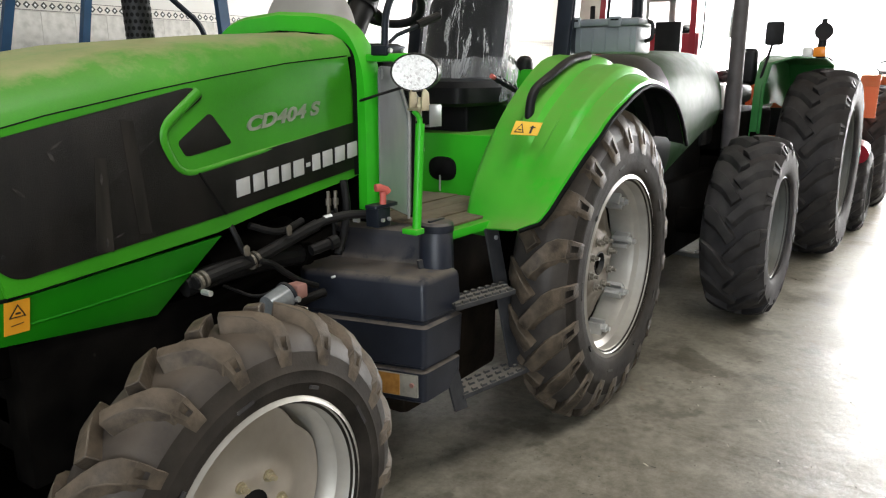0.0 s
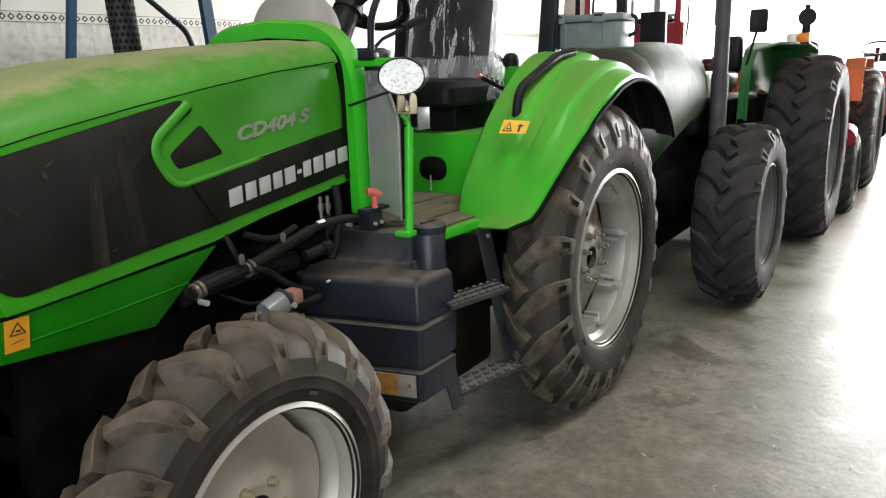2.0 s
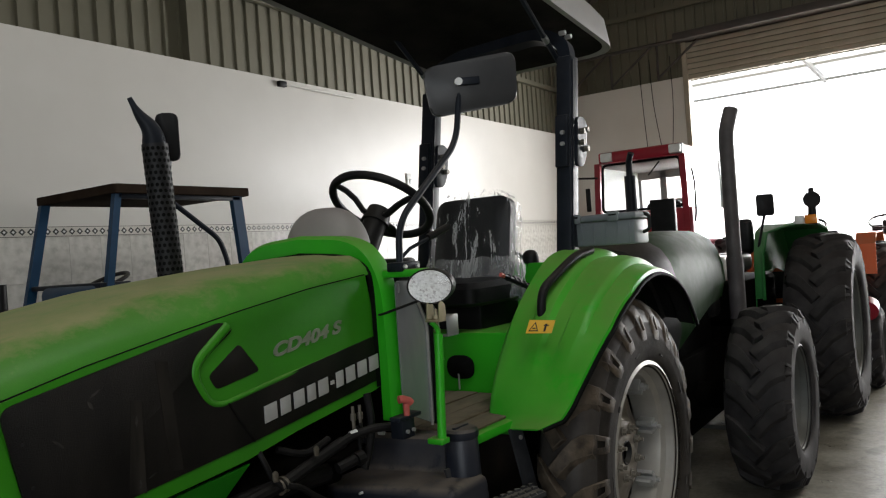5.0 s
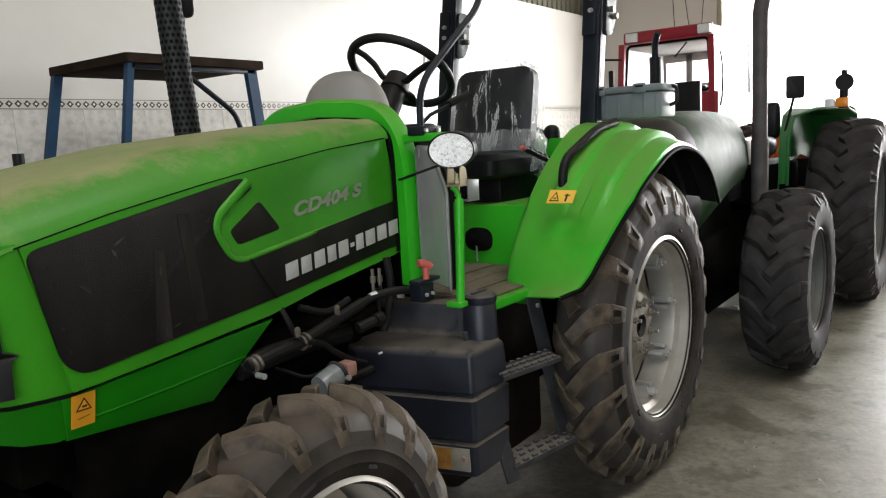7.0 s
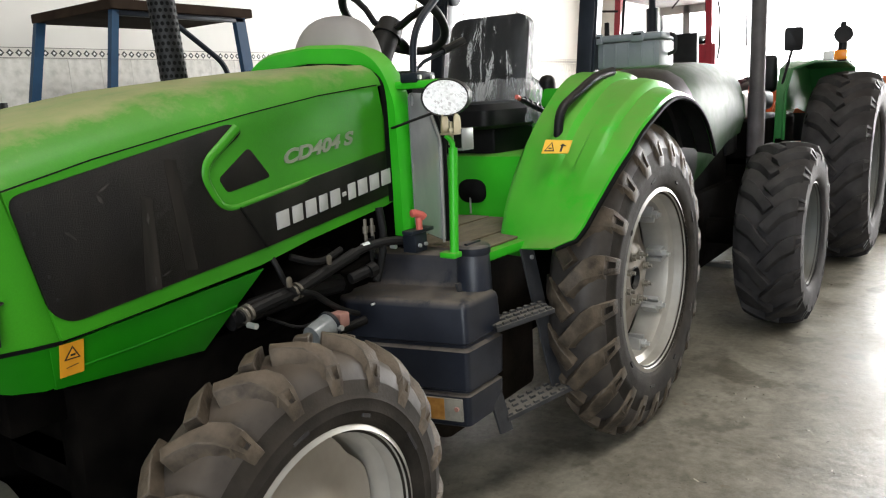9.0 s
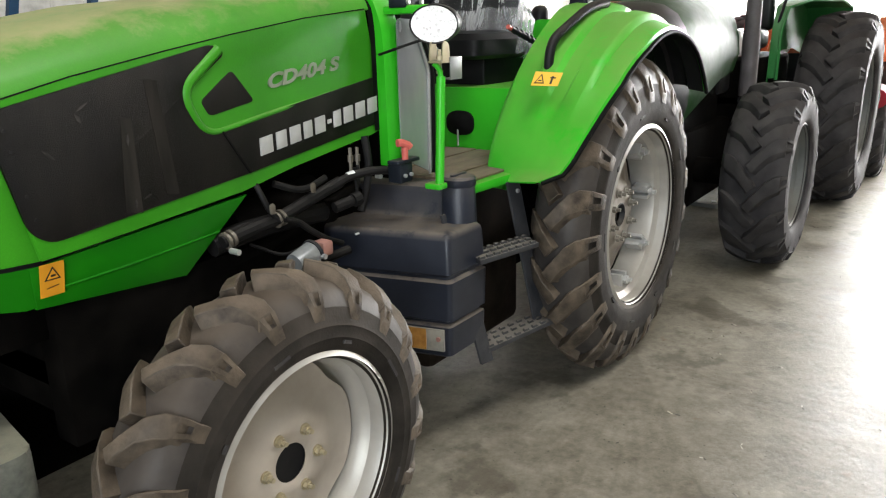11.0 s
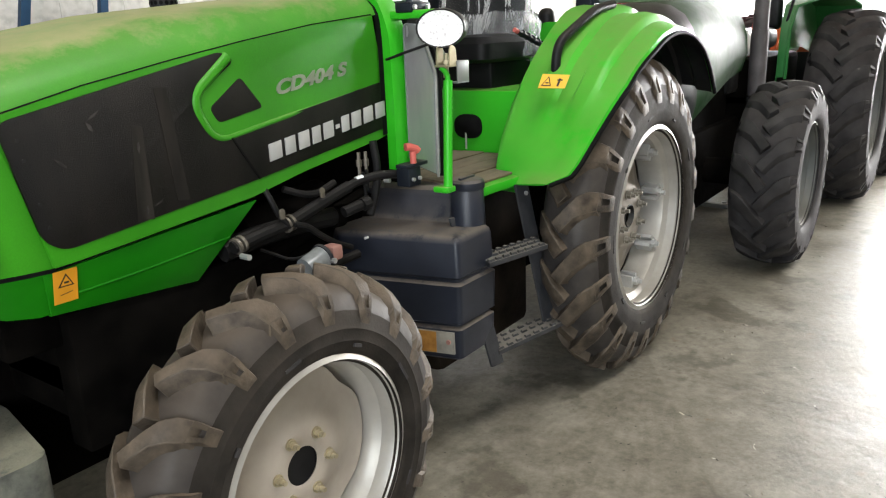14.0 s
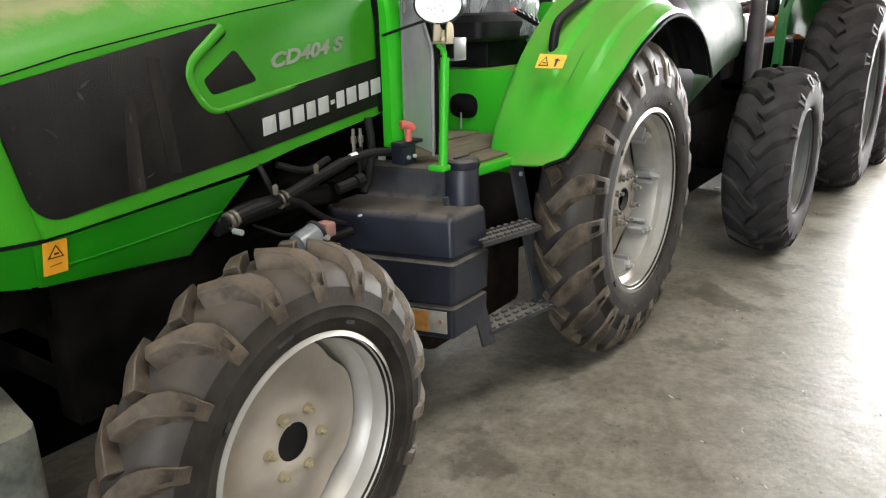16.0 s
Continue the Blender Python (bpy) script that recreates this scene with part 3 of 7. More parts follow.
    hub = part("hub", spin([(0.034, yd - f * 0.005), (0.044, yd + f * 0.014), (0.048, yd + f * 0.012), (0.048, yd - f * 0.05)] if disc_style == "rear" else [(0.0, yd + f * 0.0), (0.03, yd + f * 0.004), (0.05, yd), (0.052, yd - f * 0.05)] if disc_style != "front" else [(0.0, yd + f * 0.012), (0.047, yd + f * 0.014), (0.047, yd - f * 0.04)], c, 24), BLACK, disc)
    if disc_style == "far":
        return disc
    count, rad, yb = (6, 0.078, yd + f * 0.022) if disc_style == "front" else (8, 0.098, yd + f * 0.012)
    a = -0.09 if disc_style == "front" else 0.35
    first = None
    for k in range(count):
        t = a + 2 * math.pi * k / count
        p = cen + Vector((rad * math.cos(t), yb, rad * math.sin(t)))
        if first is None:
            k0 = 1.0 if disc_style == "front" else 1.35
            bm = rod(p, p + Vector((0, f * 0.004, 0)), 0.014 * k0, 12)
            rod(p, p + Vector((0, f * 0.014 * k0, 0)), 0.0105 * k0, 6, bm=bm)
            rod(p, p + Vector((0, f * 0.026 * k0, 0)), 0.0058 * k0, 8, bm=bm)
            first, origin = part("wheel_nut", bm, BRASS if disc_style == "front" else NUTSTEEL, disc, "yellow zinc wheel nut" if disc_style == "front" else "dull steel wheel nut"), p
        else:
            again(first, p - origin)
    if disc_style == "rear":
        for k in range(8):
            t = 0.15 + math.pi / 4 * k
            er, et = Vector((math.cos(t), 0, math.sin(t))), Vector((-math.sin(t), 0, math.cos(t)))
            o = cen + Vector((0, yo - f * 0.09, 0)) + er * rim * 0.84
            bm = bmesh.new()
            for u in (-0.020, 0.020):
                p = o + et * u
                loft([[p + er * e + et * a + Vector((0, f * y, 0)) for e, a in ((-0.034, -0.007), (-0.034, 0.007), (0.014, 0.009), (0.014, -0.009))] for y in (-0.05, 0.014)], True, bm, True)
            rod(o - Vector((0, f * 0.07, 0)) - er * 0.008, o + Vector((0, f * 0.045, 0)) - er * 0.008, 0.010, 8, bm=bm)
            rod(o + Vector((0, f * 0.015, 0)) - er * 0.008, o + Vector((0, f * 0.03, 0)) - er * 0.008, 0.018, 6, bm=bm)
            part("rim_bracket", bm, STEEL, disc, "steel rim bracket with bolt")
        part("axle_end", spin([(0.0, yd - f * 0.02), (0.036, yd - f * 0.018), (0.040, yd - f * 0.05)], c, 20), GASKET, hub)
    return disc


GREYRIM = surface("dull_grey_green_rim", (0.065, 0.07, 0.066), (0.10, 0.105, 0.098), 6, 0.6, metal=0.1, dust=0.3)

# ---- hall ----
WALL_Y, BACK_X, BORDER, WALL_TOP, BACK_TOP = 4.40, 9.0, 1.818, 3.30, 3.94
GATE_Y1, GATE_Y0, GATE_TOP = 2.30, -4.2, 4.16
FRONT_X, NEAR_Y = -8.0, -8.0


def build_hall():
    bm = bmesh.new()
    bmesh.ops.create_grid(bm, x_segments=1, y_segments=1, size=1)
    for v in bm.verts:
        v.co = Vector((v.co.x * 600, v.co.y * 600, -0.012))
    setting("ground", bm, YARD, "pale concrete yard outside the hall")
    setting("floor", box(FRONT_X - 0.1, BACK_X + 0.25, NEAR_Y - 0.1, WALL_Y + 0.1, -0.2, 0.0), FLOOR, "stained smooth grey concrete hall floor with straw bits")
    # side wall: masonry below, ribbed sheet above
    setting("wall_side", box(FRONT_X, BACK_X + 0.2, WALL_Y, WALL_Y + 0.2, 0, WALL_TOP), WALLPAINT, "cream gloss painted masonry side wall")
    setting("wall_back", box(BACK_X, BACK_X + 0.2, GATE_Y1, WALL_Y, 0, BACK_TOP), WALLPAINT, "cream painted masonry wall beside the gateway")
    setting("wall_back_near", box(BACK_X, BACK_X + 0.2, NEAR_Y, GATE_Y0, 0, BACK_TOP), WALLPAINT, "cream painted masonry wall")
    # near and front walls are unseen; mid grey keeps their bounce low
    setting("wall_near", box(FRONT_X - 0.2, BACK_X + 0.2, NEAR_Y - 0.2, NEAR_Y, 0, 4.0), PLASTER, "grey plastered side wall")
    bm = box(FRONT_X - 0.2, FRONT_X, -0.4, WALL_Y, 0, 8.4)
    box(FRONT_X - 0.2, FRONT_X, NEAR_Y, -6.0, 0, 8.4, bm=bm)
    box(FRONT_X - 0.2, FRONT_X, -6.0, -0.4, 4.2, 8.4, bm=bm)
    setting("wall_front", bm, PLASTER, "grey plastered masonry end wall with an open gateway")

    def ribbed(name, a, b, z0, z1, out, material, label, pitch=0.155):
        a, b, out = Vector(a), Vector(b), Vector(out)
        n = int((b - a).length / pitch)
        d = (b - a) / n
        pts = []
        for i in range(n):
            for s, o in ((0, 0), (0.70, 0), (0.76, 0.022), (0.92, 0.022), (0.98, 0)):
                pts.append(a + d * (i + s) + out * o)
        pts.append(b)
        setting(name, loft([[p + Vector((0, 0, z0)) for p in pts], [p + Vector((0, 0, z1)) for p in pts]]), material, label)

    ribbed("cladding_side", (FRONT_X, WALL_Y + 0.12, 0), (BACK_X + 0.1, WALL_Y + 0.12, 0), WALL_TOP - 0.1, 6.4, (0, -1, 0), SHEET, "ribbed grey-green sheet cladding above the wall")
    ribbed("cladding_back", (BACK_X + 0.15, WALL_Y + 0.1, 0), (BACK_X + 0.15, NEAR_Y, 0), BACK_TOP - 0.06, 9.0, (-1, 0, 0), SHEET, "ribbed grey-green sheet cladding over the gateway")
    ribbed("cladding_near", (FRONT_X, NEAR_Y - 0.1, 0), (BACK_X + 0.1, NEAR_Y - 0.1, 0), 3.8, 6.4, (0, 1, 0), SHEET, "ribbed sheet cladding")
    # roof: two slopes that meet over the middle of the hall
    ridge_y, ridge_z, eave = (WALL_Y + NEAR_Y) / 2, 8.2, 6.0
    def slope(name, y0, x0, x1, s0, s1, material, label):
        n = int((x1 - x0) / 0.18)
        rows = []
        for k in (s0, s1):
            y, z = y0 + (ridge_y - y0) * k, eave + (ridge_z - eave) * k
            rows.append([Vector((x0 + (x1 - x0) * i / n, y, z + (0.04 if i % 2 else 0.0))) for i in range(n + 1)])
        setting(name, thick(loft(rows), 0.01), material, label)

    roofing = "brown-grey corrugated roof sheets"
    slope("ceiling", WALL_Y + 0.3, FRONT_X - 0.3, BACK_X + 0.3, 0, 1, ROOFSHEET, roofing)
    slope("ceiling_front", NEAR_Y - 0.3, FRONT_X - 0.3, -5.4, 0, 1, ROOFSHEET, roofing)
    slope("ceiling_rear", NEAR_Y - 0.3, 1.0, BACK_X + 0.3, 0, 1, ROOFSHEET, roofing)
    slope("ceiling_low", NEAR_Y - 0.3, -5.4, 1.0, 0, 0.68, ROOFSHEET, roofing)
    # roof light added out of view to account for the overhead fill
    slope("ceiling_fill_sheet", NEAR_Y - 0.3, -5.4, 1.0, 0.68, 1, AWNING, "translucent roof sheets added on the unseen near slope")
    # rails and posts of the cladding, rafters
    bm = box(FRONT_X, BACK_X, WALL_Y + 0.03, WALL_Y + 0.09, 4.03, 4.10)
    box(FRONT_X, BACK_X, WALL_Y + 0.03, WALL_Y + 0.09, 4.71, 4.78, bm=bm)
    box(BACK_X + 0.05, BACK_X + 0.11, NEAR_Y, WALL_Y, 5.05, 5.13, bm=bm)
    for x in (1.30, 5.6):
        box(x, x + 0.13, WALL_Y + 0.0, WALL_Y + 0.11, WALL_TOP, 6.2, bm=bm)
    setting("trim_rails", bm, SHEET, "painted steel rails of the cladding")
    bm = bmesh.new()
    for x in (0.62, 4.87, 8.75):
        for y0, y1 in ((WALL_Y, ridge_y), (NEAR_Y, ridge_y)):
            tube([(x, y0, eave - 0.35), (x, y1, ridge_z - 0.35)], 0.07, 4, bm)
            tube([(x, y0, eave - 0.85), (x, y1, ridge_z - 0.9)], 0.05, 4, bm)
            for k in range(9):
                s, q = k / 9, (k + 0.5) / 9
                a = Vector((x, y0 + (y1 - y0) * s, eave - 0.35 + (ridge_z - eave) * s))
                b = Vector((x, y0 + (y1 - y0) * q, eave - 0.85 + (ridge_z - eave) * q))
                tube([a, b], 0.022, 6, bm)
    for k in range(7):
        y = WALL_Y - 0.2 - k * 0.95
        z = eave + (ridge_z - eave) * (WALL_Y - y) / (WALL_Y - ridge_y) - 0.1
        box(FRONT_X, BACK_X, y - 0.03, y + 0.03, z - 0.1, z, bm=bm)
    setting("trim_rafters", bm, TRUSS, "dark steel roof rafters and purlins")
    # lattice beam over the back wall
    bm = bmesh.new()
    zt, zb, x = 4.52, 3.98, BACK_X - 0.06
    tube([(x, WALL_Y, zt), (x, NEAR_Y, zt)], 0.03, 6, bm)
    for k in range(3):
        y = WALL_Y - 0.1 - k * 0.78
        tube([(x, y, zt), (x, y, zb - 0.04)], 0.018, 6, bm)
        tube([(x, y, zb), (x, y - 0.72, zt)], 0.018, 6, bm)
    setting("trim_lattice", bm, TRUSS, "thin steel lattice over the masonry")
    setting("trim_corner", box(BACK_X - 0.04, BACK_X + 0.16, WALL_Y - 0.04, WALL_Y + 0.16, WALL_TOP - 0.05, 6.6), TRUSS, "dark steel corner post")
    # rolled shutter and jamb of the gateway
    gate = thing("roller_shutter", (BACK_X, -0.9, GATE_TOP), "half-rolled beige slatted roller shutter over the gateway", "shutter")
    first = None
    for k in range(7):
        z = GATE_TOP - 0.30 + k * 0.085
        pts = rounded([(BACK_X - 0.05, z), (BACK_X + 0.01, z + 0.02), (BACK_X + 0.01, z + 0.075), (BACK_X - 0.05, z + 0.083)], 0.02, 3)
        if first is None:
            first = part("slat", loft([[Vector((p.x, y, p.y)) for p in pts] for y in (GATE_Y1 + 0.02, GATE_Y0)], True, caps=True), SHUTTER, gate)
        else:
            again(first, (0, 0, 0.085 * k))
    part("drum_cover", box(BACK_X - 0.28, BACK_X + 0.05, GATE_Y0, GATE_Y1 + 0.12, GATE_TOP + 0.30, GATE_TOP + 0.42, 0.02), TRUSS, gate)
    part("guide_rail", box(BACK_X - 0.06, BACK_X + 0.0, GATE_Y1 - 0.02, GATE_Y1 + 0.06, 0.0, GATE_TOP + 0.35, 0.006), SHUTTER, gate)
    part("pull_wire", tube([(BACK_X - 0.32, 1.2, GATE_TOP + 0.42), (BACK_X - 0.32, 1.2, 5.9)], 0.012, 6), TRUSS, gate)
    # awning in the yard
    n = 26
    rows = []
    for x, z in ((BACK_X + 0.3, 4.68), (BACK_X + 6.2, 4.64)):
        rows.append([Vector((x, 6 - 14 * i / n / 2, z + (0.05 if i % 2 else 0))) for i in range(2 * n + 1)])
    bm = bmesh.new()
    bm.faces.new([bm.verts.new(p) for p in ((40, -60, -1), (40, 60, -1), (40, 60, 40), (40, -60, 40))])
    setting("backdrop", bm, HAZE, "white glare of the bright yard and sky")
    aw = thing("yard_awning", (BACK_X + 3, 0, 0), "pale corrugated awning outside the gateway", "awning")
    part("roof_sheet", loft(rows), AWNING, aw)
    for x, z in ((BACK_X + 1.4, 4.57), (BACK_X + 2.6, 4.56), (BACK_X + 4.3, 4.54), (BACK_X + 6.1, 4.52)):
        part("purlin", box(x, x + 0.05, -8, 6, z + 0.04, z + 0.09), WALLPAINT, aw)
    for y in (1.1, -1.6):
        part("rafter", box(BACK_X + 0.4, BACK_X + 6.1, y, y + 0.06, 4.50, 4.60), WALLPAINT, aw)
        part("strut", tube([(BACK_X + 2.6, y + 0.03, 4.58), (BACK_X + 2.0, y + 0.03, 4.26)], 0.03, 6), WALLPAINT, aw)
    for y in (-7.5, 5.5):
        part("post", box(BACK_X + 6.1, BACK_X + 6.2, y, y + 0.1, 0, 4.5), SHUTTER, aw)


build_hall()

# hanging wires by the gateway
for y0, y1, z1 in ((3.05, 2.98, 2.55), (2.88, 2.72, 2.5), (2.55, 2.62, 2.5)):
    w = thing("hanging_wire", (BACK_X - 0.05, y0, 4.2), "thin dark wire hanging down the back wall", "wire", "wires by the gateway")
    part("strand", tube(bend([(BACK_X - 0.05, y0, 4.3), (BACK_X - 0.06, y0 - 0.02, 3.6), (BACK_X - 0.05, y1, z1)], 0.3), 0.006, 5), BLACK, w)
tube_lamp = thing("strip_light_rail", (2.6, WALL_Y, WALL_TOP), "thin white conduit along the top of the wall", "conduit")
part("conduit", rod((2.36, WALL_Y - 0.03, WALL_TOP - 0.055), (3.40, WALL_Y - 0.03, WALL_TOP - 0.06), 0.012), WALLPAINT, tube_lamp)
part("bracket", box(2.31, 2.40, WALL_Y - 0.05, WALL_Y, WALL_TOP - 0.085, WALL_TOP - 0.03, 0.005), BLACK, tube_lamp)
sw = thing("wall_switch", (4.38, WALL_Y, 2.345), "small white switch plate on the wall", "switch")
part("plate", box(4.31, 4.45, WALL_Y - 0.02, WALL_Y, 2.245, 2.445, 0.006), WHITE_LENS, sw)
part("rocker", box(4.35, 4.41, WALL_Y - 0.028, WALL_Y - 0.02, 2.31, 2.38, 0.004), GALV, sw)


# ---- the green tractor ----
MIRRORBACK = surface("charcoal_plastic", (0.030, 0.031, 0.033), (0.042, 0.043, 0.045), 8, 0.4, bump=0.05)
MID = 0.80
SIDE = 0.48
SEAM = [(-2.5, 1.165), (-2.23, 1.236), (-2.03, 1.282), (-1.80, 1.324), (-1.60, 1.357), (-1.36, 1.392), (-1.11, 1.417), (-1.05, 1.421)]
CROWN = [(-2.5, 1.27), (-2.25, 1.345), (-2.08, 1.385), (-1.8, 1.435), (-1.43, 1.47), (-1.05, 1.495)]
T1 = thing("tractor", (-0.9, MID, 0), "bright green farm tractor with dusty hood, canopy and black side panels", "tractor")


def undercut(bm):
    """Leans what hangs below the side panels inwards."""
    for v in bm.verts:
        v.co.y += max(0.0, 0.965 - v.co.z) * 0.24
    return bm


def hood():
    xs = [-2.26, -2.2, -2.1, -2.0, -1.9, -1.8, -1.7, -1.55, -1.4, -1.25, -1.12, -1.09]
    rows = []
    for x in xs:
        zs, zt = curve_at(SEAM, x), curve_at(CROWN, x)
        half = [(SIDE + 0.001, zs - 0.002), (SIDE + 0.010, zs + 0.020), (SIDE + 0.035, zs + (zt - zs) * 0.42 + 0.014), (SIDE + 0.075, zs + (zt - zs) * 0.70 + 0.01), (SIDE + 0.14, zt - 0.010), (SIDE + 0.22, zt - 0.002), (MID, zt)]
        rows.append([Vector((x, y, z)) for y, z in half] + [Vector((x, 2 * MID - y, z)) for y, z in half[-2::-1]])
    # nose: the sections run round the front
    for dx, k in ((-0.10, 0.86), (-0.19, 0.62), (-0.24, 0.35)):
        if dx == -0.10:
            first = rows[0]
        rows.insert(0, [Vector((-2.26 + dx, MID + (p.y - MID) * (1 - (1 - k) * 0.45), 1.235 + (p.z - 1.235) * k - (1 - k) * 0.05)) for p in first])
    part("hood_top", thick(loft(rows), 0.008), GREEN_HOOD, T1, "green hood top under a film of tan dust")
    part("hood_seam", tube([(x, SIDE + 0.0005, z) for x, z in SEAM[1:-1]], 0.0017, 6), GASKET, T1, "thin dark shut line")
    # left and right side panels, the left one with its black inserts
    outline = [(-2.22, 1.238), (-2.03, 1.281), (-1.80, 1.323), (-1.60, 1.356), (-1.36, 1.391), (-1.105, 1.416), (-1.075, 1.25), (-1.035, 1.065), (-1.1, 1.05), (-1.438, 1.003), (-1.62, 0.969), (-1.752, 0.957), (-1.926, 0.941), (-2.095, 0.927), (-2.148, 0.923)]
    side = part("side_panel", slab(outline, SIDE, SIDE + 0.02, 0.003), GREEN_HOOD, T1, "green pressed side panel")
    again(side, (0, 2 * (MID - SIDE) - 0.02, 0))
    black = rounded([(-2.215, 1.225), (-1.672, 1.335), (-1.635, 1.312), (-1.768, 1.228), (-1.715, 1.128), (-1.055, 1.225), (-1.03, 1.088), (-1.6, 1.012), (-2.125, 0.955), (-2.165, 0.985)],
                    [0.03, 0.02, 0.02, 0.03, 0.03, 0.004, 0.006, 0.02, 0.03, 0.03])
    grille = part("grille_panel", slab(black, SIDE - 0.004, SIDE + 0.004, 0.002), BLACK_PANEL, side, "black mesh side grille")
    part("panel_joint", slab([(-1.672, 1.128), (-1.667, 1.128), (-1.592, 1.012), (-1.597, 1.012)], SIDE - 0.0065, SIDE - 0.0035), GASKET, side)
    rim = [(-1.655, 1.322), (-1.775, 1.232), (-1.718, 1.122), (-1.42, 1.168), (-1.25, 1.194)]
    part("raised_bead", tube([(x, SIDE + 0.002, z) for x, z in [(p.x, p.z) for p in bend([(a, 0, b) for a, b in rim], 0.05, 8)]], 0.015, 12, r_end=0.004), GREEN_HOOD, side, "raised green bead")
    tri = rounded([(-1.622, 1.272), (-1.558, 1.192), (-1.70, 1.168), (-1.722, 1.205)], 0.012)
    part("side_vent", slab(tri, SIDE - 0.002, SIDE + 0.006, 0.001), BLACK_PANEL, side, "black triangular vent")
    for x, z in ((-2.19, 1.19), (-2.185, 1.15), (-2.17, 1.06), (-2.16, 1.01)):
        p = Vector((x + 0.012, SIDE - 0.006, z))
        part("rivet", rod(p, p + Vector((0, 0.005, 0)), 0.004, 8), BLACK, side)
    for x, z, l, w, ang in ((-2.021, 1.219, 0.020, 0.003, 31), (-2.030, 1.199, 0.013, 0.005, -60), (-2.103, 1.134, 0.017, 0.004, -43), (-1.926, 1.140, 0.014, 0.004, 84), (-1.927, 0.997, 0.014, 0.004, 82), (-1.895, 1.010, 0.012, 0.003, 20)):
        d = Vector((math.cos(radians(ang)), math.sin(radians(ang))))
        e = Vector((-d.y, d.x))
        part("rub_mark", slab([(x + d.x * u * l + e.x * v * w, z + d.y * u * l + e.y * v * w) for u, v in ((-1, -0.3), (0.2, -1), (1, -0.2), (0.8, 0.4), (-0.1, 0.8))], SIDE - 0.0052, SIDE - 0.0042), SCUFF, grille, "pale rub mark")
    for corners in (((-1.869, 1.266), (-1.837, 1.262), (-1.812, 1.000), (-1.846, 1.006)), ((-1.936, 1.190), (-1.910, 1.184), (-1.912, 0.976), (-1.954, 0.982))):
        part("dust_streak", slab(corners, SIDE - 0.0047, SIDE - 0.0041), STREAK, grille, "faint brown streak down the panel")
    # maker's mark: one plain bar for each letter
    x, z = -1.561, 1.050
    step = Vector((0.485, 0.070))
    widths = [0.060, 0.050, 0.054, 0.044, 0.054, 0.020, 0.042, 0.054, 0.056, 0.058]
    total = sum(widths) + 0.006 * (len(widths) - 1)
    s = 0.0
    for i, w in enumerate(widths):
        def at(u, v):
            return (x + step.x * u / total, z + step.y * u / total + v)
        hgt = 0.045
        lo, hi = (0.017, 0.028) if i == 5 else (0.0, hgt)
        k = w * 0.09
        part("mark_bar", slab([at(s + k, lo), at(s + w - k, lo), at(s + w - k, hi), at(s + k, hi)], SIDE - 0.008, SIDE - 0.003, 0.001), LETTER, grille, "light grey block of the maker's mark")
        s += w + 0.006
    m = Matrix.Translation((-1.513, SIDE - 0.001, 1.218)) @ Matrix(((1.5, 0.0, 0.0, 0), (0, 0, -1, 0), (0.195, 1, 0, 0), (0, 0, 0, 1)))
    part("model_number", writing("CD404 S", 0.049, m @ Matrix(((1.0, 0.22, 0, 0), (0, 1, 0, 0), (0, 0, 1, 0), (0, 0, 0, 1))), 0.003), CHROME_LETTER, side, "raised silver model number")
    # lower panel under a dark gap
    low = [(-1.605, 0.957), (-1.784, 0.781), (-2.158, 0.813), (-2.170, 0.909), (-1.9, 0.933)]
    lower = part("lower_panel", undercut(slab(low, SIDE + 0.002, SIDE + 0.016, 0.003)), GREEN_SHADED, T1, "green lower side panel")
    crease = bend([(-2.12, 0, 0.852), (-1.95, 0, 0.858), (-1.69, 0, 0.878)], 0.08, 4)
    part("pressed_crease", undercut(loft([[Vector((p.x, SIDE + d, p.z + e)) for p in crease] for e, d in ((-0.008, 0.0016), (-0.003, -0.0004), (0.0005, 0.0016))])), GREEN_SHADED, lower)
    sticker((-2.152, SIDE - 0.002, 0.838), 0.052, 0.075, lower, tall=True)
    part("panel_gap", slab([(-2.16, 0.90), (-2.14, 0.90), (-1.6, 0.98), (-1.05, 1.05), (-1.05, 1.1), (-2.16, 1.0)], SIDE + 0.022, SIDE + 0.03), GASKET, T1)
    # nose shell and wrap-round lamp
    plan = [(0.0, 0.0), (-0.06, 0.001), (-0.12, 0.010), (-0.18, 0.05), (-0.23, 0.13), (-0.26, 0.30)]
    rows = []
    for z, k in ((0.818, -0.02), (0.92, 0.0), (1.08, 0.0), (1.2, -0.01), (1.245, -0.03)):
        side_pts = [Vector((-2.224 + dx + (1.243 - z) * 0.243, SIDE + dy + 0.004 + max(0.0, 0.965 - z) * 0.24, z + (max(0.0, -0.08 - dx) * 0.3 if z < 0.85 else 0.0))) for dx, dy in plan]
        rows.append(side_pts + [Vector((p.x, 2 * MID - p.y, p.z)) for p in side_pts[::-1]])
    part("nose", thick(loft(rows[1:]), 0.008), GREEN_HOOD, T1, "green hood nose")
    part("nose_skirt", thick(loft(rows[:2]), 0.008), GREEN_SHADED, T1, "green skirt under the nose, darkened for shade")
    rows = []
    for z in (0.912, 0.922):
        rows.append([Vector((-2.224 + dx + (1.243 - z) * 0.243, SIDE + dy - 0.0012 + max(0.0, 0.965 - z) * 0.24, z - min(0.0, dx) * 0.05)) for dx, dy in plan])
    part("nose_gap", loft(rows), GASKET, T1)
    rows = []
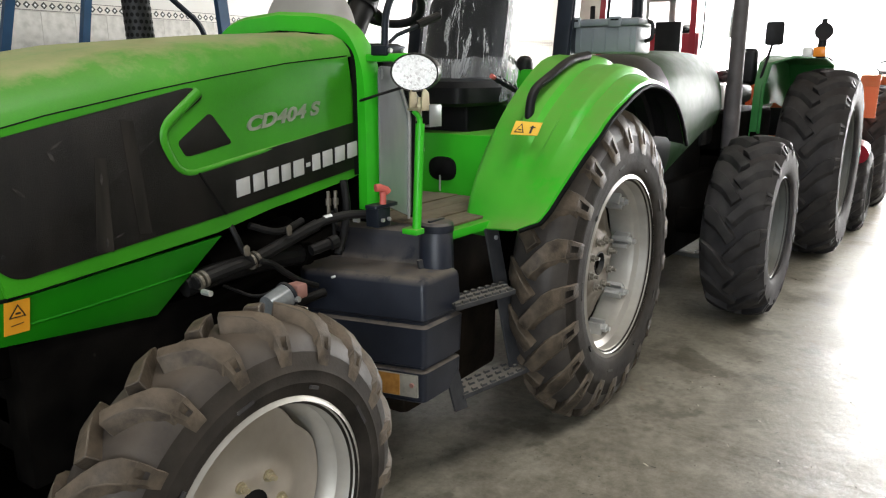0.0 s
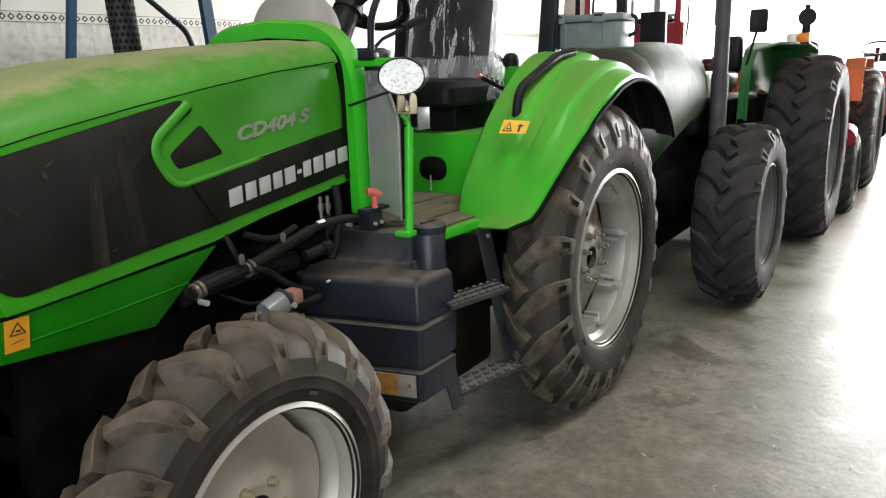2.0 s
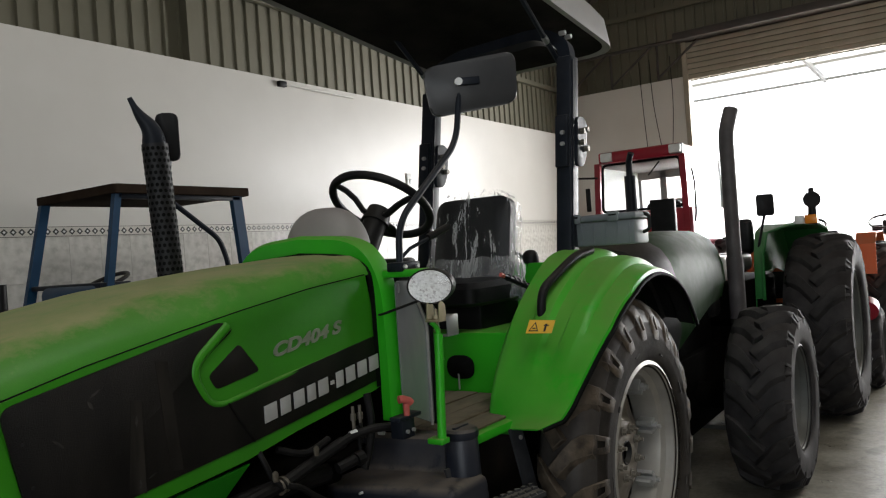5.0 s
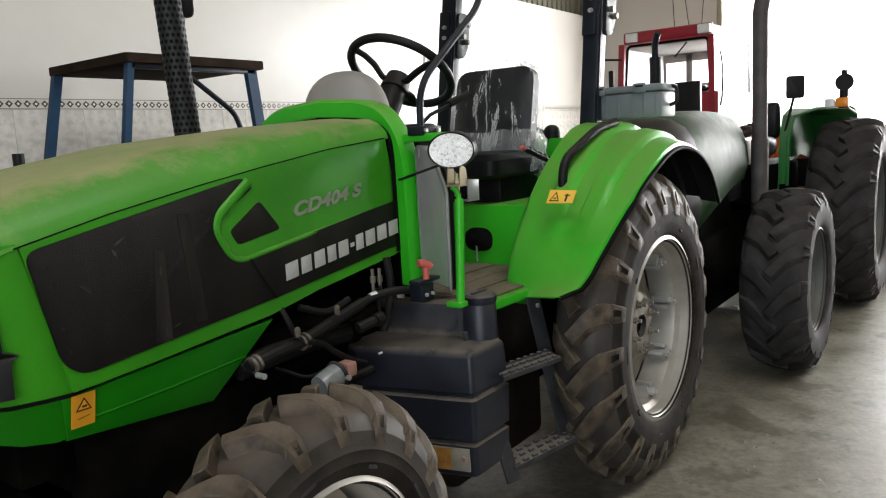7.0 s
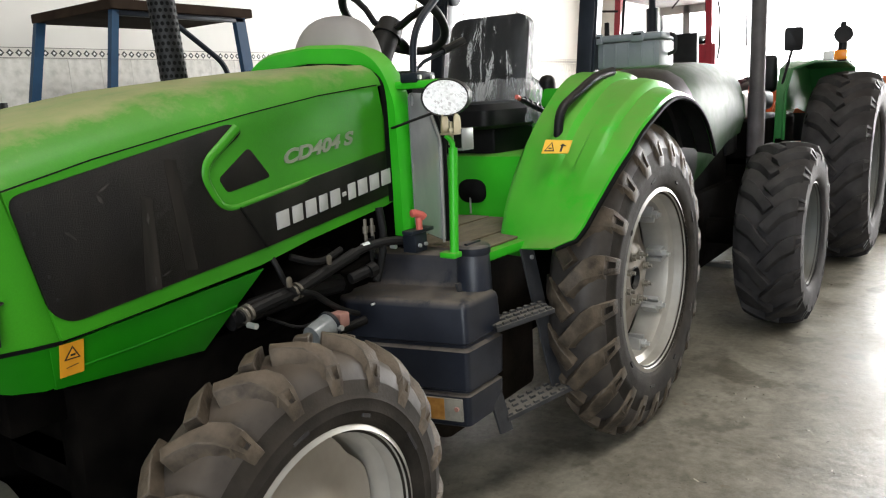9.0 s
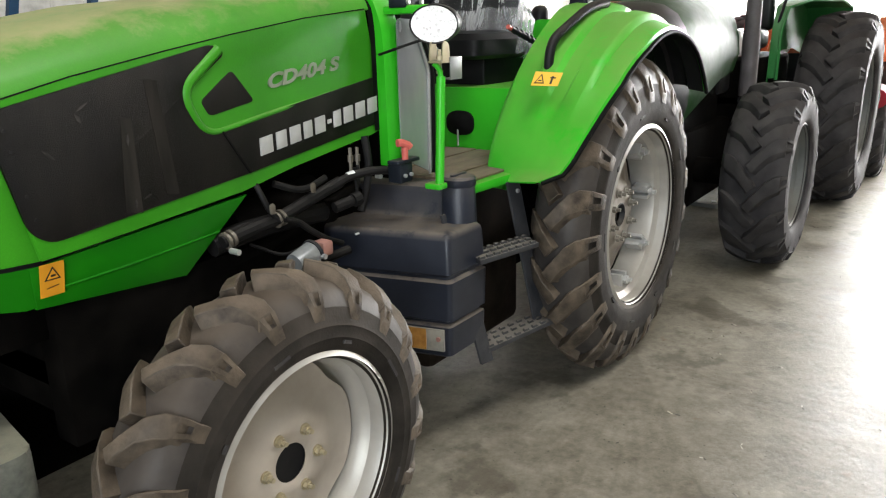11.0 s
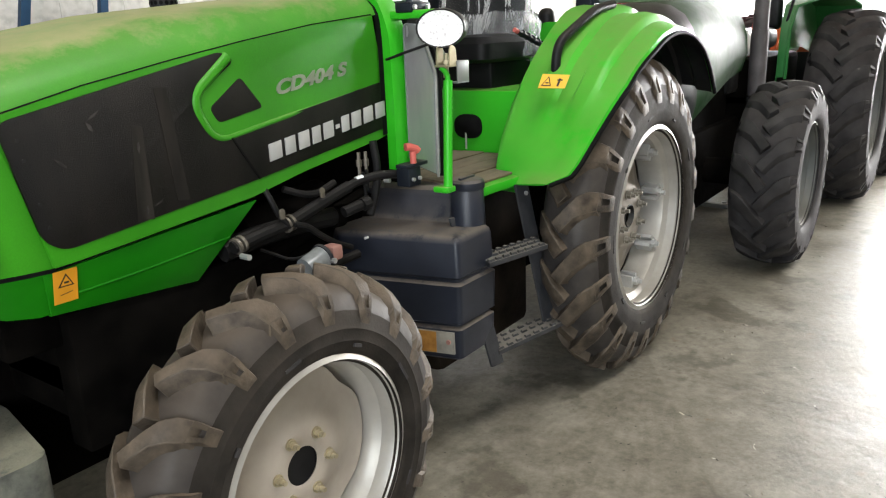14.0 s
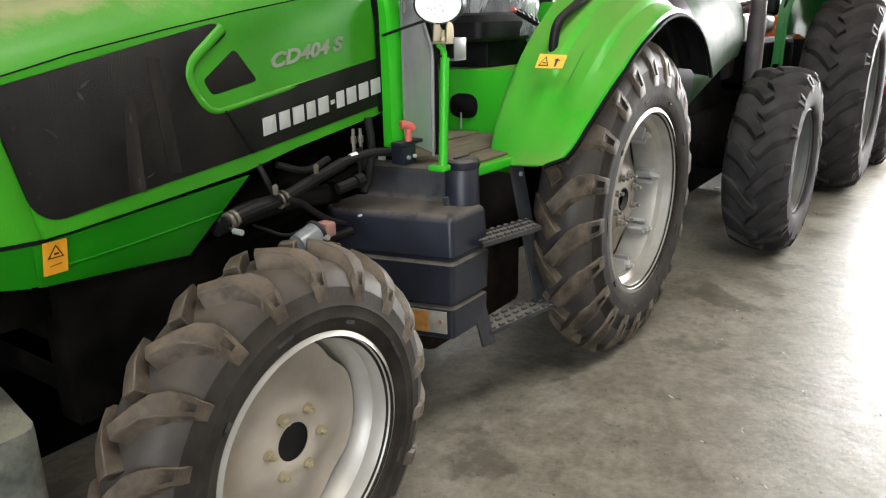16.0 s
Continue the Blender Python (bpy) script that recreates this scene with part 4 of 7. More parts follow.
    for z, a in ((0.945, 0.012), (1.02, -0.008), (1.028, -0.026), (1.04, 0.0), (1.11, -0.014)):
        rows.append([Vector((-2.224 - a + dx + (1.243 - z) * 0.243, SIDE + dy - 0.004, z)) for dx, dy in ((-0.10, 0.006), (-0.14, 0.020), (-0.18, 0.047), (-0.23, 0.127), (-0.255, 0.27))])
    part("headlight", thick(loft(rows), 0.006), BLACK, T1, "black wrap-round headlight")


def sticker(at, w, hgt, owner, tall=False, m=None):
    """A warning sticker on a plane facing -y: a sheet, a black triangle and a few marks."""
    x, y, z = at
    col = ORANGE_STICKER if tall else YELLOW
    s = part("warning_sticker", undercut(slab([(x, z), (x + w, z), (x + w, z + hgt), (x, z + hgt)], y, y + 0.0015)), col, owner, "yellow warning sticker")
    tri = lambda cx, cz, r, d: undercut(slab([(cx - r, cz - r * 0.7), (cx + r, cz - r * 0.7), (cx, cz + r)], y - d, y - d + 0.001))
    if tall:
        part("triangle", tri(x + w * 0.5, z + hgt * 0.66, w * 0.34, 0.002), INK, s)
        part("triangle_inside", tri(x + w * 0.5, z + hgt * 0.655, w * 0.24, 0.0032), col, s)
        part("mark", undercut(slab([(x + w * 0.4, z + hgt * 0.6), (x + w * 0.6, z + hgt * 0.6), (x + w * 0.6, z + hgt * 0.66), (x + w * 0.4, z + hgt * 0.66)], y - 0.0044, y - 0.0034)), INK, s)
        part("line", undercut(slab([(x + w * 0.25, z + hgt * 0.25), (x + w * 0.75, z + hgt * 0.3), (x + w * 0.75, z + hgt * 0.32), (x + w * 0.25, z + hgt * 0.27)], y - 0.002, y - 0.001)), INK, s)
    return s


def cowl():
    """The bright green arch behind the hood with its legs, and the dark gasket in front of it."""
    def arch(x, grow, zlow):
        zt = curve_at(CROWN, -1.09) + grow
        half = [(SIDE - grow * 0.7, zlow), (SIDE - grow * 0.7, 1.2), (SIDE - grow * 0.6, 1.36 + grow * 0.2), (SIDE + 0.005, 1.43 + grow * 0.55), (SIDE + 0.06, 1.465 + grow * 0.85), (SIDE + 0.14, zt - 0.012), (MID, zt)]
        half = [(p.x, p.y) for p in rounded_open(half, 0.05)]
        return [Vector((x, y, z)) for y, z in half] + [Vector((x, 2 * MID - y, z)) for y, z in half[-2::-1]]
    part("gasket", loft([arch(-1.092, -0.004, 1.06), arch(-1.05, -0.004, 1.06), arch(-1.05, 0.010, 1.06), arch(-1.092, 0.006, 1.06)]), GASKET, T1)
    part("cowl", loft([arch(-1.072, 0.006, 0.95), arch(-1.074, 0.055, 0.95), arch(-1.062, 0.066, 0.95), arch(-1.0, 0.066, 0.95), arch(-0.99, 0.05, 0.95), arch(-1.0, 0.0, 0.95)]), GREEN, T1, "bright green cowl arch")
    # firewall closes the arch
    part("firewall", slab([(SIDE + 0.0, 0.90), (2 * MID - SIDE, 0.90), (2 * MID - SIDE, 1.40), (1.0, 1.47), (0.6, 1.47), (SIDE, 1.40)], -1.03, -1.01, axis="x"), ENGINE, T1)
    # dash cover behind the arch
    bm = bmesh.new()
    bmesh.ops.create_uvsphere(bm, u_segments=28, v_segments=18, radius=1.0)
    for v in bm.verts:
        x, y, z = v.co
        v.co = Vector((-0.93 + 0.105 * math.copysign(abs(x) ** 0.8, x), MID + 0.175 * math.copysign(abs(y) ** 0.8, y), 1.468 + 0.19 * math.copysign(abs(z) ** 0.9, z)))
    part("dash_cover", bm, DOME, T1, "smooth grey-beige dash cover")
    # steel shield, green post and cross bar
    plate = [(-1.04, 0.97), (-1.04, 1.39), (-0.955, 1.385), (-0.875, 1.235), (-0.880, 0.90)]
    sh = part("side_shield", slab(rounded(plate, 0.02), 0.415, 0.42, 0.001), SHIELD, T1, "grey steel side shield")
    # thin steel line laid along the bend as its highlight
    part("highlight_line", tube(bend([(-0.965, 0.411, 1.375), (-0.893, 0.411, 1.232), (-0.900, 0.411, 0.90)], 0.03), 0.0045, 6), STEEL, sh)
    part("edge_strip", tube(bend([(-0.945, 0.414, 1.385), (-0.868, 0.414, 1.238), (-0.873, 0.414, 0.90)], 0.03), 0.008, 8), GASKET, sh, "dark rubber edge strip")
    post = part("post", rod((-1.089, 0.24, 0.905), (-1.069, 0.24, 1.225), 0.0135, 16), GREEN, T1, "round green post")
    part("post_foot", box(-1.110, -1.068, 0.225, 0.280, 0.900, 0.918, 0.004), GREEN, post)
    part("cross_bar", box(-1.05, -1.00, 0.30, 0.46, 1.40, 1.425, 0.006), GREEN, T1)
    part("shield_bracket", tube([(-0.94, 0.40, 1.36), (-1.02, 0.28, 1.29), (-1.03, 0.26, 1.14)], 0.006, 6), STEEL, T1)


def rounded_open(pts, r, n=3):
    return [Vector((p.x, p.z)) for p in bend([(a, 0, b) for a, b in pts], r, n)]


def lamp_and_mirror():
    c, d = Vector((-1.055, 0.265, 1.37)), Vector((-0.96, -0.27, -0.05)).normalized()
    side = d.cross(Vector((0, 0, 1))).normalized()
    up = side.cross(d)
    def ring(off, a, b):
        return [c + d * off + side * a * math.cos(t) + up * b * math.sin(t) for t in np.linspace(0, 2 * math.pi, 28, endpoint=False)]
    lampo = part("work_lamp", loft([ring(0.012, 0.0705, 0.051), ring(0.016, 0.074, 0.054), ring(0.0, 0.075, 0.055), ring(-0.03, 0.070, 0.051), ring(-0.075, 0.036, 0.03), ring(-0.085, 0.012, 0.01)], True, caps=True), BLACK, T1, "oval work lamp in a black shell")
    part("reflector", loft([ring(0.0125, 0.069, 0.0495), ring(0.004, 0.045, 0.035), ring(-0.0, 0.012, 0.01)], True, caps=True), REFLECTOR, lampo, "lamp reflector with its bright facets painted in")
    gl = part("lens", loft([ring(0.0155, 0.0695, 0.050), ring(0.021, 0.05, 0.038), ring(0.024, 0.02, 0.015)], True, caps=True), GLASS, lampo)
    gl.visible_shadow = False
    part("lamp_bracket", box(-1.085, -1.035, 0.225, 0.275, 1.262, 1.268, 0.002), BRASS, lampo, "yellow zinc lamp bracket")
    for y in (0.228, 0.272):
        part("lamp_bracket_side", slab(rounded([(-1.08, 1.265), (-1.04, 1.265), (-1.045, 1.315), (-1.065, 1.325), (-1.075, 1.315)], 0.008), y - 0.002, y + 0.002), BRASS, lampo, "yellow zinc bracket side")
    part("lamp_screw", rod((-1.06, 0.25, 1.222), (-1.06, 0.25, 1.30), 0.005, 8), BRASS, lampo)
    for z in (1.232, 1.272):
        part("lamp_nut", rod((-1.06, 0.25, z), (-1.06, 0.25, z + 0.009), 0.010, 6), BRASS, lampo)
    part("hook", tube(bend([(-1.068, 0.24, 1.215), (-1.066, 0.245, 1.245), (-1.075, 0.26, 1.262)], 0.012), 0.008, 8), GREEN, lampo)
    for b in ((-1.045, -0.985, 0.222, 0.226, 1.218, 1.276), (-1.045, -0.985, 0.222, 0.262, 1.214, 1.218), (-1.045, -0.985, 0.222, 0.262, 1.274, 1.278)):
        part("holder_plate", box(*b, 0.001), GALV, lampo, "folded grey steel holder")
    part("cable", tube(bend([(-1.065, 0.47, 1.285), (-1.09, 0.44, 1.288), (-1.10, 0.37, 1.305), (-1.04, 0.29, 1.335), (-1.0, 0.27, 1.36)], 0.05), 0.0042, 6), HOSE, lampo)
    # mirror on a bent arm
    arm = part("mirror_arm", tube(bend([(-1.03, 0.40, 1.42), (-1.015, 0.405, 1.575), (-0.70, 0.367, 1.85), (-0.66, 0.365, 2.065)], 0.075, 7), 0.0115, 12), BLACK_STEEL, T1, "bent black mirror arm")
    part("arm_clamp", box(-1.06, -0.96, 0.37, 0.43, 1.418, 1.448, 0.005), BLACK_STEEL, arm)
    for x in (-1.045, -0.98):
        part("clamp_bolt", rod((x, 0.362, 1.433), (x, 0.372, 1.433), 0.007, 8), STEEL, arm)
    m = Matrix.Translation((-0.638, 0.33, 2.055)) @ Euler((radians(4), radians(-2), radians(-52))).to_matrix().to_4x4()
    bm = slab(rounded([(-0.150, -0.105), (0.160, -0.075), (0.166, 0.105), (-0.170, 0.070)], 0.040, 6), -0.014, 0.014, 0.008)
    bm.transform(m)
    mir = part("mirror", bm, MIRRORBACK, T1, "black backed rear-view mirror")
    bm = rod((-0.045, -0.03, 0.012), (-0.045, -0.012, 0.012), 0.014, 10)
    bm.transform(m)
    part("mirror_joint", bm, STEEL, mir)
    bm = box(-0.05, 0.03, -0.028, -0.012, -0.002, 0.026, 0.003)
    bm.transform(m)
    part("mirror_bracket", bm, BLACK_STEEL, mir)


def steering():
    c = Vector((-0.61, MID, 1.667))
    tilt = Euler((0, radians(35), 0)).to_matrix()
    R = 0.20
    ring = [c + tilt @ Vector((R * math.cos(a), R * math.sin(a), 0)) for a in np.linspace(0, 2 * math.pi, 41)]
    wheel = part("steering_wheel", tube(ring, 0.0165, 12, caps=False), BLACK, T1, "black three-spoke steering wheel")
    for a in (radians(145), radians(260), radians(20)):
        p = [c + tilt @ Vector((r * math.cos(a), r * math.sin(a), z)) for r, z in ((0.02, -0.058), (0.06, -0.052), (0.105, -0.02), (0.15, -0.004), (0.195, 0.0))]
        part("spoke", tube(p, 0.021, 10, flat=0.55), BLACK, wheel)
    part("boss", rod(c + tilt @ Vector((0, 0, -0.085)), c + tilt @ Vector((0, 0, -0.022)), 0.056, 20, 0.046), BLACK, wheel)
    part("steering_column", rod(c + tilt @ Vector((0, 0, -0.34)), c + tilt @ Vector((0, 0, -0.075)), 0.055, 16, 0.046), BLACK, T1)
    lever = part("hand_lever", tube([(-0.86, 0.55, 1.44), (-0.80, 0.53, 1.49), (-0.70, 0.50, 1.53)], 0.007, 8), BLACK_STEEL, T1)
    part("grip", tube([(-0.72, 0.505, 1.525), (-0.63, 0.48, 1.56)], 0.014, 10), BLACK, lever)
    part("console", box(-0.95, -0.84, 0.47, 0.62, 1.36, 1.46, 0.015), BLACK, T1)


def seat():
    part("seat_base", box(-0.20, 0.14, 0.63, 1.00, 1.10, 1.24, 0.02), BLACK, T1, "black seat pedestal")
    def cushion(rows, name, label):
        return part(name, loft(rows, True, caps=True), VINYL, T1, label)
    def rect(cx, cy, cz, ax, ay, half_a, half_b, r=0.06):
        pts = rounded([(-half_a, -half_b), (half_a, -half_b), (half_a, half_b), (-half_a, half_b)], r, 5)
        return [Vector((cx, cy, cz)) + ax * p.x + ay * p.y for p in pts]
    ux, uy, uz = Vector((1, 0, 0)), Vector((0, 1, 0)), Vector((0, 0, 1))
    cushion([rect(-0.12, MID, z, ux, uy, a, b) for z, a, b in ((1.235, 0.21, 0.21), (1.25, 0.235, 0.235), (1.31, 0.24, 0.24), (1.335, 0.22, 0.22), (1.345, 0.15, 0.15))], "seat", "black vinyl seat cushion")
    lean = Vector((0.20, 0, 1)).normalized()
    n = uy.cross(lean)
    base = Vector((0.05, MID, 1.51))
    back = cushion([rect(*(base + n * d), uy, lean, a, b, 0.07) for d, a, b in ((-0.05, 0.12, 0.11), (-0.045, 0.17, 0.16), (-0.02, 0.205, 0.20), (0.03, 0.205, 0.20), (0.05, 0.18, 0.18))], "backrest", "black seat back in clear wrap")
    # loose plastic wrap
    rng = random.Random(4)
    rows = []
    for i in range(15):
        v = -0.27 + 0.50 * i / 14
        row = []
        for k in range(40):
            a = 2 * math.pi * k / 40
            ca, sa = math.cos(a), math.sin(a)
            flare = 1.0 + (0.16 if v < -0.1 else 0.04) * (1 - (v + 0.27) / 0.5)
            close = 1.0 if i < 13 else (0.92 if i == 13 else 0.6)
            u = 0.228 * flare * close * math.copysign(abs(ca) ** 0.45, ca) + rng.uniform(-0.006, 0.006)
            d = 0.068 * flare * close * math.copysign(abs(sa) ** 0.6, sa) + rng.uniform(-0.008, 0.008)
            row.append(base + uy * u + n * d + lean * (v + rng.uniform(-0.012, 0.012)))
        rows.append(row)
    wrap = part("plastic_wrap", loft([r for r in rows[5:]], True, caps=False), WRAP, back, "crinkled clear plastic wrap with painted glints", smooth=25)
    part("wrap_skirt", loft(rows[:6], True, caps=False), WRAP_EDGE, back, "loose milky skirt of the wrap", smooth=25)
    part("wrap_fold", loft([[p + uy * -0.004 for p in r[17:24]] for r in rows[:13]]), WRAP_EDGE, wrap, "milky folded edge", smooth=25)
    lev = part("hand_brake", tube([(-0.16, 0.53, 1.35), (0.10, 0.50, 1.26)], 0.012, 8), BLACK, T1, "black ribbed hand lever with red button")
    part("button", rod((-0.18, 0.532, 1.357), (-0.158, 0.53, 1.349), 0.010, 8), REDKNOB, lev)
    for k in range(5):
        x = -0.13 + 0.035 * k
        part("grip_ring", rod((x, 0.528 - 0.12 * (x + 0.13), 1.342 - 0.34 * (x + 0.13)), (x + 0.008, 0.527 - 0.12 * (x + 0.13), 1.339 - 0.34 * (x + 0.13)), 0.0155, 10), BLACK_STEEL, lev)


def platform():
    part("foot_plate", slab([(-0.90, 0.42), (-0.90, 0.33), (-0.89, 0.245), (-0.515, 0.235), (-0.50, 0.26), (-0.30, 0.42), (-0.28, 1.3), (-0.90, 1.3)], 0.845, 0.875, axis="z", bevel=0.004), GREEN, T1, "green footplate edge")
    for k in range(9):
        y = 0.275 + k * 0.11
        x1 = -0.53 + max(0.0, min(0.22, (y - 0.27) * 1.4))
        part("mat_strip", slab([(-0.89, y), (x1, y), (x1, y + 0.102), (-0.89, y + 0.102)], 0.876, 0.884 + 0.002 * (k % 2), axis="z", bevel=0.002), MATWOOD, T1, "worn brown foot mat strip")
    seatbox = part("seat_platform", slab([(0.372, 0.86), (1.22, 0.86), (1.22, 1.13), (0.372, 1.13)], -0.30, 0.5, axis="x", bevel=0.012), GREEN, T1, "green seat platform")
    c = Vector((-0.306, 0.682, 0.985))
    bm = bmesh.new()
    loft([[c + Vector((dx, 0.067 * k * math.copysign(abs(math.cos(a)) ** 0.75, math.cos(a)), 0.05 * k * math.copysign(abs(math.sin(a)) ** 0.75, math.sin(a)))) for a in np.linspace(0, 2 * math.pi, 24, endpoint=False)] for dx, k in ((0, 1.0), (-0.008, 0.97), (-0.02, 0.6), (-0.03, 0.25))], True, bm, True)
    boot = part("lever_boot", bm, GASKET, seatbox, "black rubber boot")
    part("lever_pin", rod(c + Vector((-0.02, 0.0, -0.09)), c + Vector((-0.02, 0, -0.01)), 0.004, 8), STEEL, boot)
    part("lever_head", box(c.x - 0.026, c.x - 0.014, c.y - 0.012, c.y + 0.012, c.z - 0.02, c.z + 0.0, 0.003), STEEL, boot)
    part("rear_plate", slab([(0.37, 1.0), (1.2, 1.0), (1.2, 1.385), (0.37, 1.385)], 0.36, 0.375, axis="x", bevel=0.004), GREEN, T1)
    part("rear_cap", spin_z([(0.040, 1.36), (0.041, 1.41), (0.036, 1.432), (0.022, 1.446), (0.0, 1.450)], (0.40, 0.695), 20), BLACK, T1, "small black domed cap")
    part("wiring", tube(bend([(0.42, 0.75, 1.41), (0.43, 0.82, 1.46), (0.42, 0.9, 1.42), (0.43, 0.98, 1.46), (0.42, 1.05, 1.40)], 0.04), 0.012, 6), HOSE, T1)


def fender(sign):
    """A rear mudguard. sign 1: the near one; -1: its mirror image on the far side."""
    def Y(y):
        return y if sign > 0 else 2 * MID - y
    C = Vector((0.0, 0.0, 0.60))
    lipr, lipy = [(20, 0.72), (60, 0.748), (100, 0.745), (115, 0.750), (128, 0.762), (145, 0.755), (153, 0.76), (157, 0.772), (160, 0.806)], [(20, -0.05), (90, -0.07), (112, -0.085), (130, -0.074), (140, -0.04), (145, -0.021), (150, -0.002), (154, 0.014), (157, 0.030), (160, 0.088)]
    crown = [(20, 0.74), (55, 0.83), (80, 0.85), (98, 0.828), (112, 0.778), (125, 0.75), (140, 0.72), (160, 0.685)]
    rows = []
    for deg in list(np.linspace(160, 144, 12)) + list(np.linspace(141, 40, 30)):
        a = radians(float(deg))
        lr, ly, cr = curve_at(lipr, deg), curve_at(lipy, deg), curve_at(crown, deg)
        er = Vector((math.cos(a), 0, math.sin(a)))
        sec = []
        for s, lift in ((0.0, -0.022), (0.02, -0.004), (0.06, 0.0), (0.20, 0.004), (0.235, 0.022), (0.26, 0.025), (0.38, 0.024), (0.41, 0.006), (0.54, 0.008), (0.575, 0.028), (0.60, 0.031), (0.71, 0.031), (0.745, 0.013), (0.90, 0.010), (0.97, 0.006), (1.0, -0.012)):
            ridge = lift * min(1.0, max(0.0, (146 - deg) / 20)) if s > 0.1 else lift
            r = lr + (cr - lr) * s + ridge
            p = C + er * r
            sec.append(Vector((p.x, Y(ly + (0.345 - ly) * s), p.z)))
        # inner wall
        low = C + er * 0.45
        sec.append(Vector((sec[-1].x * 0.995, Y(0.36), sec[-1].z - 0.02)))
        sec.append(Vector((low.x, Y(0.365), low.z)))
        rows.append(sec)
    f = part("fender", thick(loft(rows), 0.006), GREEN, T1, "bright green ribbed rear mudguard")
    part("fender_lip", tube([r[0] for r in rows], 0.009, 6), GASKET, f, "black rubber edge strip")
    inner = [[Vector((C.x + (p.x - C.x) * 0.975, p.y + (0.004 if sign > 0 else -0.004), C.z + (p.z - C.z) * 0.975)) for p in r[1:15]] for r in rows]
    part("fender_lining", loft(inner), BLACK, f, "black underside of the mudguard")
    if sign > 0:
        hb = part("grab_handle", tube(bend([(-0.462, 0.208, 1.185), (-0.468, 0.198, 1.305), (-0.20, 0.178, 1.42), (-0.06, 0.172, 1.435)], 0.09, 6), 0.0168, 14), BLACK, f, "thick black grab handle")
        part("handle_stay", rod((-0.13, 0.178, 1.33), (-0.13, 0.178, 1.408), 0.014, 10), BLACK, hb)
        # sticker on the front slope
        a = Vector((-0.575, 0.205, 1.212)), Vector((-0.53, 0.105, 1.205)), Vector((-0.565, 0.11, 1.155)), Vector((-0.605, 0.212, 1.158))
        mid = sum(a, Vector((0, 0, 0))) / 4
        a = [mid + (p - mid) * 0.82 for p in a]
        nrm = (a[1] - a[0]).cross(a[3] - a[0]).normalized()
        if nrm.x > 0:
            nrm = -nrm
        def quad(name, u0, u1, v0, v1, d, mat, owner, label="", tri=False):
            def at(u, v):
                top, bot = a[0].lerp(a[1], u), a[3].lerp(a[2], u)
                return top.lerp(bot, v) + nrm * (d + 0.012)
            bm = bmesh.new()
            pts = [at(u0, v1), at(u1, v1), at((u0 + u1) / 2, v0)] if tri else [at(u0, v0), at(u1, v0), at(u1, v1), at(u0, v1)]
            lo, hi = [bm.verts.new(p - nrm * 0.004) for p in pts], [bm.verts.new(p) for p in pts]
            bm.faces.new(hi)
            for k in range(len(pts)):
                bm.faces.new((lo[k], lo[(k + 1) % len(pts)], hi[(k + 1) % len(pts)], hi[k]))
            return part(name, bm, mat, owner, label)
        st = quad("warning_sticker", 0, 1, 0, 1, 0.0, YELLOW, f, "yellow warning sticker")
        quad("triangle", 0.08, 0.46, 0.15, 0.85, 0.002, INK, st, "", True)
        quad("triangle_inside", 0.14, 0.40, 0.30, 0.79, 0.0035, YELLOW, st, "", True)
        quad("mark", 0.22, 0.34, 0.62, 0.70, 0.005, INK, st)
        quad("figure", 0.66, 0.74, 0.30, 0.88, 0.002, INK, st)
        quad("figure_mark", 0.62, 0.82, 0.38, 0.46, 0.003, INK, st)
    return f


def rops():
    """Two folding posts that lean back, joined by a bow under the canopy."""
    for y, x_low, x_high in ((0.335, 0.02, 0.17), (1.165, 0.13, 0.29)):
        def at(z):
            return x_low + (x_high - x_low) * (z - 1.40) / 0.95
        def leaning(bm):
            for v in bm.verts:
                v.co.x += at(v.co.z)
            return bm
        p = part("roll_bar_post", leaning(box(0.0, 0.085, y - 0.035, y + 0.035, 0.9, 2.30, 0.008)), BLACK_STEEL, T1, "black folding roll bar post")
        part("edge_rib", leaning(box(0.012, 0.024, y - 0.041, y - 0.035, 0.9, 2.28, 0.002)), BLACK_STEEL, p)
        part("hinge_plate", leaning(slab(rounded([(0.02, 1.80), (0.085, 1.80), (0.115, 1.86), (0.12, 1.99), (0.09, 2.02), (0.02, 2.02)], 0.02), y - 0.060, y - 0.044, 0.003)), BLACK_STEEL, p)
        for x, z in ((0.095, 1.88), (0.055, 1.905), (0.055, 1.955), (0.095, 1.965)):
            part("hinge_bolt", leaning(rod((x, y - 0.078, z), (x, y - 0.058, z), 0.014, 6)), NUTSTEEL, p)
        part("side_lug", leaning(box(-0.022, 0.002, y - 0.03, y + 0.03, 1.80, 2.03, 0.006)), BLACK_STEEL, p)
        for z in (1.90, 1.95):
            part("lug_bolt", leaning(rod((-0.036, y - 0.01, z), (-0.02, y - 0.01, z), 0.010, 6)), STEEL, p)
    part("roll_bar_top", tube(bend([(0.205, 0.335, 2.27), (0.215, 0.345, 2.36), (0.25, 0.48, 2.44), (0.31, 1.0, 2.44), (0.325, 1.155, 2.38), (0.325, 1.165, 2.27)], 0.1), 0.040, 4), BLACK_STEEL, T1)


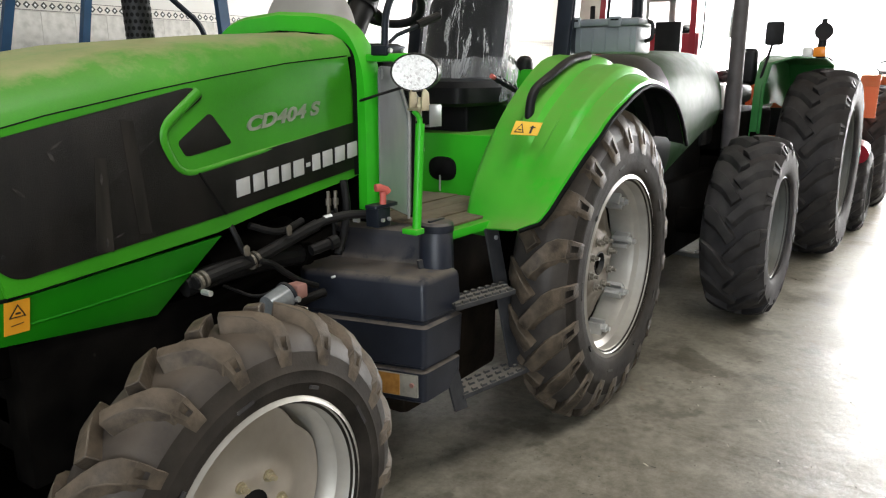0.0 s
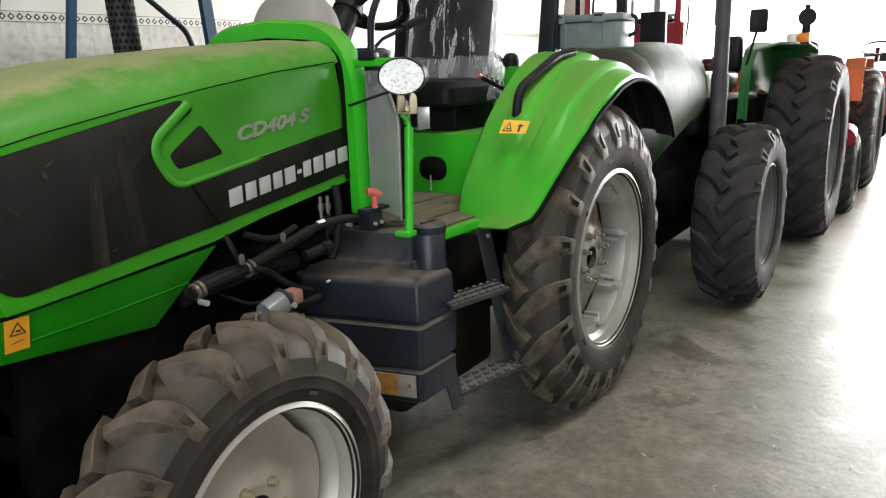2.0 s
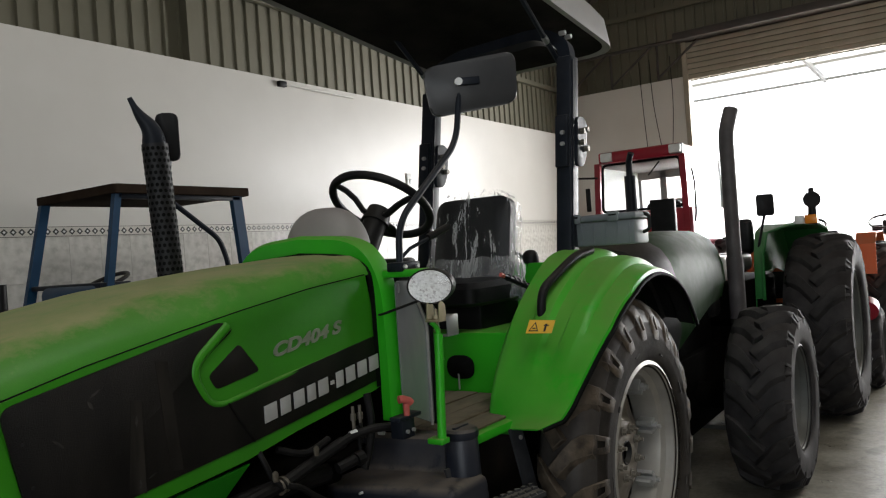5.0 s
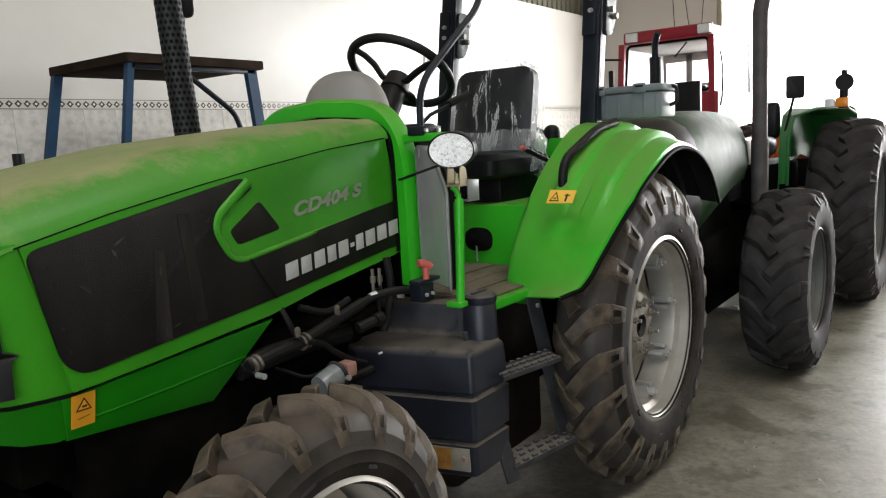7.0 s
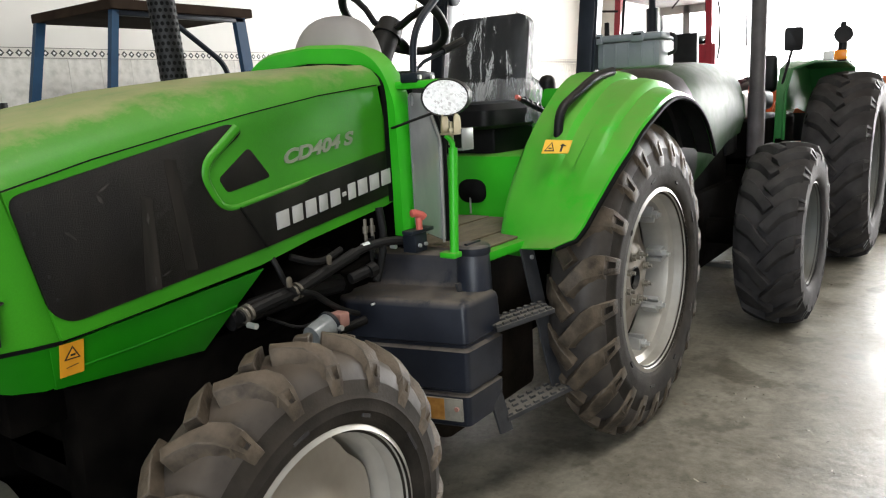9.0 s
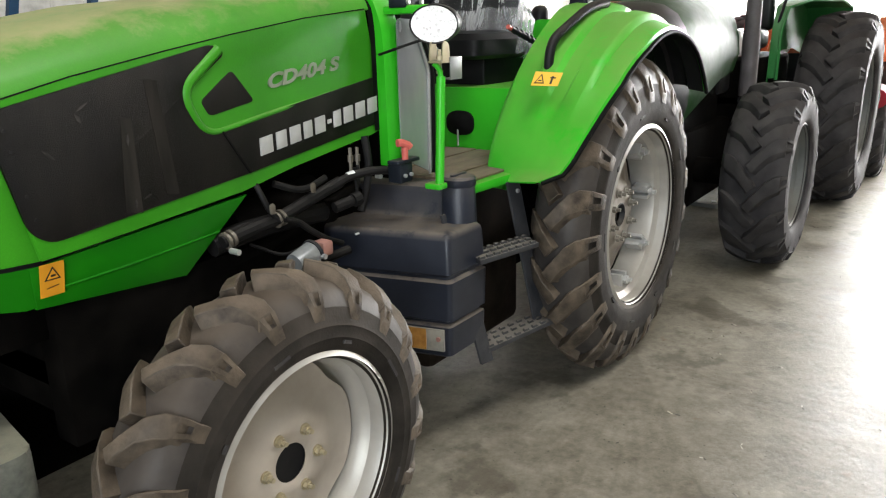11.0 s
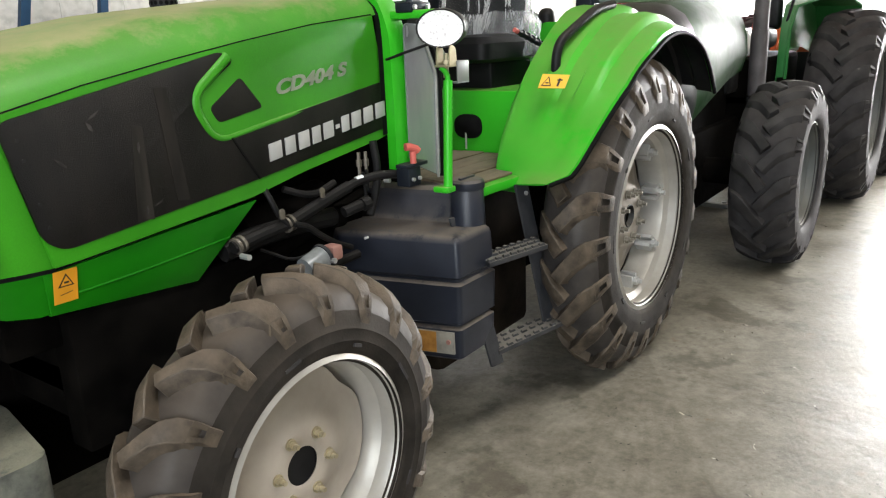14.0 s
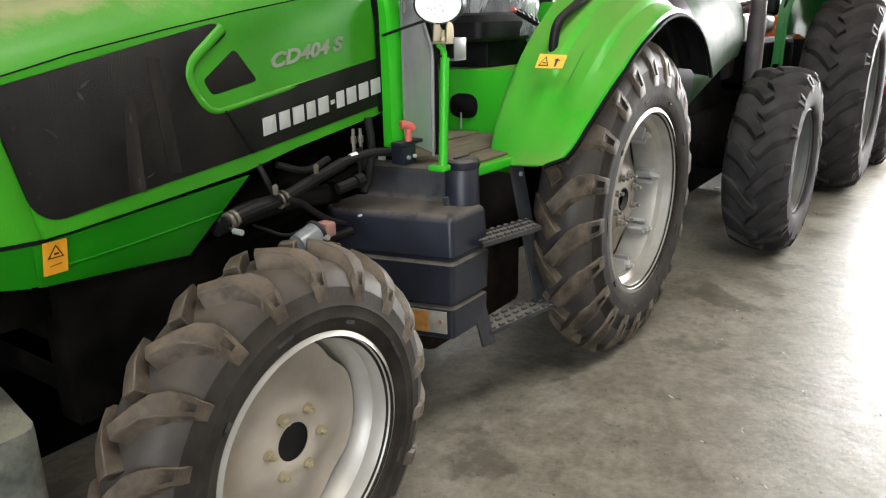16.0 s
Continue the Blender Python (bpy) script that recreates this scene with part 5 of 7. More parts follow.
def canopy():
    x0, x1, y0, y1, zb, zt = -0.90, 0.76, 0.30, 1.28, 2.50, 2.68

    def sunk(bm):
        for v in bm.verts:
            v.co.z -= 0.105 * (v.co.x + 0.02)
        return bm

    def ring(g, z, r=0.16, bow=0.0):
        pts = rounded([(x0 + g, y0 + g), (x1 - g, y0 + g), (x1 - g, y1 - g), (x0 + g, y1 - g)], r, 6)
        return [Vector((p.x, p.y, z + bow)) for p in pts]
    shell = part("canopy", sunk(loft([ring(0.03, zb + 0.005), ring(0.0, zb - 0.0), ring(0.0, zb + 0.02), ring(0.015, zt - 0.05), ring(0.05, zt), ring(0.16, zt + 0.035), ring(0.35, zt + 0.05, 0.05)], True, caps=False)), CANOPY, T1, "off-white moulded sun canopy")
    part("canopy_top", sunk(loft([ring(0.16, zt + 0.036), ring(0.35, zt + 0.051, 0.04), ring(0.40, zt + 0.051, 0.02)], True, caps=True)), CANOPY, shell)
    part("liner", sunk(loft([ring(0.02, zb + 0.008), ring(0.05, zb + 0.06), ring(0.10, zb + 0.105, 0.12), ring(0.3, zb + 0.11, 0.05)], True, caps=True)), LINER, shell, "dark felt canopy liner")
    for y in (0.40, 1.13):
        part("roof_rail", sunk(box(x0 + 0.25, x1 - 0.12, y - 0.03, y + 0.03, zb + 0.06, zb + 0.104, 0.006)), BLACK_STEEL, shell, "black steel roof rail")
    for x in (-0.45, 0.36):
        part("liner_rib", sunk(box(x, x + 0.07, y0 + 0.12, y1 - 0.12, zb + 0.09, zb + 0.108, 0.006)), LINER, shell)
    for y in (0.66, 0.80, 0.94):
        part("rail_slot", sunk(box(0.352, 0.36, y - 0.035, y + 0.035, zb + 0.094, zb + 0.104)), GALV, shell, "pale slot in the cross rail")
    for y, x in ((0.38, 0.205), (1.13, 0.325)):
        s = part("strut", tube([(x, y, 2.29), (x - 0.48, y, 2.615)], 0.012, 8), BLACK_STEEL, shell)
        part("strut_collar", tube([(x - 0.10, y, 2.358), (x - 0.13, y, 2.378)], 0.0145, 8), GALV, s)
        for dx, dz in ((-0.01, 0.12), (0.05, 0.115)):
            part("rail_bolt", rod((x + dx, y - 0.05, 2.29 + dz), (x + dx, y - 0.02, 2.29 + dz), 0.011, 6), STEEL, shell)


DATAPLATE = surface("worn_pale_data_plate", (0.22, 0.21, 0.18), (0.36, 0.34, 0.29), 25, 0.5)
RUSTY = surface("orange_rust", (0.30, 0.13, 0.02), (0.48, 0.24, 0.05), 30, 0.7)


def tank_and_steps():
    # moulded tank: a stepped body with a neck at the rear
    def sec(z, g, r=0.015):
        pts = [(-1.128 + g, 0.183 + g), (-0.925 - g, 0.183 + g), (-0.925 - g, 0.66), (-1.18 + g, 0.66), (-1.225 + g, 0.585 - g)]
        return [Vector((p.x, p.y, z)) for p in rounded(pts, r, 5)]
    levels = [(0.385, 0.035), (0.375, 0.015), (0.385, 0.003), (0.478, 0.001), (0.486, 0.013), (0.492, 0.013), (0.50, 0.0),
              (0.622, -0.003), (0.630, 0.010), (0.638, 0.010), (0.648, 0.0), (0.750, 0.005), (0.762, 0.008), (0.769, 0.014), (0.7725, 0.022), (0.774, 0.05)]
    tank = part("side_tank", loft([sec(*v) for v in levels], True, caps=True), TANK, T1, "dark blue-black moulded side tank")
    def poly(z, g):
        pts = [(-1.045 + g, 0.645), (-1.02 + g, 0.57), (-0.962 + g, 0.315), (-0.94, 0.30), (-0.86, 0.30), (-0.86, 0.645)]
        return [Vector((p.x, p.y, z)) for p in rounded(pts, 0.03, 4)]
    part("tank_back", loft([poly(0.768, -0.03), poly(0.776, -0.012), poly(0.79, 0.0), poly(0.85, 0.010), poly(0.868, 0.018), poly(0.876, 0.034), poly(0.878, 0.055)], True, caps=True), TANK, tank)
    neck = part("filler_neck", spin_z([(0.062, 0.72), (0.056, 0.77), (0.052, 0.895), (0.046, 0.905), (0.0, 0.907)], (-0.955, 0.262), 24), TANK, tank)
    part("filler_cap", spin_z([(0.053, 0.885), (0.056, 0.89), (0.056, 0.908), (0.049, 0.916), (0.0, 0.918)], (-0.955, 0.262), 24), TANK, neck)
    part("cap_grip", box(-0.995, -0.915, 0.256, 0.268, 0.916, 0.924, 0.003), TANK, neck)
    def on_face(ya, yb, za, zb, d):
        return loft([[Vector((-1.128 - 0.2413 * (y - 0.183) - e, y, z)) for y, z in ((ya, za), (yb, za), (yb, zb), (ya, zb))] for e in (-0.006, d)], True, caps=True)
    plate = part("plate", on_face(0.205, 0.37, 0.40, 0.472, 0.003), DATAPLATE, tank, "rusty data plate")
    part("plate_rust", on_face(0.262, 0.368, 0.402, 0.47, 0.005), RUSTY, plate, "orange rust stain")
    part("tank_bolt", rod((-1.145, 0.222, 0.44), (-1.12, 0.222, 0.44), 0.008, 8), SALMON, tank)
    part("vent_dot", rod((-1.206, 0.478, 0.756), (-1.18, 0.478, 0.756), 0.004, 8), WHITE_LENS, tank)
    # steps
    def rail(name, owner, top, low, wide=0.032):
        rows = []
        for p in (top, low):
            p = Vector(p)
            rows.append([p + Vector((dx, dy, 0)) for dx, dy in ((-wide, 0.0), (wide, -0.012), (wide, -0.006), (wide - 0.006, 0.0), (wide - 0.004, 0.03), (wide - 0.010, 0.03), (wide - 0.012, 0.004), (-wide, 0.008))])
        return part(name, loft(rows, True, caps=True), STEPSTEEL, owner, "dark steel access step" if owner is T1 else "")
    st = rail("step_frame", T1, (-0.668, 0.235, 0.85), (-0.618, 0.148, 0.335), 0.031)
    rail("rail", st, (-1.0, 0.28, 0.80), (-0.955, 0.165, 0.305), 0.026)
    part("step_bolt", rod((-0.655, 0.215, 0.815), (-0.655, 0.235, 0.815), 0.008, 6), STEEL, st)
    for z, quad in ((0.672, ((-1.0, 0.155), (-0.73, 0.095), (-0.69, 0.175), (-0.95, 0.235))), (0.355, ((-0.945, 0.16), (-0.588, 0.09), (-0.548, 0.17), (-0.90, 0.24)))):
        tr = part("tread", slab(quad, z - 0.022, z - 0.004, 0.003, axis="z"), STEPSTEEL, st, "serrated step tread")
        a, b, c, d = (Vector((*p, z)) for p in quad)
        n = 8
        for j, v in enumerate((0.10, 0.52, 0.90)):
            for k in range(n):
                u = (k + 0.5 + 0.25 * (j - 1)) / n
                p = a.lerp(b, u).lerp(d.lerp(c, u), v)
                bm = bmesh.new()
                e = (b - a).normalized()
                g = Vector((-e.y, e.x, 0))
                loft([[p + e * x * s0 + g * y * s0 + Vector((0, 0, zz)) for x, y in ((-0.015, -0.007), (0.015, -0.007), (0.007, 0.010), (-0.007, 0.010))] for zz, s0 in ((-0.006, 1.0), (0.003, 0.7))], True, bm, True)
                part("tooth", bm, STEPSTEEL, tr)
    # lever valve with red handle
    v = part("shutoff_valve", box(-1.165, -1.055, 0.335, 0.375, 0.974, 0.986, 0.003), BLACK_STEEL, T1, "black valve block with faded red handle")
    part("valve_body", box(-1.145, -1.085, 0.34, 0.39, 0.915, 0.974, 0.005), BLACK_STEEL, v)
    part("valve_stem", rod((-1.122, 0.34, 0.986), (-1.122, 0.34, 1.022), 0.010, 12), REDKNOB, v)
    part("valve_handle", tube([(-1.142, 0.352, 1.036), (-1.13, 0.346, 1.036), (-1.112, 0.336, 1.028), (-1.106, 0.333, 1.020)], 0.012, 10), REDKNOB, v, "faded red handle")
    for x in (-1.128, -1.098):
        part("valve_bolt", rod((x, 0.332, 0.938), (x, 0.341, 0.938), 0.006, 6), STEEL, v)


def spin_z(profile, c, n, bm=None):
    bm = bm or bmesh.new()
    rows = [[bm.verts.new((c[0] + r * math.cos(2 * math.pi * k / n), c[1] + r * math.sin(2 * math.pi * k / n), z)) for r, z in profile] for k in range(n)]
    for i in range(n):
        a, b = rows[i], rows[(i + 1) % n]
        for k in range(len(profile) - 1):
            bm.faces.new((a[k], a[k + 1], b[k + 1], b[k]))
    bmesh.ops.remove_doubles(bm, verts=bm.verts, dist=1e-5)
    return bm


CLAMP = surface("tan_dusty_zinc", (0.10, 0.088, 0.068), (0.19, 0.165, 0.13), 30, 0.45, metal=0.3)
IRONBROWN = surface("brown_dusty_iron", (0.007, 0.0055, 0.0042), (0.030, 0.023, 0.017), 5, 0.8, bump=0.3, bscale=50, dust=0.3, dust_colour=(0.06, 0.047, 0.035), spec=0.05)


def engine():
    part("engine_block", box(-2.1, -1.03, 0.62, 1.0, 0.55, 1.15, 0.03), ENGINE, T1, "grimy engine block, blackened for shade")
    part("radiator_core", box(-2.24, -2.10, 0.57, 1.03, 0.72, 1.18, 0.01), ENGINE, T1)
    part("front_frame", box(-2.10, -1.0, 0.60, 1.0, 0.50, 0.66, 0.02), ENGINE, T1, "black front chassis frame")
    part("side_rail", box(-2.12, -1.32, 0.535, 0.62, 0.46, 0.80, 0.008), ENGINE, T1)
    # black block added to cover the far wheel's bright rim
    part("front_cover_block", box(-2.6, -1.75, 0.92, 1.06, 0.2, 0.80, 0.01), ENGINE, T1)
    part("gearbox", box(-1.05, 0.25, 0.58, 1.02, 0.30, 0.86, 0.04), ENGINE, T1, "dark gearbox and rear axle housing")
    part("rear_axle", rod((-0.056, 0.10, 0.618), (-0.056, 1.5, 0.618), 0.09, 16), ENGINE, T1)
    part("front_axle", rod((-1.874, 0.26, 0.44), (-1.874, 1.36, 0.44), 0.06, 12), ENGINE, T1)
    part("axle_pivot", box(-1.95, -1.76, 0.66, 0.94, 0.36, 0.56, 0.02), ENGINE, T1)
    part("steering_ram", rod((-1.70, 0.30, 0.43), (-1.70, 1.30, 0.43), 0.025, 10), BLACK_STEEL, T1)
    # hidden linkage, added to help keep gateway light off the floor
    for y in (0.52, 1.08):
        part("lower_link", tube([(0.15, y, 0.42), (0.85, y - 0.05, 0.36)], 0.03, 8), ENGINE, T1)
        part("lift_rod", tube([(0.3, y, 0.95), (0.5, y, 0.40)], 0.02, 8), ENGINE, T1)
    # block added to hide floor behind the steps that should lie in shade
    part("under_plate_block", box(-0.92, -0.28, 0.42, 0.58, 0.19, 0.84, 0.03), IRONBROWN, T1, "dark block added under the footplate")
    part("drawbar", box(0.25, 0.80, 0.72, 0.88, 0.36, 0.42, 0.01), ENGINE, T1)
    # pipes and hoses in the bay
    runs = [
        ([(-1.70, 0.485, 0.851), (-1.60, 0.475, 0.868), (-1.515, 0.47, 0.876), (-1.37, 0.47, 0.911), (-1.28, 0.46, 0.935)], 0.0175, HOSE),
        ([(-1.33, 0.465, 0.922), (-1.25, 0.455, 0.945), (-1.19, 0.42, 0.957), (-1.13, 0.40, 0.950), (-1.09, 0.375, 0.942)], 0.013, HOSE),
        ([(-1.70, 0.53, 0.835), (-1.60, 0.52, 0.850), (-1.44, 0.52, 0.852), (-1.285, 0.52, 0.842)], 0.030, HOSE),
        ([(-1.515, 0.452, 0.876), (-1.47, 0.447, 0.86), (-1.438, 0.445, 0.832), (-1.373, 0.44, 0.787), (-1.31, 0.44, 0.760)], 0.009, HOSE),
        ([(-1.575, 0.49, 0.985), (-1.567, 0.47, 0.942), (-1.555, 0.465, 0.906), (-1.525, 0.455, 0.870)], 0.008, HOSE),
        ([(-1.145, 0.475, 1.05), (-1.146, 0.46, 0.966), (-1.165, 0.46, 0.887), (-1.195, 0.46, 0.83)], 0.0125, HOSE),
        ([(-1.21, 0.465, 0.965), (-1.206, 0.46, 0.882), (-1.24, 0.46, 0.856), (-1.29, 0.47, 0.87)], 0.0055, HOSE),
        ([(-1.19, 0.47, 0.97), (-1.19, 0.465, 0.93), (-1.21, 0.46, 0.90)], 0.005, HOSE),
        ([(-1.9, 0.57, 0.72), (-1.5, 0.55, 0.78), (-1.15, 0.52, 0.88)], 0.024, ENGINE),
        ([(-1.75, 0.56, 0.68), (-1.45, 0.50, 0.70), (-1.25, 0.47, 0.72)], 0.014, HOSE),
    ]
    for path, r, mat in runs:
        part("hose", tube(bend(path, 0.06, 4), r, 10), mat, T1)
    part("hose_tape", rod((-1.252, 0.4555, 0.9445), (-1.232, 0.4465, 0.949), 0.0142, 14), WHITE_LENS, T1, "white tape on the hose")
    for x, y, z in ((-1.690, 0.481, 0.854), (-1.676, 0.479, 0.858), (-1.527, 0.471, 0.874), (-1.510, 0.470, 0.877)):
        part("hose_clamp", rod((x - 0.004, y, z - 0.001), (x + 0.004, y, z + 0.001), 0.023, 18), CLAMP, T1, "dull tan hose clamp")
    for x, z in ((-1.406, 0.944), (-1.56, 0.916)):
        part("hose_clip", slab(rounded([(x - 0.007, z - 0.016), (x + 0.009, z - 0.018), (x + 0.010, z + 0.006), (x + 0.002, z + 0.013), (x - 0.009, z + 0.008)], 0.003), 0.444, 0.448, 0.001), CLAMP, T1, "small pale hose clip")
    part("clamp_bolt", rod((-1.695, 0.43, 0.832), (-1.695, 0.46, 0.832), 0.008, 8), STEEL, T1)
    part("pipe_end_cap", rod((-1.30, 0.52, 0.842), (-1.265, 0.52, 0.840), 0.036, 16), ENGINE, T1)
    for x, z in ((-1.219, 0.995), (-1.188, 0.993)):
        p = part("brass_union", rod((x, 0.47, z - 0.05), (x, 0.47, z + 0.03), 0.0055, 6), CLAMP, T1, "dull brass pipe union")
        part("union_nut", rod((x, 0.47, z - 0.012), (x, 0.47, z + 0.008), 0.009, 6), CLAMP, p)
    part("starter", rod((-1.60, 0.58, 0.86), (-1.30, 0.56, 0.90), 0.055, 16), ENGINE, T1)
    fb = part("filter_bowl", tube([(-1.522, 0.42, 0.754), (-1.512, 0.42, 0.756), (-1.475, 0.42, 0.764), (-1.455, 0.42, 0.768)], 0.030, 18, r_end=0.036), BOWL, T1, "cloudy filter bowl")
    part("filter_collar", rod((-1.456, 0.42, 0.768), (-1.446, 0.42, 0.770), 0.039, 18), BLACK_STEEL, fb)
    part("filter_head", box(-1.430, -1.388, 0.398, 0.445, 0.752, 0.795, 0.008), SALMON, fb, "salmon pink filter head")
    part("filter_bolt", rod((-1.45, 0.372, 0.765), (-1.45, 0.385, 0.765), 0.008, 6), STEEL, fb)
    # fittings, brackets and thin pipes between the hoses
    for a, b, r, mat in (((-1.30, 0.47, 0.86), (-1.22, 0.45, 0.875), 0.017, HOSE), ((-1.24, 0.45, 0.872), (-1.215, 0.445, 0.877), 0.021, HOSE), ((-1.14, 0.44, 0.93), (-1.14, 0.42, 0.93), 0.007, STEEL)):
        part("fitting", rod(a, b, r, 10), mat, T1)
    part("pipe", tube(bend([(-1.6, 0.50, 0.82), (-1.52, 0.46, 0.77), (-1.45, 0.44, 0.79)], 0.05, 4), 0.0045, 8), HOSE, T1)
    part("bracket_bar", tube(bend([(-1.50, 0.50, 0.965), (-1.42, 0.47, 0.93), (-1.33, 0.47, 0.955)], 0.05, 4), 0.010, 8), HOSE, T1)
    # cast front weight
    wt = part("front_weight", slab(rounded([(-2.66, 0.56), (-2.24, 0.545), (-2.205, 0.56), (-2.15, 0.86), (-2.15, 1.06), (-2.66, 1.06)], 0.02), 0.27, 0.50, 0.012, axis="z"), IRONCAST, T1, "dusty grey cast front weight")
    part("weight_label", slab(rounded([(-2.44, 0.360), (-2.325, 0.372), (-2.315, 0.405), (-2.44, 0.418)], 0.012), 0.542, 0.549), DATAPLATE, wt, "scuffed pale label")


def exhaust():
    c = Vector((-1.425, 1.06, 0))
    sh = part("muffler", rod(c + Vector((0.035, 0, 1.30)), c + Vector((0.0, 0, 1.885)), 0.041, 24), PERF, T1, "black perforated muffler shield")
    bm = bmesh.new()
    for i in range(27):
        z = 1.36 + 0.0195 * i
        for k in range(16):
            a = 2 * math.pi * (k + 0.5 * (i % 2)) / 16
            d = Vector((math.cos(a), math.sin(a), 0))
            o = c + Vector((0.035 - 0.035 * (z - 1.30) / 0.585, 0, z)) + d * 0.0415
            t = Vector((-d.y, d.x, 0))
            bm.faces.new([bm.verts.new(o + t * 0.0058 * math.cos(b) + Vector((0, 0, 0.0064 * math.sin(b)))) for b in np.linspace(0, 2 * math.pi, 8, endpoint=False)])
    part("perforation", bm, GASKET, sh, "rows of small round holes")
    tip = bend([(c.x, c.y, 1.86), (c.x - 0.004, c.y, 1.93), (c.x - 0.045, c.y + 0.01, 1.98), (c.x - 0.07, c.y + 0.015, 2.03)], 0.06, 6)
    part("tail_pipe", tube(tip, 0.038, 14, r_end=0.008), BLACK_STEEL, sh)
    m = Matrix.Translation((-1.352, 1.09, 1.918)) @ Euler((0, 0, radians(-40))).to_matrix().to_4x4()
    bm = slab(rounded([(-0.036, -0.08), (0.036, -0.08), (0.036, 0.08), (-0.036, 0.08)], 0.022), -0.012, 0.012, 0.006)
    bm.transform(m)
    mir = part("far_mirror", bm, BLACK, T1, "black rear-view mirror")
    part("far_mirror_arm", tube(bend([(-1.352, 1.09, 1.86), (-1.37, 1.09, 1.76), (-1.41, 1.08, 1.68), (-1.42, 1.08, 1.46)], 0.05), 0.011, 8), BLACK_STEEL, mir)


hood()
cowl()
lamp_and_mirror()
steering()
seat()
platform()
fender(1)
fender(-1)
rops()
canopy()
tank_and_steps()
engine()
exhaust()
FRONT_C, REAR_C = (-1.874, 0.126, 0.440), (-0.056, 0.090, 0.618)
add_wheel(T1, FRONT_C, 0.455, 0.208, 0.259, 19, RUBBER, LUG_DIRT, -1, disc_style="front", name="front_wheel")
add_wheel(T1, REAR_C, 0.628, 0.242, 0.353, 21, RUBBER, LUG_DIRT, -1, disc_style="rear", name="rear_wheel")
add_wheel(T1, (-1.874, 2 * MID - 0.126, 0.440), 0.455, 0.208, 0.259, 19, RUBBER, LUG_DIRT, 1, disc_style="far", name="front_wheel")
add_wheel(T1, (-0.056, 2 * MID - 0.090, 0.618), 0.628, 0.242, 0.353, 22, RUBBER, LUG_DIRT, 1, disc_style="far", name="rear_wheel")

# tool case on the mudguard
tc = thing("tool_case", (0.18, 0.212, 1.448), "grey-blue plastic tool case lying on the mudguard", "tool case")
part("body", box(0.10, 0.27, 0.042, 0.372, 1.448, 1.552, 0.01), TOOLBOX, tc)
part("lid", box(0.092, 0.278, 0.032, 0.382, 1.553, 1.582, 0.01), TOOLBOX, tc)
for y in (0.127, 0.300):
    part("latch", box(0.080, 0.093, y - 0.026, y + 0.026, 1.548, 1.588, 0.004), TOOLBOX, tc, "grey snap latch")
    part("latch_slot", box(0.0785, 0.081, y - 0.017, y + 0.017, 1.572, 1.579, 0.001), GASKET, tc)
for k in range(6):
    y = 0.062 + 0.053 * k
    part("rib", box(0.096, 0.101, y, y + 0.006, 1.456, 1.548, 0.002), TOOLBOX, tc)
part("handle", tube(bend([(0.2, 0.038, 1.575), (0.2, 0.012, 1.565), (0.2, 0.012, 1.505), (0.2, 0.042, 1.495)], 0.02), 0.008, 8), BLACK, tc)

# ---- the larger green tractor behind ----
M2 = 0.55
T2 = thing("tractor", (2.3, M2, 0), "dark green four-wheel-drive tractor with tall exhaust and big black tyres", "tractor", "parked tractors")


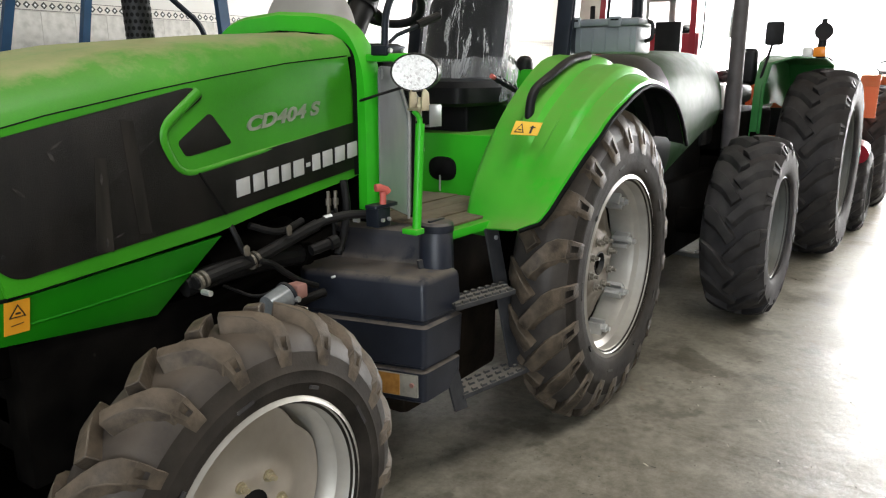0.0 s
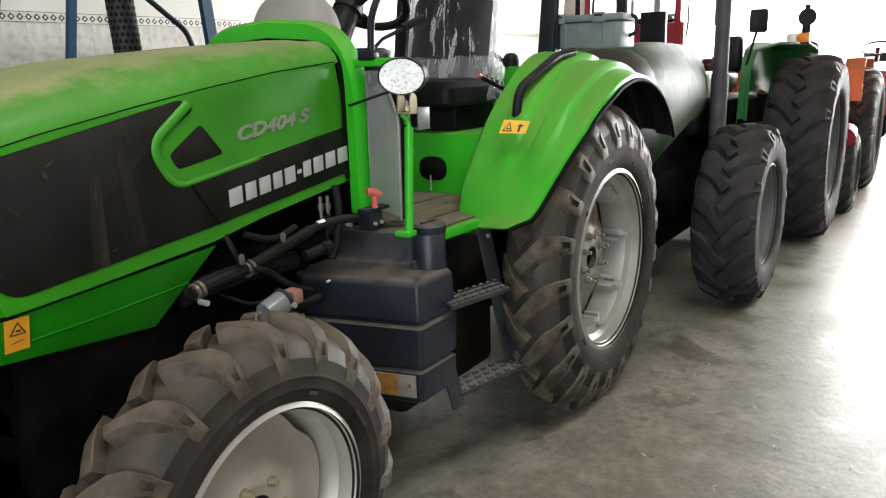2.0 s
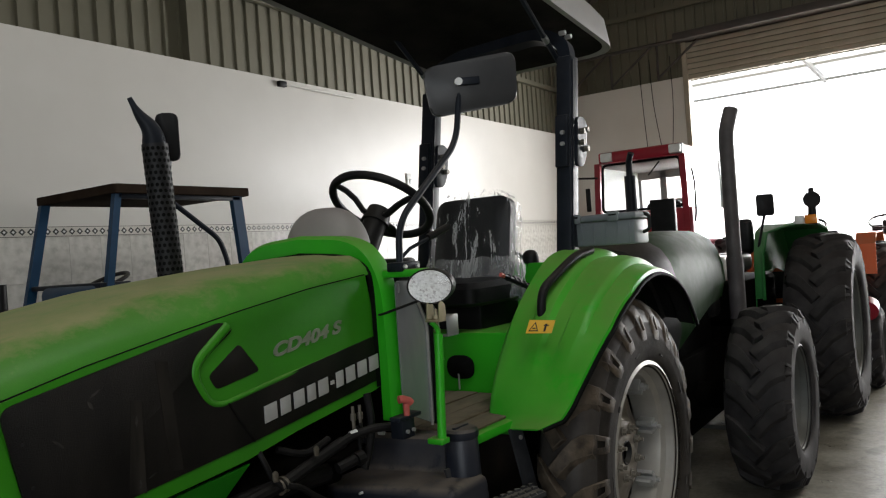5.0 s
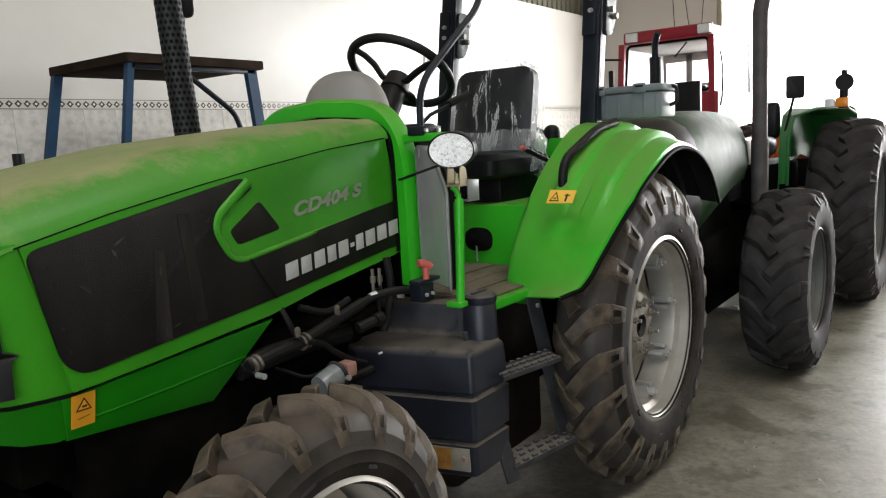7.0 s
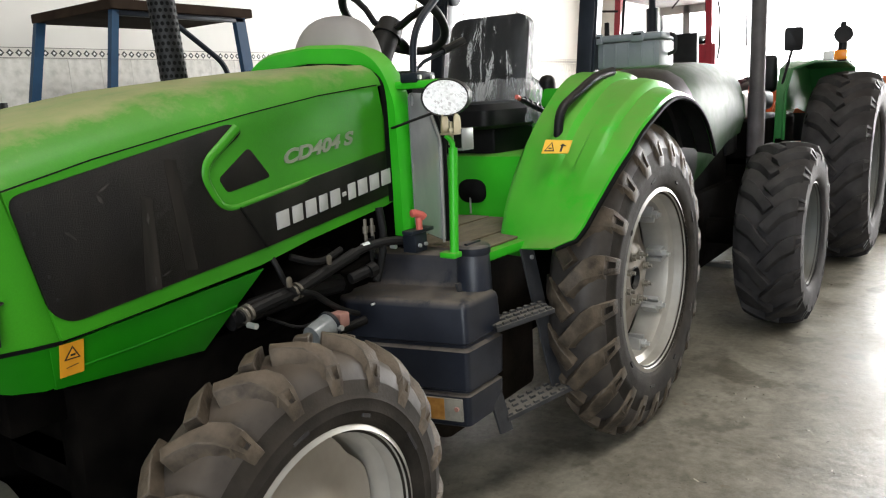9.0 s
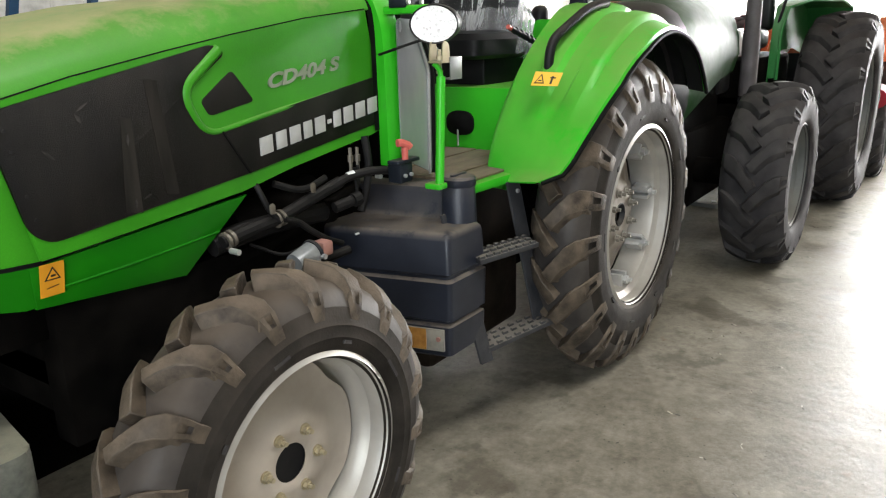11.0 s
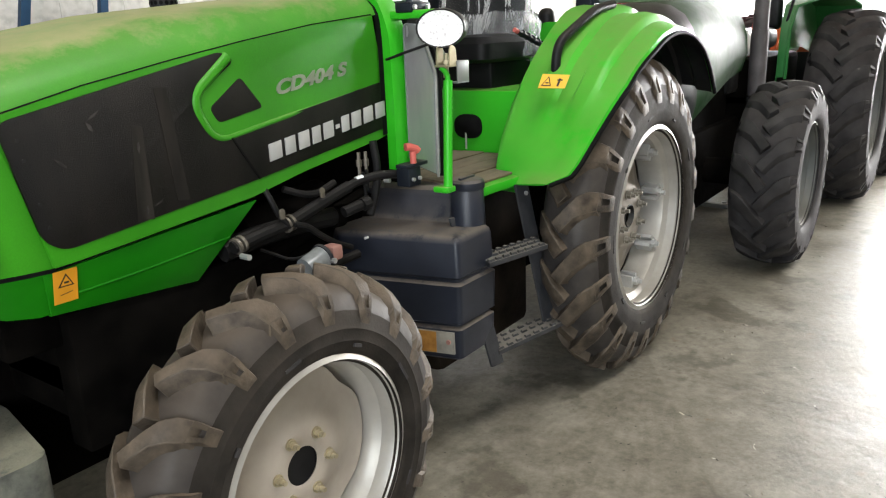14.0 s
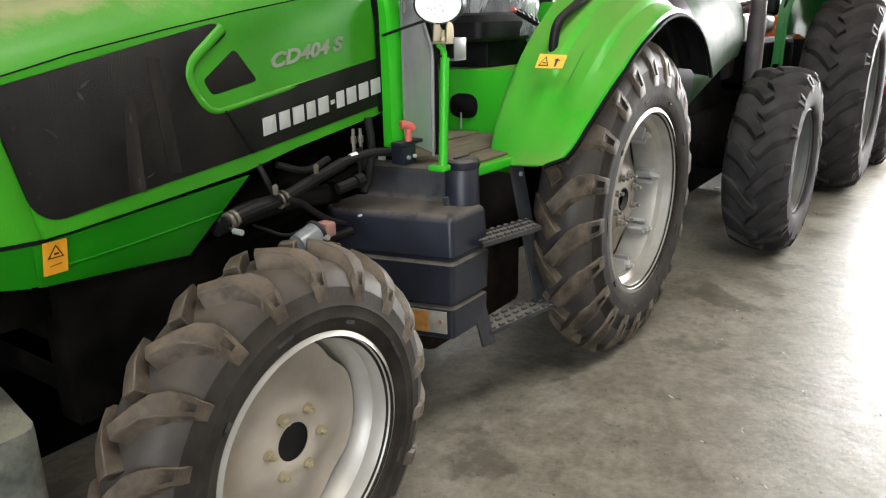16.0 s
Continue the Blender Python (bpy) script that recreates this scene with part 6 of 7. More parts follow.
def second_tractor():
    rows = []
    for x, zt, w, zl in ((0.82, 1.36, 0.27, 0.84), (0.86, 1.42, 0.32, 0.80), (1.0, 1.455, 0.345, 0.80), (1.4, 1.49, 0.355, 0.92), (1.8, 1.505, 0.36, 1.03), (2.06, 1.50, 0.36, 1.06)):
        half = [(M2 - w + 0.03, zl), (M2 - w + 0.004, zl + 0.10), (M2 - w, zt - 0.34), (M2 - w + 0.012, zt - 0.23), (M2 - w + 0.04, zt - 0.14), (M2 - w + 0.085, zt - 0.07), (M2 - w + 0.16, zt - 0.022), (M2 - w + 0.24, zt - 0.005), (M2, zt)]
        rows.append([Vector((x, y, z)) for y, z in half] + [Vector((x, 2 * M2 - y, z)) for y, z in half[-2::-1]])
    hd = part("hood", thick(loft(rows), 0.008), GREEN_DARK, T2, "glossy dark green hood dusted on top")
    band = [[Vector((x, M2 + (p.y - M2) * 1.012, p.z + 0.004)) for p in row] for x, row in ((0.817, rows[0]), (0.857, rows[1]), (1.002, rows[2]), (1.13, [p * 0.675 + q * 0.325 for p, q in zip(rows[2], rows[3])]))]
    part("nose_band", thick(loft(band), 0.004), BLACK, hd, "black front edge of the hood")
    part("nose_grille", slab([(M2 - 0.26, 0.92), (M2 + 0.26, 0.92), (M2 + 0.24, 1.34), (M2 - 0.24, 1.34)], 0.80, 0.83, axis="x", bevel=0.01), BLACK_PANEL, hd, "black nose grille")
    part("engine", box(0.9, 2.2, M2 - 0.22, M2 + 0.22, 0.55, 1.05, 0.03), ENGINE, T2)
    # chassis and weight bracket reach low and wide to block gateway light
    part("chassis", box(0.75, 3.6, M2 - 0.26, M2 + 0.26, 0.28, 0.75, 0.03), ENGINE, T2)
    # block added to close the bright gap under the mudguard
    part("rear_body", box(2.35, 3.7, M2 - 0.34, M2 + 0.34, 0.45, 1.12, 0.04), ENGINE, T2, "dark block added inside the rear body")
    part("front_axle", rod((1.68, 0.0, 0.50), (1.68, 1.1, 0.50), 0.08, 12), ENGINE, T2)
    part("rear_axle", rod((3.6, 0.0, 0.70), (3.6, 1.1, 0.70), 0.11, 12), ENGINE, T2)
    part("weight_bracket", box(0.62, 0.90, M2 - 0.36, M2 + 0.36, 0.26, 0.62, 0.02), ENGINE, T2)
    ex = part("exhaust_pipe", tube(bend([(2.2, 0.16, 0.92), (2.2, 0.16, 1.5), (2.2, 0.16, 2.12), (2.26, 0.13, 2.27)], 0.12, 6), 0.047, 16), STACK, T2, "tall dark exhaust stack")
    part("silencer", rod((2.2, 0.16, 0.90), (2.2, 0.16, 1.30), 0.053, 16), STACK, ex)
    part("dash", box(2.1, 2.35, M2 - 0.25, M2 + 0.25, 0.9, 1.40, 0.04), BLACK, T2)
    part("seat", box(3.0, 3.42, 0.31, 0.56, 1.15, 1.30, 0.05, 3), VINYL, T2)
    part("backrest", box(3.40, 3.50, 0.30, 0.50, 1.28, 1.56, 0.04, 3), VINYL, T2, "seat back in pale wrap")
    part("platform", box(2.35, 3.3, M2 - 0.5, M2 + 0.5, 0.82, 0.88, 0.01), BLACK, T2)
    # mudguards: a flat top over the wheel and a sloping front
    for s in (1, -1):
        def Y(y):
            return y if s > 0 else 2 * M2 - y
        line = [(2.91, 0.95), (2.94, 1.28), (3.03, 1.44), (3.25, 1.49), (3.75, 1.49), (4.1, 1.44), (4.32, 1.2)]
        rows = [[Vector((x, Y((0.14, 0.14, 0.12, 0.01, -0.12, -0.14, -0.1)[i]), z)), Vector((x, Y(0.15), z + 0.012)), Vector((x, Y(0.20), z + 0.01)), Vector((x, Y(0.21), z - 0.35))] for i, (x, z) in enumerate(line)]
        fd = part("mudguard", thick(loft(rows), 0.008), GREEN2, T2, "green steel mudguard")
        part("mudguard_edge", tube([r[0] for r in rows], 0.012, 6), GREEN2, fd)
    li = part("indicator_lamp", box(3.02, 3.10, -0.225, -0.145, 1.485, 1.55, 0.01), AMBER, T2, "amber and white indicator lamp")
    part("white_lens", box(3.025, 3.095, -0.14, -0.075, 1.487, 1.548, 0.01), WHITE_LENS, li)
    wl = part("work_lamp", rod((3.30, -0.16, 1.665), (3.40, -0.15, 1.675), 0.062, 18, 0.05), BLACK, T2, "round black work lamp on a stalk")
    part("stalk", rod((3.36, -0.15, 1.48), (3.36, -0.15, 1.63), 0.035, 12, 0.028), BLACK, wl)
    part("cap", rod((3.36, -0.15, 1.72), (3.36, -0.15, 1.755), 0.02, 10), BLACK, wl)
    bm = slab(rounded([(-0.06, -0.08), (0.06, -0.08), (0.06, 0.08), (-0.06, 0.08)], 0.02), -0.01, 0.01, 0.005)
    bm.transform(Matrix.Translation((3.0, 0.11, 1.645)) @ Euler((0, 0, radians(-70))).to_matrix().to_4x4())
    mir = part("mirror", bm, BLACK, T2)
    part("mirror_arm", tube([(3.0, 0.12, 1.57), (2.96, 0.20, 1.2)], 0.01, 6), BLACK, mir)
    part("red_lever", tube([(2.62, 0.33, 1.0), (2.66, 0.30, 1.42)], 0.012, 6), REDKNOB, T2)
    part("wrapped_panel", box(2.5, 2.8, 0.30, 0.42, 1.12, 1.30, 0.03), WHITE_LENS, T2, "side console under crumpled white wrap")
    for y, f in ((-0.13, -1), (2 * M2 + 0.13, 1)):
        add_wheel(T2, (1.68, y, 0.512), 0.52, 0.34, 0.288, 15, RUBBER_DARK, LUG_DARK, f, disc_style="far", name="front_wheel", square=0.45)
    for y, f in ((-0.18, -1), (2 * M2 + 0.18, 1)):
        add_wheel(T2, (3.6, y, 0.70), 0.71, 0.45, 0.41, 17, RUBBER_DARK, LUG_DARK, f, disc_style="far", name="rear_wheel", square=0.45)


GREEN2 = surface("mid_green_paint", (0.016, 0.115, 0.026), (0.024, 0.15, 0.036), 4, 0.5, dust=0.7, dust_colour=(0.3, 0.32, 0.25), spec=0.1)
second_tractor()

def hood_shell(x0, x1, mid, half, z_low, z_front, z_rear):
    """A rounded, tapering engine hood, open below."""
    rows = []
    for s, narrow, sink in ((0.0, 0.80, 0.09), (0.03, 0.92, 0.03), (0.10, 0.97, 0.008), (0.35, 1.0, 0.0), (0.7, 1.0, 0.0), (1.0, 1.0, 0.0)):
        x, w, zt = x0 + (x1 - x0) * s, half * narrow, z_front + (z_rear - z_front) * s - sink
        side = [(mid - w, z_low), (mid - w, zt - 0.16), (mid - w + 0.02, zt - 0.08), (mid - w + 0.06, zt - 0.03), (mid - w + 0.14, zt - 0.006), (mid, zt)]
        rows.append([Vector((x, y, z)) for y, z in side] + [Vector((x, 2 * mid - y, z)) for y, z in side[-2::-1]])
    bm = loft(rows)
    bm.faces.new([v for v in bm.verts if abs(v.co.x - x0) < 1e-6])
    return bm


# ---- the orange-red tractor further back ----
M3 = 0.25
T3 = thing("tractor", (6.0, M3, 0), "orange-red open tractor with black tyres", "tractor", "parked tractors")


def third_tractor():
    hd = part("hood", hood_shell(4.3, 5.5, M3, 0.3, 0.80, 1.26, 1.34), ORANGE, T3, "orange hood")
    part("grille", box(4.29, 4.31, M3 - 0.18, M3 + 0.18, 0.84, 1.08, 0.006), BLACK, hd, "black front grille")
    for y in (M3 - 0.12, M3 + 0.12):
        part("headlamp", rod((4.30, y, 1.12), (4.275, y, 1.12), 0.045, 14), WHITE_LENS, hd)
    part("side_louvre", box(4.6, 5.1, M3 - 0.306, M3 - 0.298, 0.92, 1.06, 0.003), BLACK, hd)
    part("dash", box(5.45, 5.65, M3 - 0.2, M3 + 0.2, 0.85, 1.30, 0.03), BLACK, T3)
    part("chassis", box(4.4, 6.5, M3 - 0.2, M3 + 0.2, 0.4, 0.86, 0.03), ENGINE, T3)
    part("axle", rod((4.75, -0.3, 0.38), (4.75, 0.8, 0.38), 0.05), ENGINE, T3)
    part("rear_axle", rod((6.3, -0.3, 0.62), (6.3, 0.8, 0.62), 0.08), ENGINE, T3)
    line = [(5.62, 0.95), (5.66, 1.25), (5.8, 1.36), (6.6, 1.36), (6.9, 1.15)]
    for s in (1, -1):
        rows = [[Vector((x, y if s > 0 else 2 * M3 - y, z)) for y in (-0.36, -0.2, -0.18)] for x, z in line]
        part("mudguard", thick(loft(rows), 0.01), ORANGE, T3, "orange mudguard")
    part("seat", box(6.0, 6.4, M3 - 0.2, M3 + 0.2, 1.0, 1.15, 0.04), VINYL, T3)
    part("backrest", box(6.4, 6.48, M3 - 0.2, M3 + 0.2, 1.15, 1.4, 0.03), VINYL, T3)
    cen = Vector((5.65, M3, 1.46))
    part("steering_wheel", tube([cen + Vector((0.18 * math.cos(a), 0.18 * math.sin(a), 0.08 * math.cos(a))) for a in np.linspace(0, 2 * math.pi, 25)], 0.014, 8, caps=False), BLACK, T3)
    part("column", rod(cen, cen + Vector((-0.2, 0, -0.4)), 0.03), BLACK, T3)
    part("red_cap", rod((4.45, -0.36, 0.70), (4.55, -0.36, 0.74), 0.09, 14), RED, T3)
    for y, f in ((-0.36, -1), (2 * M3 + 0.36, 1)):
        add_wheel(T3, (4.75, y, 0.36), 0.38, 0.20, 0.21, 14, RUBBER_DARK, LUG_DARK, f, disc_style="far", name="front_wheel", pocket=False)
        add_wheel(T3, (6.3, y - f * 0.02, 0.62), 0.64, 0.32, 0.37, 20, RUBBER_DARK, LUG_DARK, f, disc_style="far", name="rear_wheel", pocket=False)


third_tractor()

T5 = thing("tractor", (8.2, -0.3, 0), "red tractor at the gateway with amber beacon and mirror", "tractor", "parked tractors")


def fourth_tractor():
    hd = part("hood", hood_shell(7.05, 8.0, -0.28, 0.36, 0.72, 1.24, 1.30), RED, T5, "red rounded hood")
    part("grille", box(7.035, 7.06, -0.48, -0.08, 0.78, 1.02, 0.006), BLACK, hd)
    for s in (1, -1):
        line = [(7.80, 0.85), (7.84, 1.18), (7.98, 1.29), (8.55, 1.29), (8.75, 1.1)]
        rows = [[Vector((x, -0.28 - s * d, z)) for d in (0.78, 0.46, 0.44)] for x, z in line]
        part("mudguard", thick(loft(rows), 0.01), RED, T5, "red mudguard")
    cen = Vector((8.1, -0.28, 1.46))
    sw = part("steering_wheel", tube([cen + Vector((0.18 * math.cos(a), 0.18 * math.sin(a), 0.08 * math.cos(a))) for a in np.linspace(0, 2 * math.pi, 25)], 0.014, 8, caps=False), BLACK, T5)
    part("column", rod(cen, cen + Vector((-0.16, 0, -0.3)), 0.03), BLACK, sw)
    part("seat", box(8.3, 8.62, -0.48, -0.08, 1.0, 1.14, 0.04), VINYL, T5)
    part("backrest", box(8.6, 8.68, -0.48, -0.08, 1.12, 1.42, 0.03), VINYL, T5)
    part("chassis", box(7.2, 8.8, -0.5, 0.0, 0.45, 0.8, 0.03), ENGINE, T5)
    part("side_wrap", box(7.15, 7.5, -0.95, -0.78, 1.0, 1.55, 0.04, 3), WHITE_LENS, T5, "side screen under clear wrap")
    part("beacon", rod((7.4, -0.86, 1.56), (7.4, -0.86, 1.63), 0.05, 12, 0.03), AMBER, T5, "amber beacon")
    part("mirror", box(7.0, 7.04, -0.72, -0.58, 1.52, 1.74, 0.02), BLACK, T5)
    part("mirror_arm", rod((7.02, -0.66, 1.25), (7.02, -0.66, 1.86), 0.012), BLACK, T5)
    for y, f in ((-0.85, -1), (0.3, 1)):
        add_wheel(T5, (8.3, y, 0.6), 0.62, 0.3, 0.36, 18, RUBBER_DARK, LUG_DARK, f, disc_style="far", name="rear_wheel", pocket=False)
        add_wheel(T5, (7.3, y, 0.36), 0.38, 0.2, 0.2, 14, RUBBER_DARK, LUG_DARK, f, disc_style="far", name="front_wheel", pocket=False)


fourth_tractor()

# ---- the red cab tractor by the wall ----
T4 = thing("tractor", (5.4, 1.6, 0), "crimson tractor with a glazed cab and front exhaust", "tractor", "parked tractors")


def cab_tractor():
    x0, x1, y0, y1, z0, z1 = 4.6, 5.9, 1.12, 2.12, 1.15, 2.30
    part("cab_roof", box(x0 - 0.06, x1 + 0.06, y0 + 0.04, y1 - 0.09, 2.265, 2.385, 0.025), RED, T4, "crimson cab roof")
    for x, y, ang in ((x0, y0 + 0.02, 0), (x0, y1 - 0.08, 0), (x1, y0 + 0.02, 0), (x1, y1 - 0.08, 0)):
        part("cab_pillar", loft([[Vector((x + dx + (0.0 if z > 2 else -0.02 * (1 if x < 5 else -1)), y + dy + (0.04 if (y > 1.5 and z < 2) else (-0.02 if z < 2 else 0)), z)) for dx, dy in ((0, 0), (0.06, 0), (0.06, 0.06), (0, 0.06))] for z in (z0, 2.28)], True, caps=True), RED if x < 5 else GALV, T4)
    part("cab_wall", box(x0, x1, y0 - 0.02, y1 + 0.02, z0 - 0.25, 1.745, 0.02), RED, T4)
    for nm, b in (("windscreen", (x0 + 0.02, x0 + 0.026, y0 + 0.07, y1 - 0.07, 1.745, 2.265)), ("rear_window", (x1 - 0.026, x1 - 0.02, y0 + 0.07, y1 - 0.07, 1.745, 2.265)), ("side_window", (x0 + 0.08, x1 - 0.08, y0 + 0.02, y0 + 0.026, 1.745, 2.265)), ("side_window", (x0 + 0.08, x1 - 0.08, y1 - 0.05, y1 - 0.044, 1.745, 2.265))):
        g = part(nm, box(*b), MILKGLASS if b[0] > 5 or b[2] > 1.5 else CABGLASS, T4)
        g.visible_shadow = False
    fr = rounded([(y0 + 0.06, 1.76), (y1 - 0.08, 1.76), (y1 - 0.11, 2.255), (y0 + 0.08, 2.255)], 0.05)
    part("windscreen_seal", tube([(x0 + 0.015, p.x, p.y) for p in fr] + [(x0 + 0.015, fr[0].x, fr[0].y)], 0.014, 6), GASKET, T4)
    for y in (y0 + 0.09, y1 - 0.19):
        l = part("roof_lamp", box(x0 - 0.10, x0 - 0.05, y - 0.06, y + 0.06, 2.285, 2.37, 0.012), WHITE_LENS, T4, "square white roof lamp")
        part("lamp_shell", box(x0 - 0.06, x0 - 0.02, y - 0.068, y + 0.068, 2.275, 2.38, 0.012), GALV, l)
    hd = part("hood", hood_shell(3.0, 4.62, 1.61, 0.31, 0.80, 1.36, 1.42), RED, T4, "crimson hood")
    part("grille", box(2.985, 3.01, 1.45, 1.77, 0.86, 1.14, 0.006), BLACK, hd, "black front grille")
    part("side_grille", box(3.15, 3.9, 1.293, 1.302, 0.95, 1.15, 0.003), BLACK, hd)
    ex = part("exhaust", rod((4.2, 1.57, 1.35), (4.2, 1.57, 2.08), 0.055, 14), BLACK_STEEL, T4, "dark upright exhaust")
    part("tail_pipe", tube(bend([(4.2, 1.57, 2.05), (4.2, 1.57, 2.22), (4.17, 1.53, 2.30)], 0.05), 0.032, 12), BLACK_STEEL, ex)
    part("screen_box", box(3.9, 3.96, 1.06, 1.288, 1.36, 1.81, 0.01), BLACK, T4, "flat black box on the hood")
    part("seat", box(5.3, 5.42, 1.42, 1.82, 1.3, 1.85, 0.05), VINYL, T4)
    for b in ((y0 + 0.02, y0 + 0.09, 1.74, 2.27), (y1 - 0.38, y1 - 0.30, 1.74, 2.27), (y0 + 0.09, y1 - 0.38, 1.74, 1.90), (y0 + 0.09, y1 - 0.03, 2.15, 2.27)):
        part("rear_lining", box(x1 - 0.05, x1 - 0.03, b[0], b[1], b[2], b[3], 0.006), CANOPY, T4, "pale rear wall lining")
    part("headliner", box(x0 + 0.06, x1 - 0.06, y0 + 0.05, y1 - 0.05, 2.24, 2.26, 0.006), CANOPY, T4, "pale headliner")
    part("wiper", tube([(x0 + 0.0, 1.40, 2.23), (x0 + 0.0, 1.52, 2.10)], 0.008, 5), BLACK, T4)
    part("mirror_arm", tube(bend([(x0, y1 - 0.05, 2.13), (x0 - 0.1, y1 + 0.22, 2.15), (x0 - 0.1, y1 + 0.26, 2.13)], 0.05), 0.012, 6), BLACK, T4)
    part("mirror", box(x0 - 0.05, x0 - 0.02, y1 + 0.03, y1 + 0.08, 1.78, 2.03, 0.01), BLACK, T4)
    part("grab_rail", tube(bend([(x0 - 0.02, y0 - 0.04, 2.12), (x0 - 0.05, y0 - 0.07, 2.0), (x0 - 0.05, y0 - 0.07, 1.7), (x0, y0 - 0.04, 1.6)], 0.04), 0.010, 6), BLACK, T4)
    part("chassis", box(3.1, 6.0, 1.4, 1.8, 0.5, 0.9, 0.03), ENGINE, T4)
    for y, f in ((1.0, -1), (2.22, 1)):
        add_wheel(T4, (3.5, y, 0.46), 0.48, 0.28, 0.28, 16, RUBBER_DARK, LUG_DARK, f, disc_style="far", name="front_wheel", pocket=False)
        add_wheel(T4, (5.5, y, 0.7), 0.72, 0.38, 0.42, 18, RUBBER_DARK, LUG_DARK, f, disc_style="far", name="rear_wheel", pocket=False)


cab_tractor()

# ---- the small blue tractor along the wall ----
T6 = thing("tractor", (-0.2, 3.4, 0), "small blue tractor with a flat brown canopy on four posts", "tractor", "parked tractors")


def blue_tractor():
    x0, x1, y0, y1, z = -0.36, 0.665, 3.02, 3.93, 1.957
    part("canopy", slab(rounded([(x0, y0), (x1, y0), (x1, y1), (x0, y1)], 0.02), z, z + 0.055, 0.006, axis="z"), BROWNROOF, T6, "flat dark brown canopy board")
    for xt, xl, y, wide in ((-0.31, -0.48, 3.08, 0.022), (-0.33, -0.56, 3.88, 0.030), (0.585, 0.69, 3.08, 0.040), (0.56, 0.66, 3.88, 0.030)):
        part("canopy_post", loft([[Vector((x + dx, y + dy, zz)) for dx, dy in ((-wide, -0.02), (wide, -0.02), (wide, 0.02), (-wide, 0.02))] for zz, x in ((0.9, xl), (z, xt))], True, caps=True), BLUE, T6, "blue square canopy post")
    part("canopy_frame", box(x0 + 0.05, x1 - 0.05, y0 + 0.04, y0 + 0.08, z - 0.03, z, 0.004), BLACK_STEEL, T6)
    part("front_bar", box(x0 - 0.1, x0 + 0.1, y0 + 0.05, y1 - 0.05, 1.40, 1.43, 0.005), BLACK_STEEL, T6)
    hd = part("hood", hood_shell(-1.75, -0.45, 3.40, 0.28, 0.66, 1.26, 1.32), BLUE, T6, "blue hood")
    part("grille", box(-1.765, -1.74, 3.25, 3.55, 0.72, 1.0, 0.006), BLACK, hd, "black front grille")
    part("dash", box(-0.5, -0.1, 3.1, 3.7, 0.9, 1.42, 0.05, 3), BLUE, T6)
    part("chassis", box(-1.7, 0.7, 3.25, 3.55, 0.4, 0.8, 0.03), ENGINE, T6)
    part("side_screen", box(-0.46, -0.05, 3.08, 3.12, 1.32, 1.42, 0.01), BLACK, T6)
    cen = Vector((-0.22, 3.4, 1.43))
    sw = part("steering_wheel", tube([cen + Vector((0.13 * math.cos(a), 0.13 * math.sin(a), 0.05 * math.cos(a))) for a in np.linspace(0, 2 * math.pi, 29)], 0.013, 8, caps=False), BLACK, T6)
    part("column", rod(cen, cen + Vector((-0.15, 0, -0.25)), 0.025), BLACK, sw)
    part("seat", box(0.25, 0.6, 3.2, 3.6, 0.9, 1.05, 0.04), VINYL, T6)
    part("stack", rod((-0.95, 3.2, 1.30), (-0.95, 3.2, 1.46), 0.03, 12), BLACK, T6)
    part("mudguard_box", box(0.05, 0.95, 3.0, 3.8, 0.86, 0.94, 0.02), BLUE, T6)
    part("grab_bar", tube(bend([(0.02, 3.06, 1.935), (0.36, 3.0, 1.66), (0.42, 3.0, 1.50), (0.42, 3.0, 1.0)], 0.06), 0.018, 8), BLACK_STEEL, T6)
    for y, f in ((2.9, -1), (3.9, 1)):
        add_wheel(T6, (-1.3, y, 0.33), 0.35, 0.18, 0.2, 14, RUBBER_DARK, LUG_DARK, f, disc_style="far", name="front_wheel", pocket=False)
        add_wheel(T6, (0.45, y, 0.5), 0.52, 0.26, 0.3, 16, RUBBER_DARK, LUG_DARK, f, disc_style="far", name="rear_wheel", pocket=False)


blue_tractor()

# ---- pieces of the side wall: marbled tiles and the patterned border ----
wall = bpy.data.objects["wall_side"]
tw, th = 0.25, 0.33
me = None
k = 0
for row in range(5):
    for col in range(44):
        x = -1.9 + col * tw
        z = BORDER - 0.04 - (row + 1) * th
        if me is None:
            bm = box(0.0008, tw - 0.0008, -0.008, 0, 0.0008, th - 0.0008, 0.001, 1)
            me = bpy.data.meshes.new("tile")
            bm.to_mesh(me)
            bm.free()
            me.materials.append(TILE)
        o = new("tile", me)
        o.location = (x, WALL_Y, z)
        o.parent = wall
bm = box(-1.9, BACK_X, WALL_Y - 0.009, WALL_Y, BORDER - 0.04, BORDER + 0.04, 0.0015, 1)
part("border_strip", bm, surface("pale_border_tile", (0.52, 0.50, 0.45), (0.60, 0.58, 0.52), 6, 0.3), wall, "narrow patterned tile border")
bm = bmesh.new()
bm2 = bmesh.new()
for i in range(180):
    x = -1.87 + i * 0.0605
    for r, d, b in ((0.026, 0.0105, bm), (0.011, 0.0118, bm2)):
        b.faces.new([b.verts.new((x + r * a, WALL_Y - d, BORDER + r * c)) for a, c in ((-1, 0), (0, -1), (1, 0), (0, 1))])
for z in (BORDER - 0.036, BORDER + 0.033):
    box(-1.9, BACK_X, WALL_Y - 0.0105, WALL_Y - 0.008, z, z + 0.004, bm=bm)
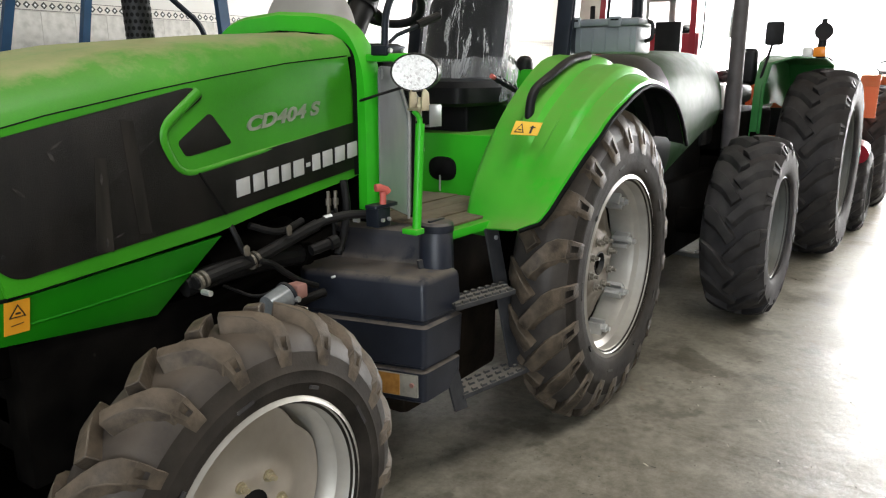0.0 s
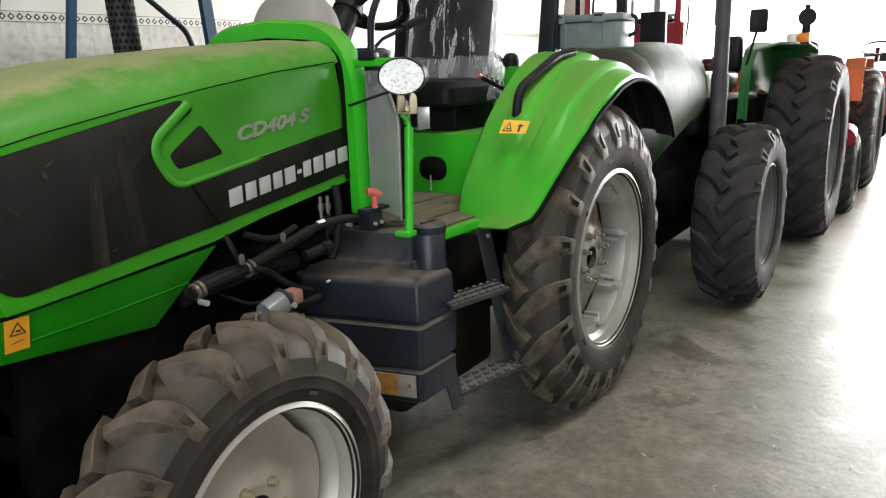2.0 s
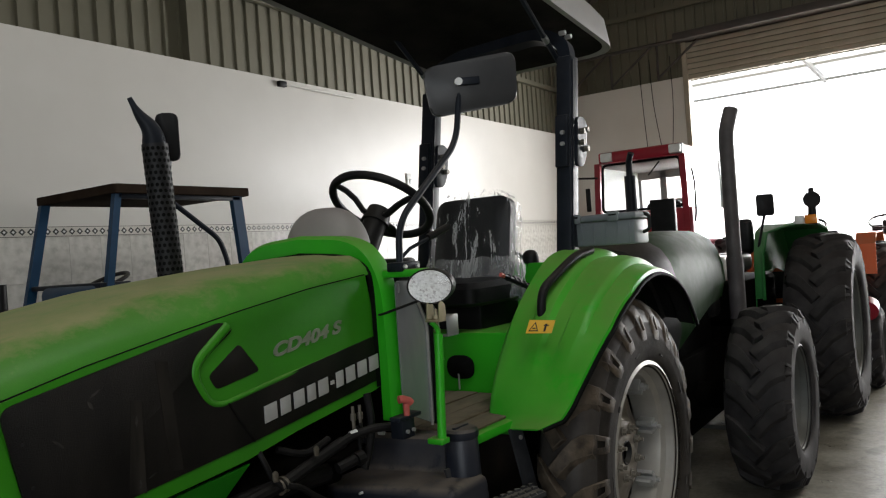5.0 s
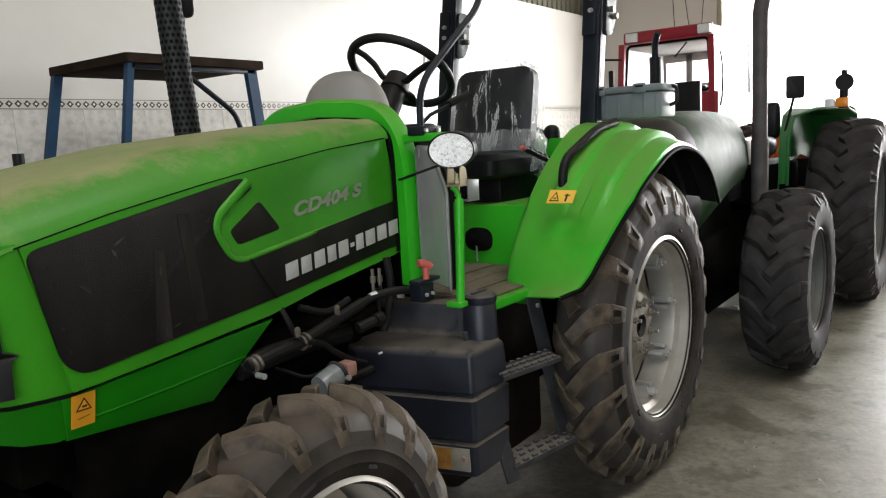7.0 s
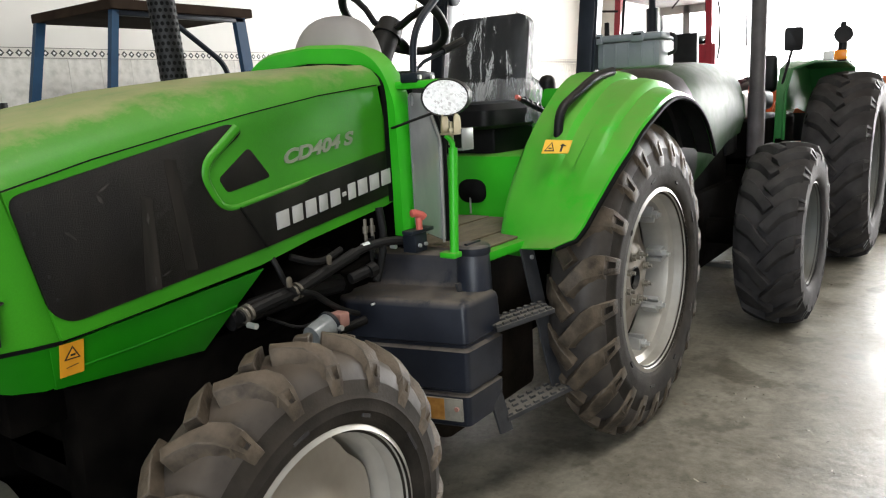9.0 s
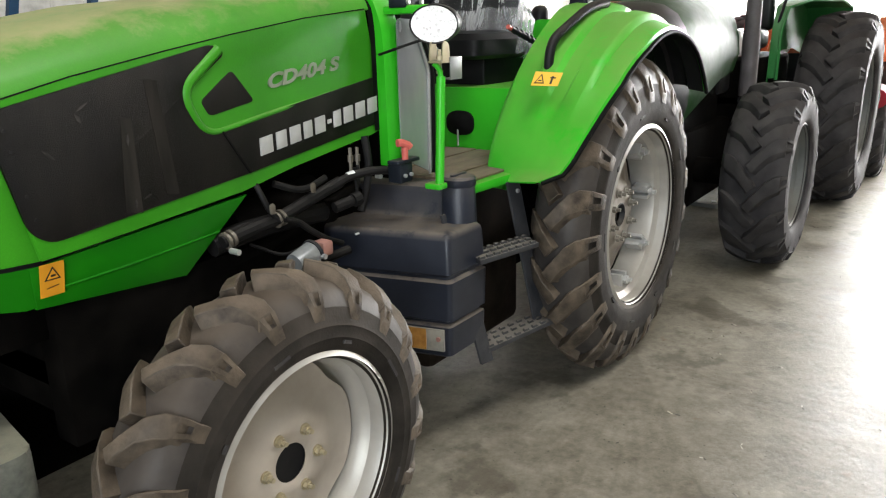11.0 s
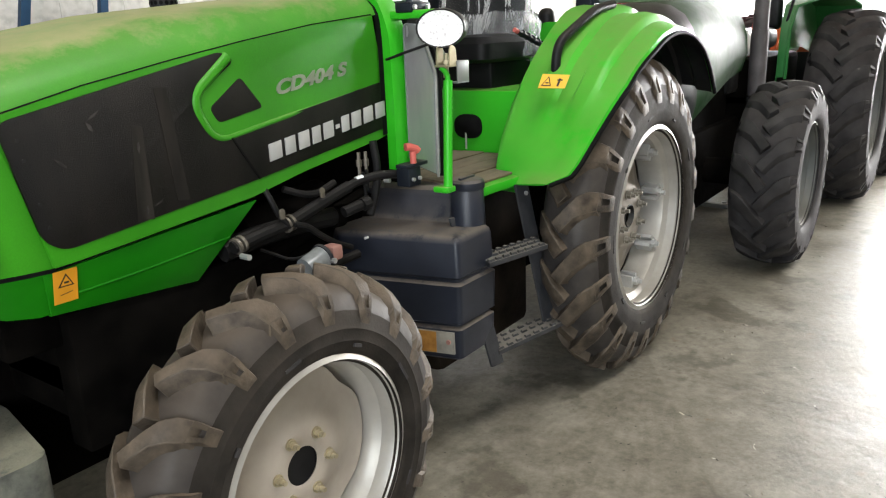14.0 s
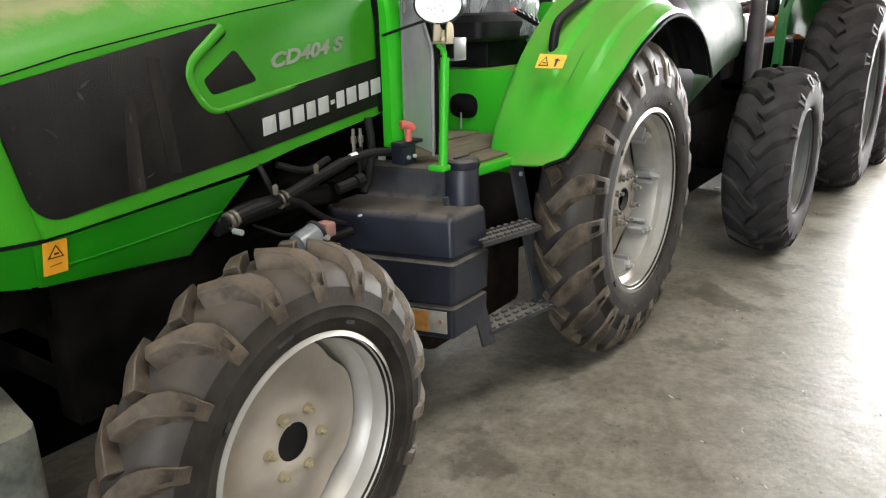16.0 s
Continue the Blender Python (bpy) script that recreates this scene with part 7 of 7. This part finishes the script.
o = part("border_diamonds", bm, surface("dark_border_glaze", (0.03, 0.032, 0.03), (0.06, 0.06, 0.055), 30, 0.3), wall, smooth=0)
tagged(o, kind="stuff")
o = part("border_dots", bm2, WHITE_LENS, wall, smooth=0)
tagged(o, kind="stuff")

# ---- straw and dirt on the floor ----
rng = random.Random(11)
bm = bmesh.new()
for i in range(260):
    x, y = rng.uniform(-2.2, 3.2), rng.uniform(-2.4, -0.2)
    a, l = rng.uniform(0, math.pi), rng.uniform(0.006, 0.034) * (1 if rng.random() < 0.35 else 0.4)
    w = rng.uniform(0.0012, 0.0035)
    turn = rng.uniform(-0.9, 0.9)
    p = Vector((x, y, 0.002))
    for seg in range(2):
        d = Vector((math.cos(a), math.sin(a), 0))
        n = Vector((-d.y, d.x, 0))
        q = p + d * l
        bm.faces.new([bm.verts.new(v) for v in (p - n * w, q - n * w + Vector((0, 0, 0.002 * (1 - seg))), q + n * w + Vector((0, 0, 0.004 * (1 - seg))), p + n * w)])
        p, a = q, a + turn
lit = new("floor_litter", bpy.data.meshes.new("floor_litter"))
bm.to_mesh(lit.data)
bm.free()
straw, st, sb = shader("dry_straw_and_grit")
isle = st.nodes.new("ShaderNodeNewGeometry")
st.links.new(ramp(st, isle.outputs["Random Per Island"], [(0.0, (0.05, 0.04, 0.03)), (0.5, (0.08, 0.065, 0.045)), (0.6, (0.40, 0.36, 0.27)), (1.0, (0.62, 0.58, 0.48))]), sb.inputs["Base Color"])
sb.inputs["Roughness"].default_value = 0.7
lit.data.materials.append(straw)
tagged(lit, "scattered bits of straw and grit on the concrete floor", "litter", "", "stuff")

# flat steel link lying under the second tractor
lk = thing("steel_link", (2.85, 0.58, 0.0), "flat pale steel link bar lying on the floor", "link bar")
part("bar", slab(rounded([(2.80, 0.44), (2.88, 0.43), (2.90, 0.74), (2.84, 0.75)], 0.02), 0.0, 0.03, 0.004, axis="z"), GALV, lk)
part("eye_pin", rod((2.86, 0.48, 0.03), (2.86, 0.48, 0.045), 0.02, 12), STEEL, lk)
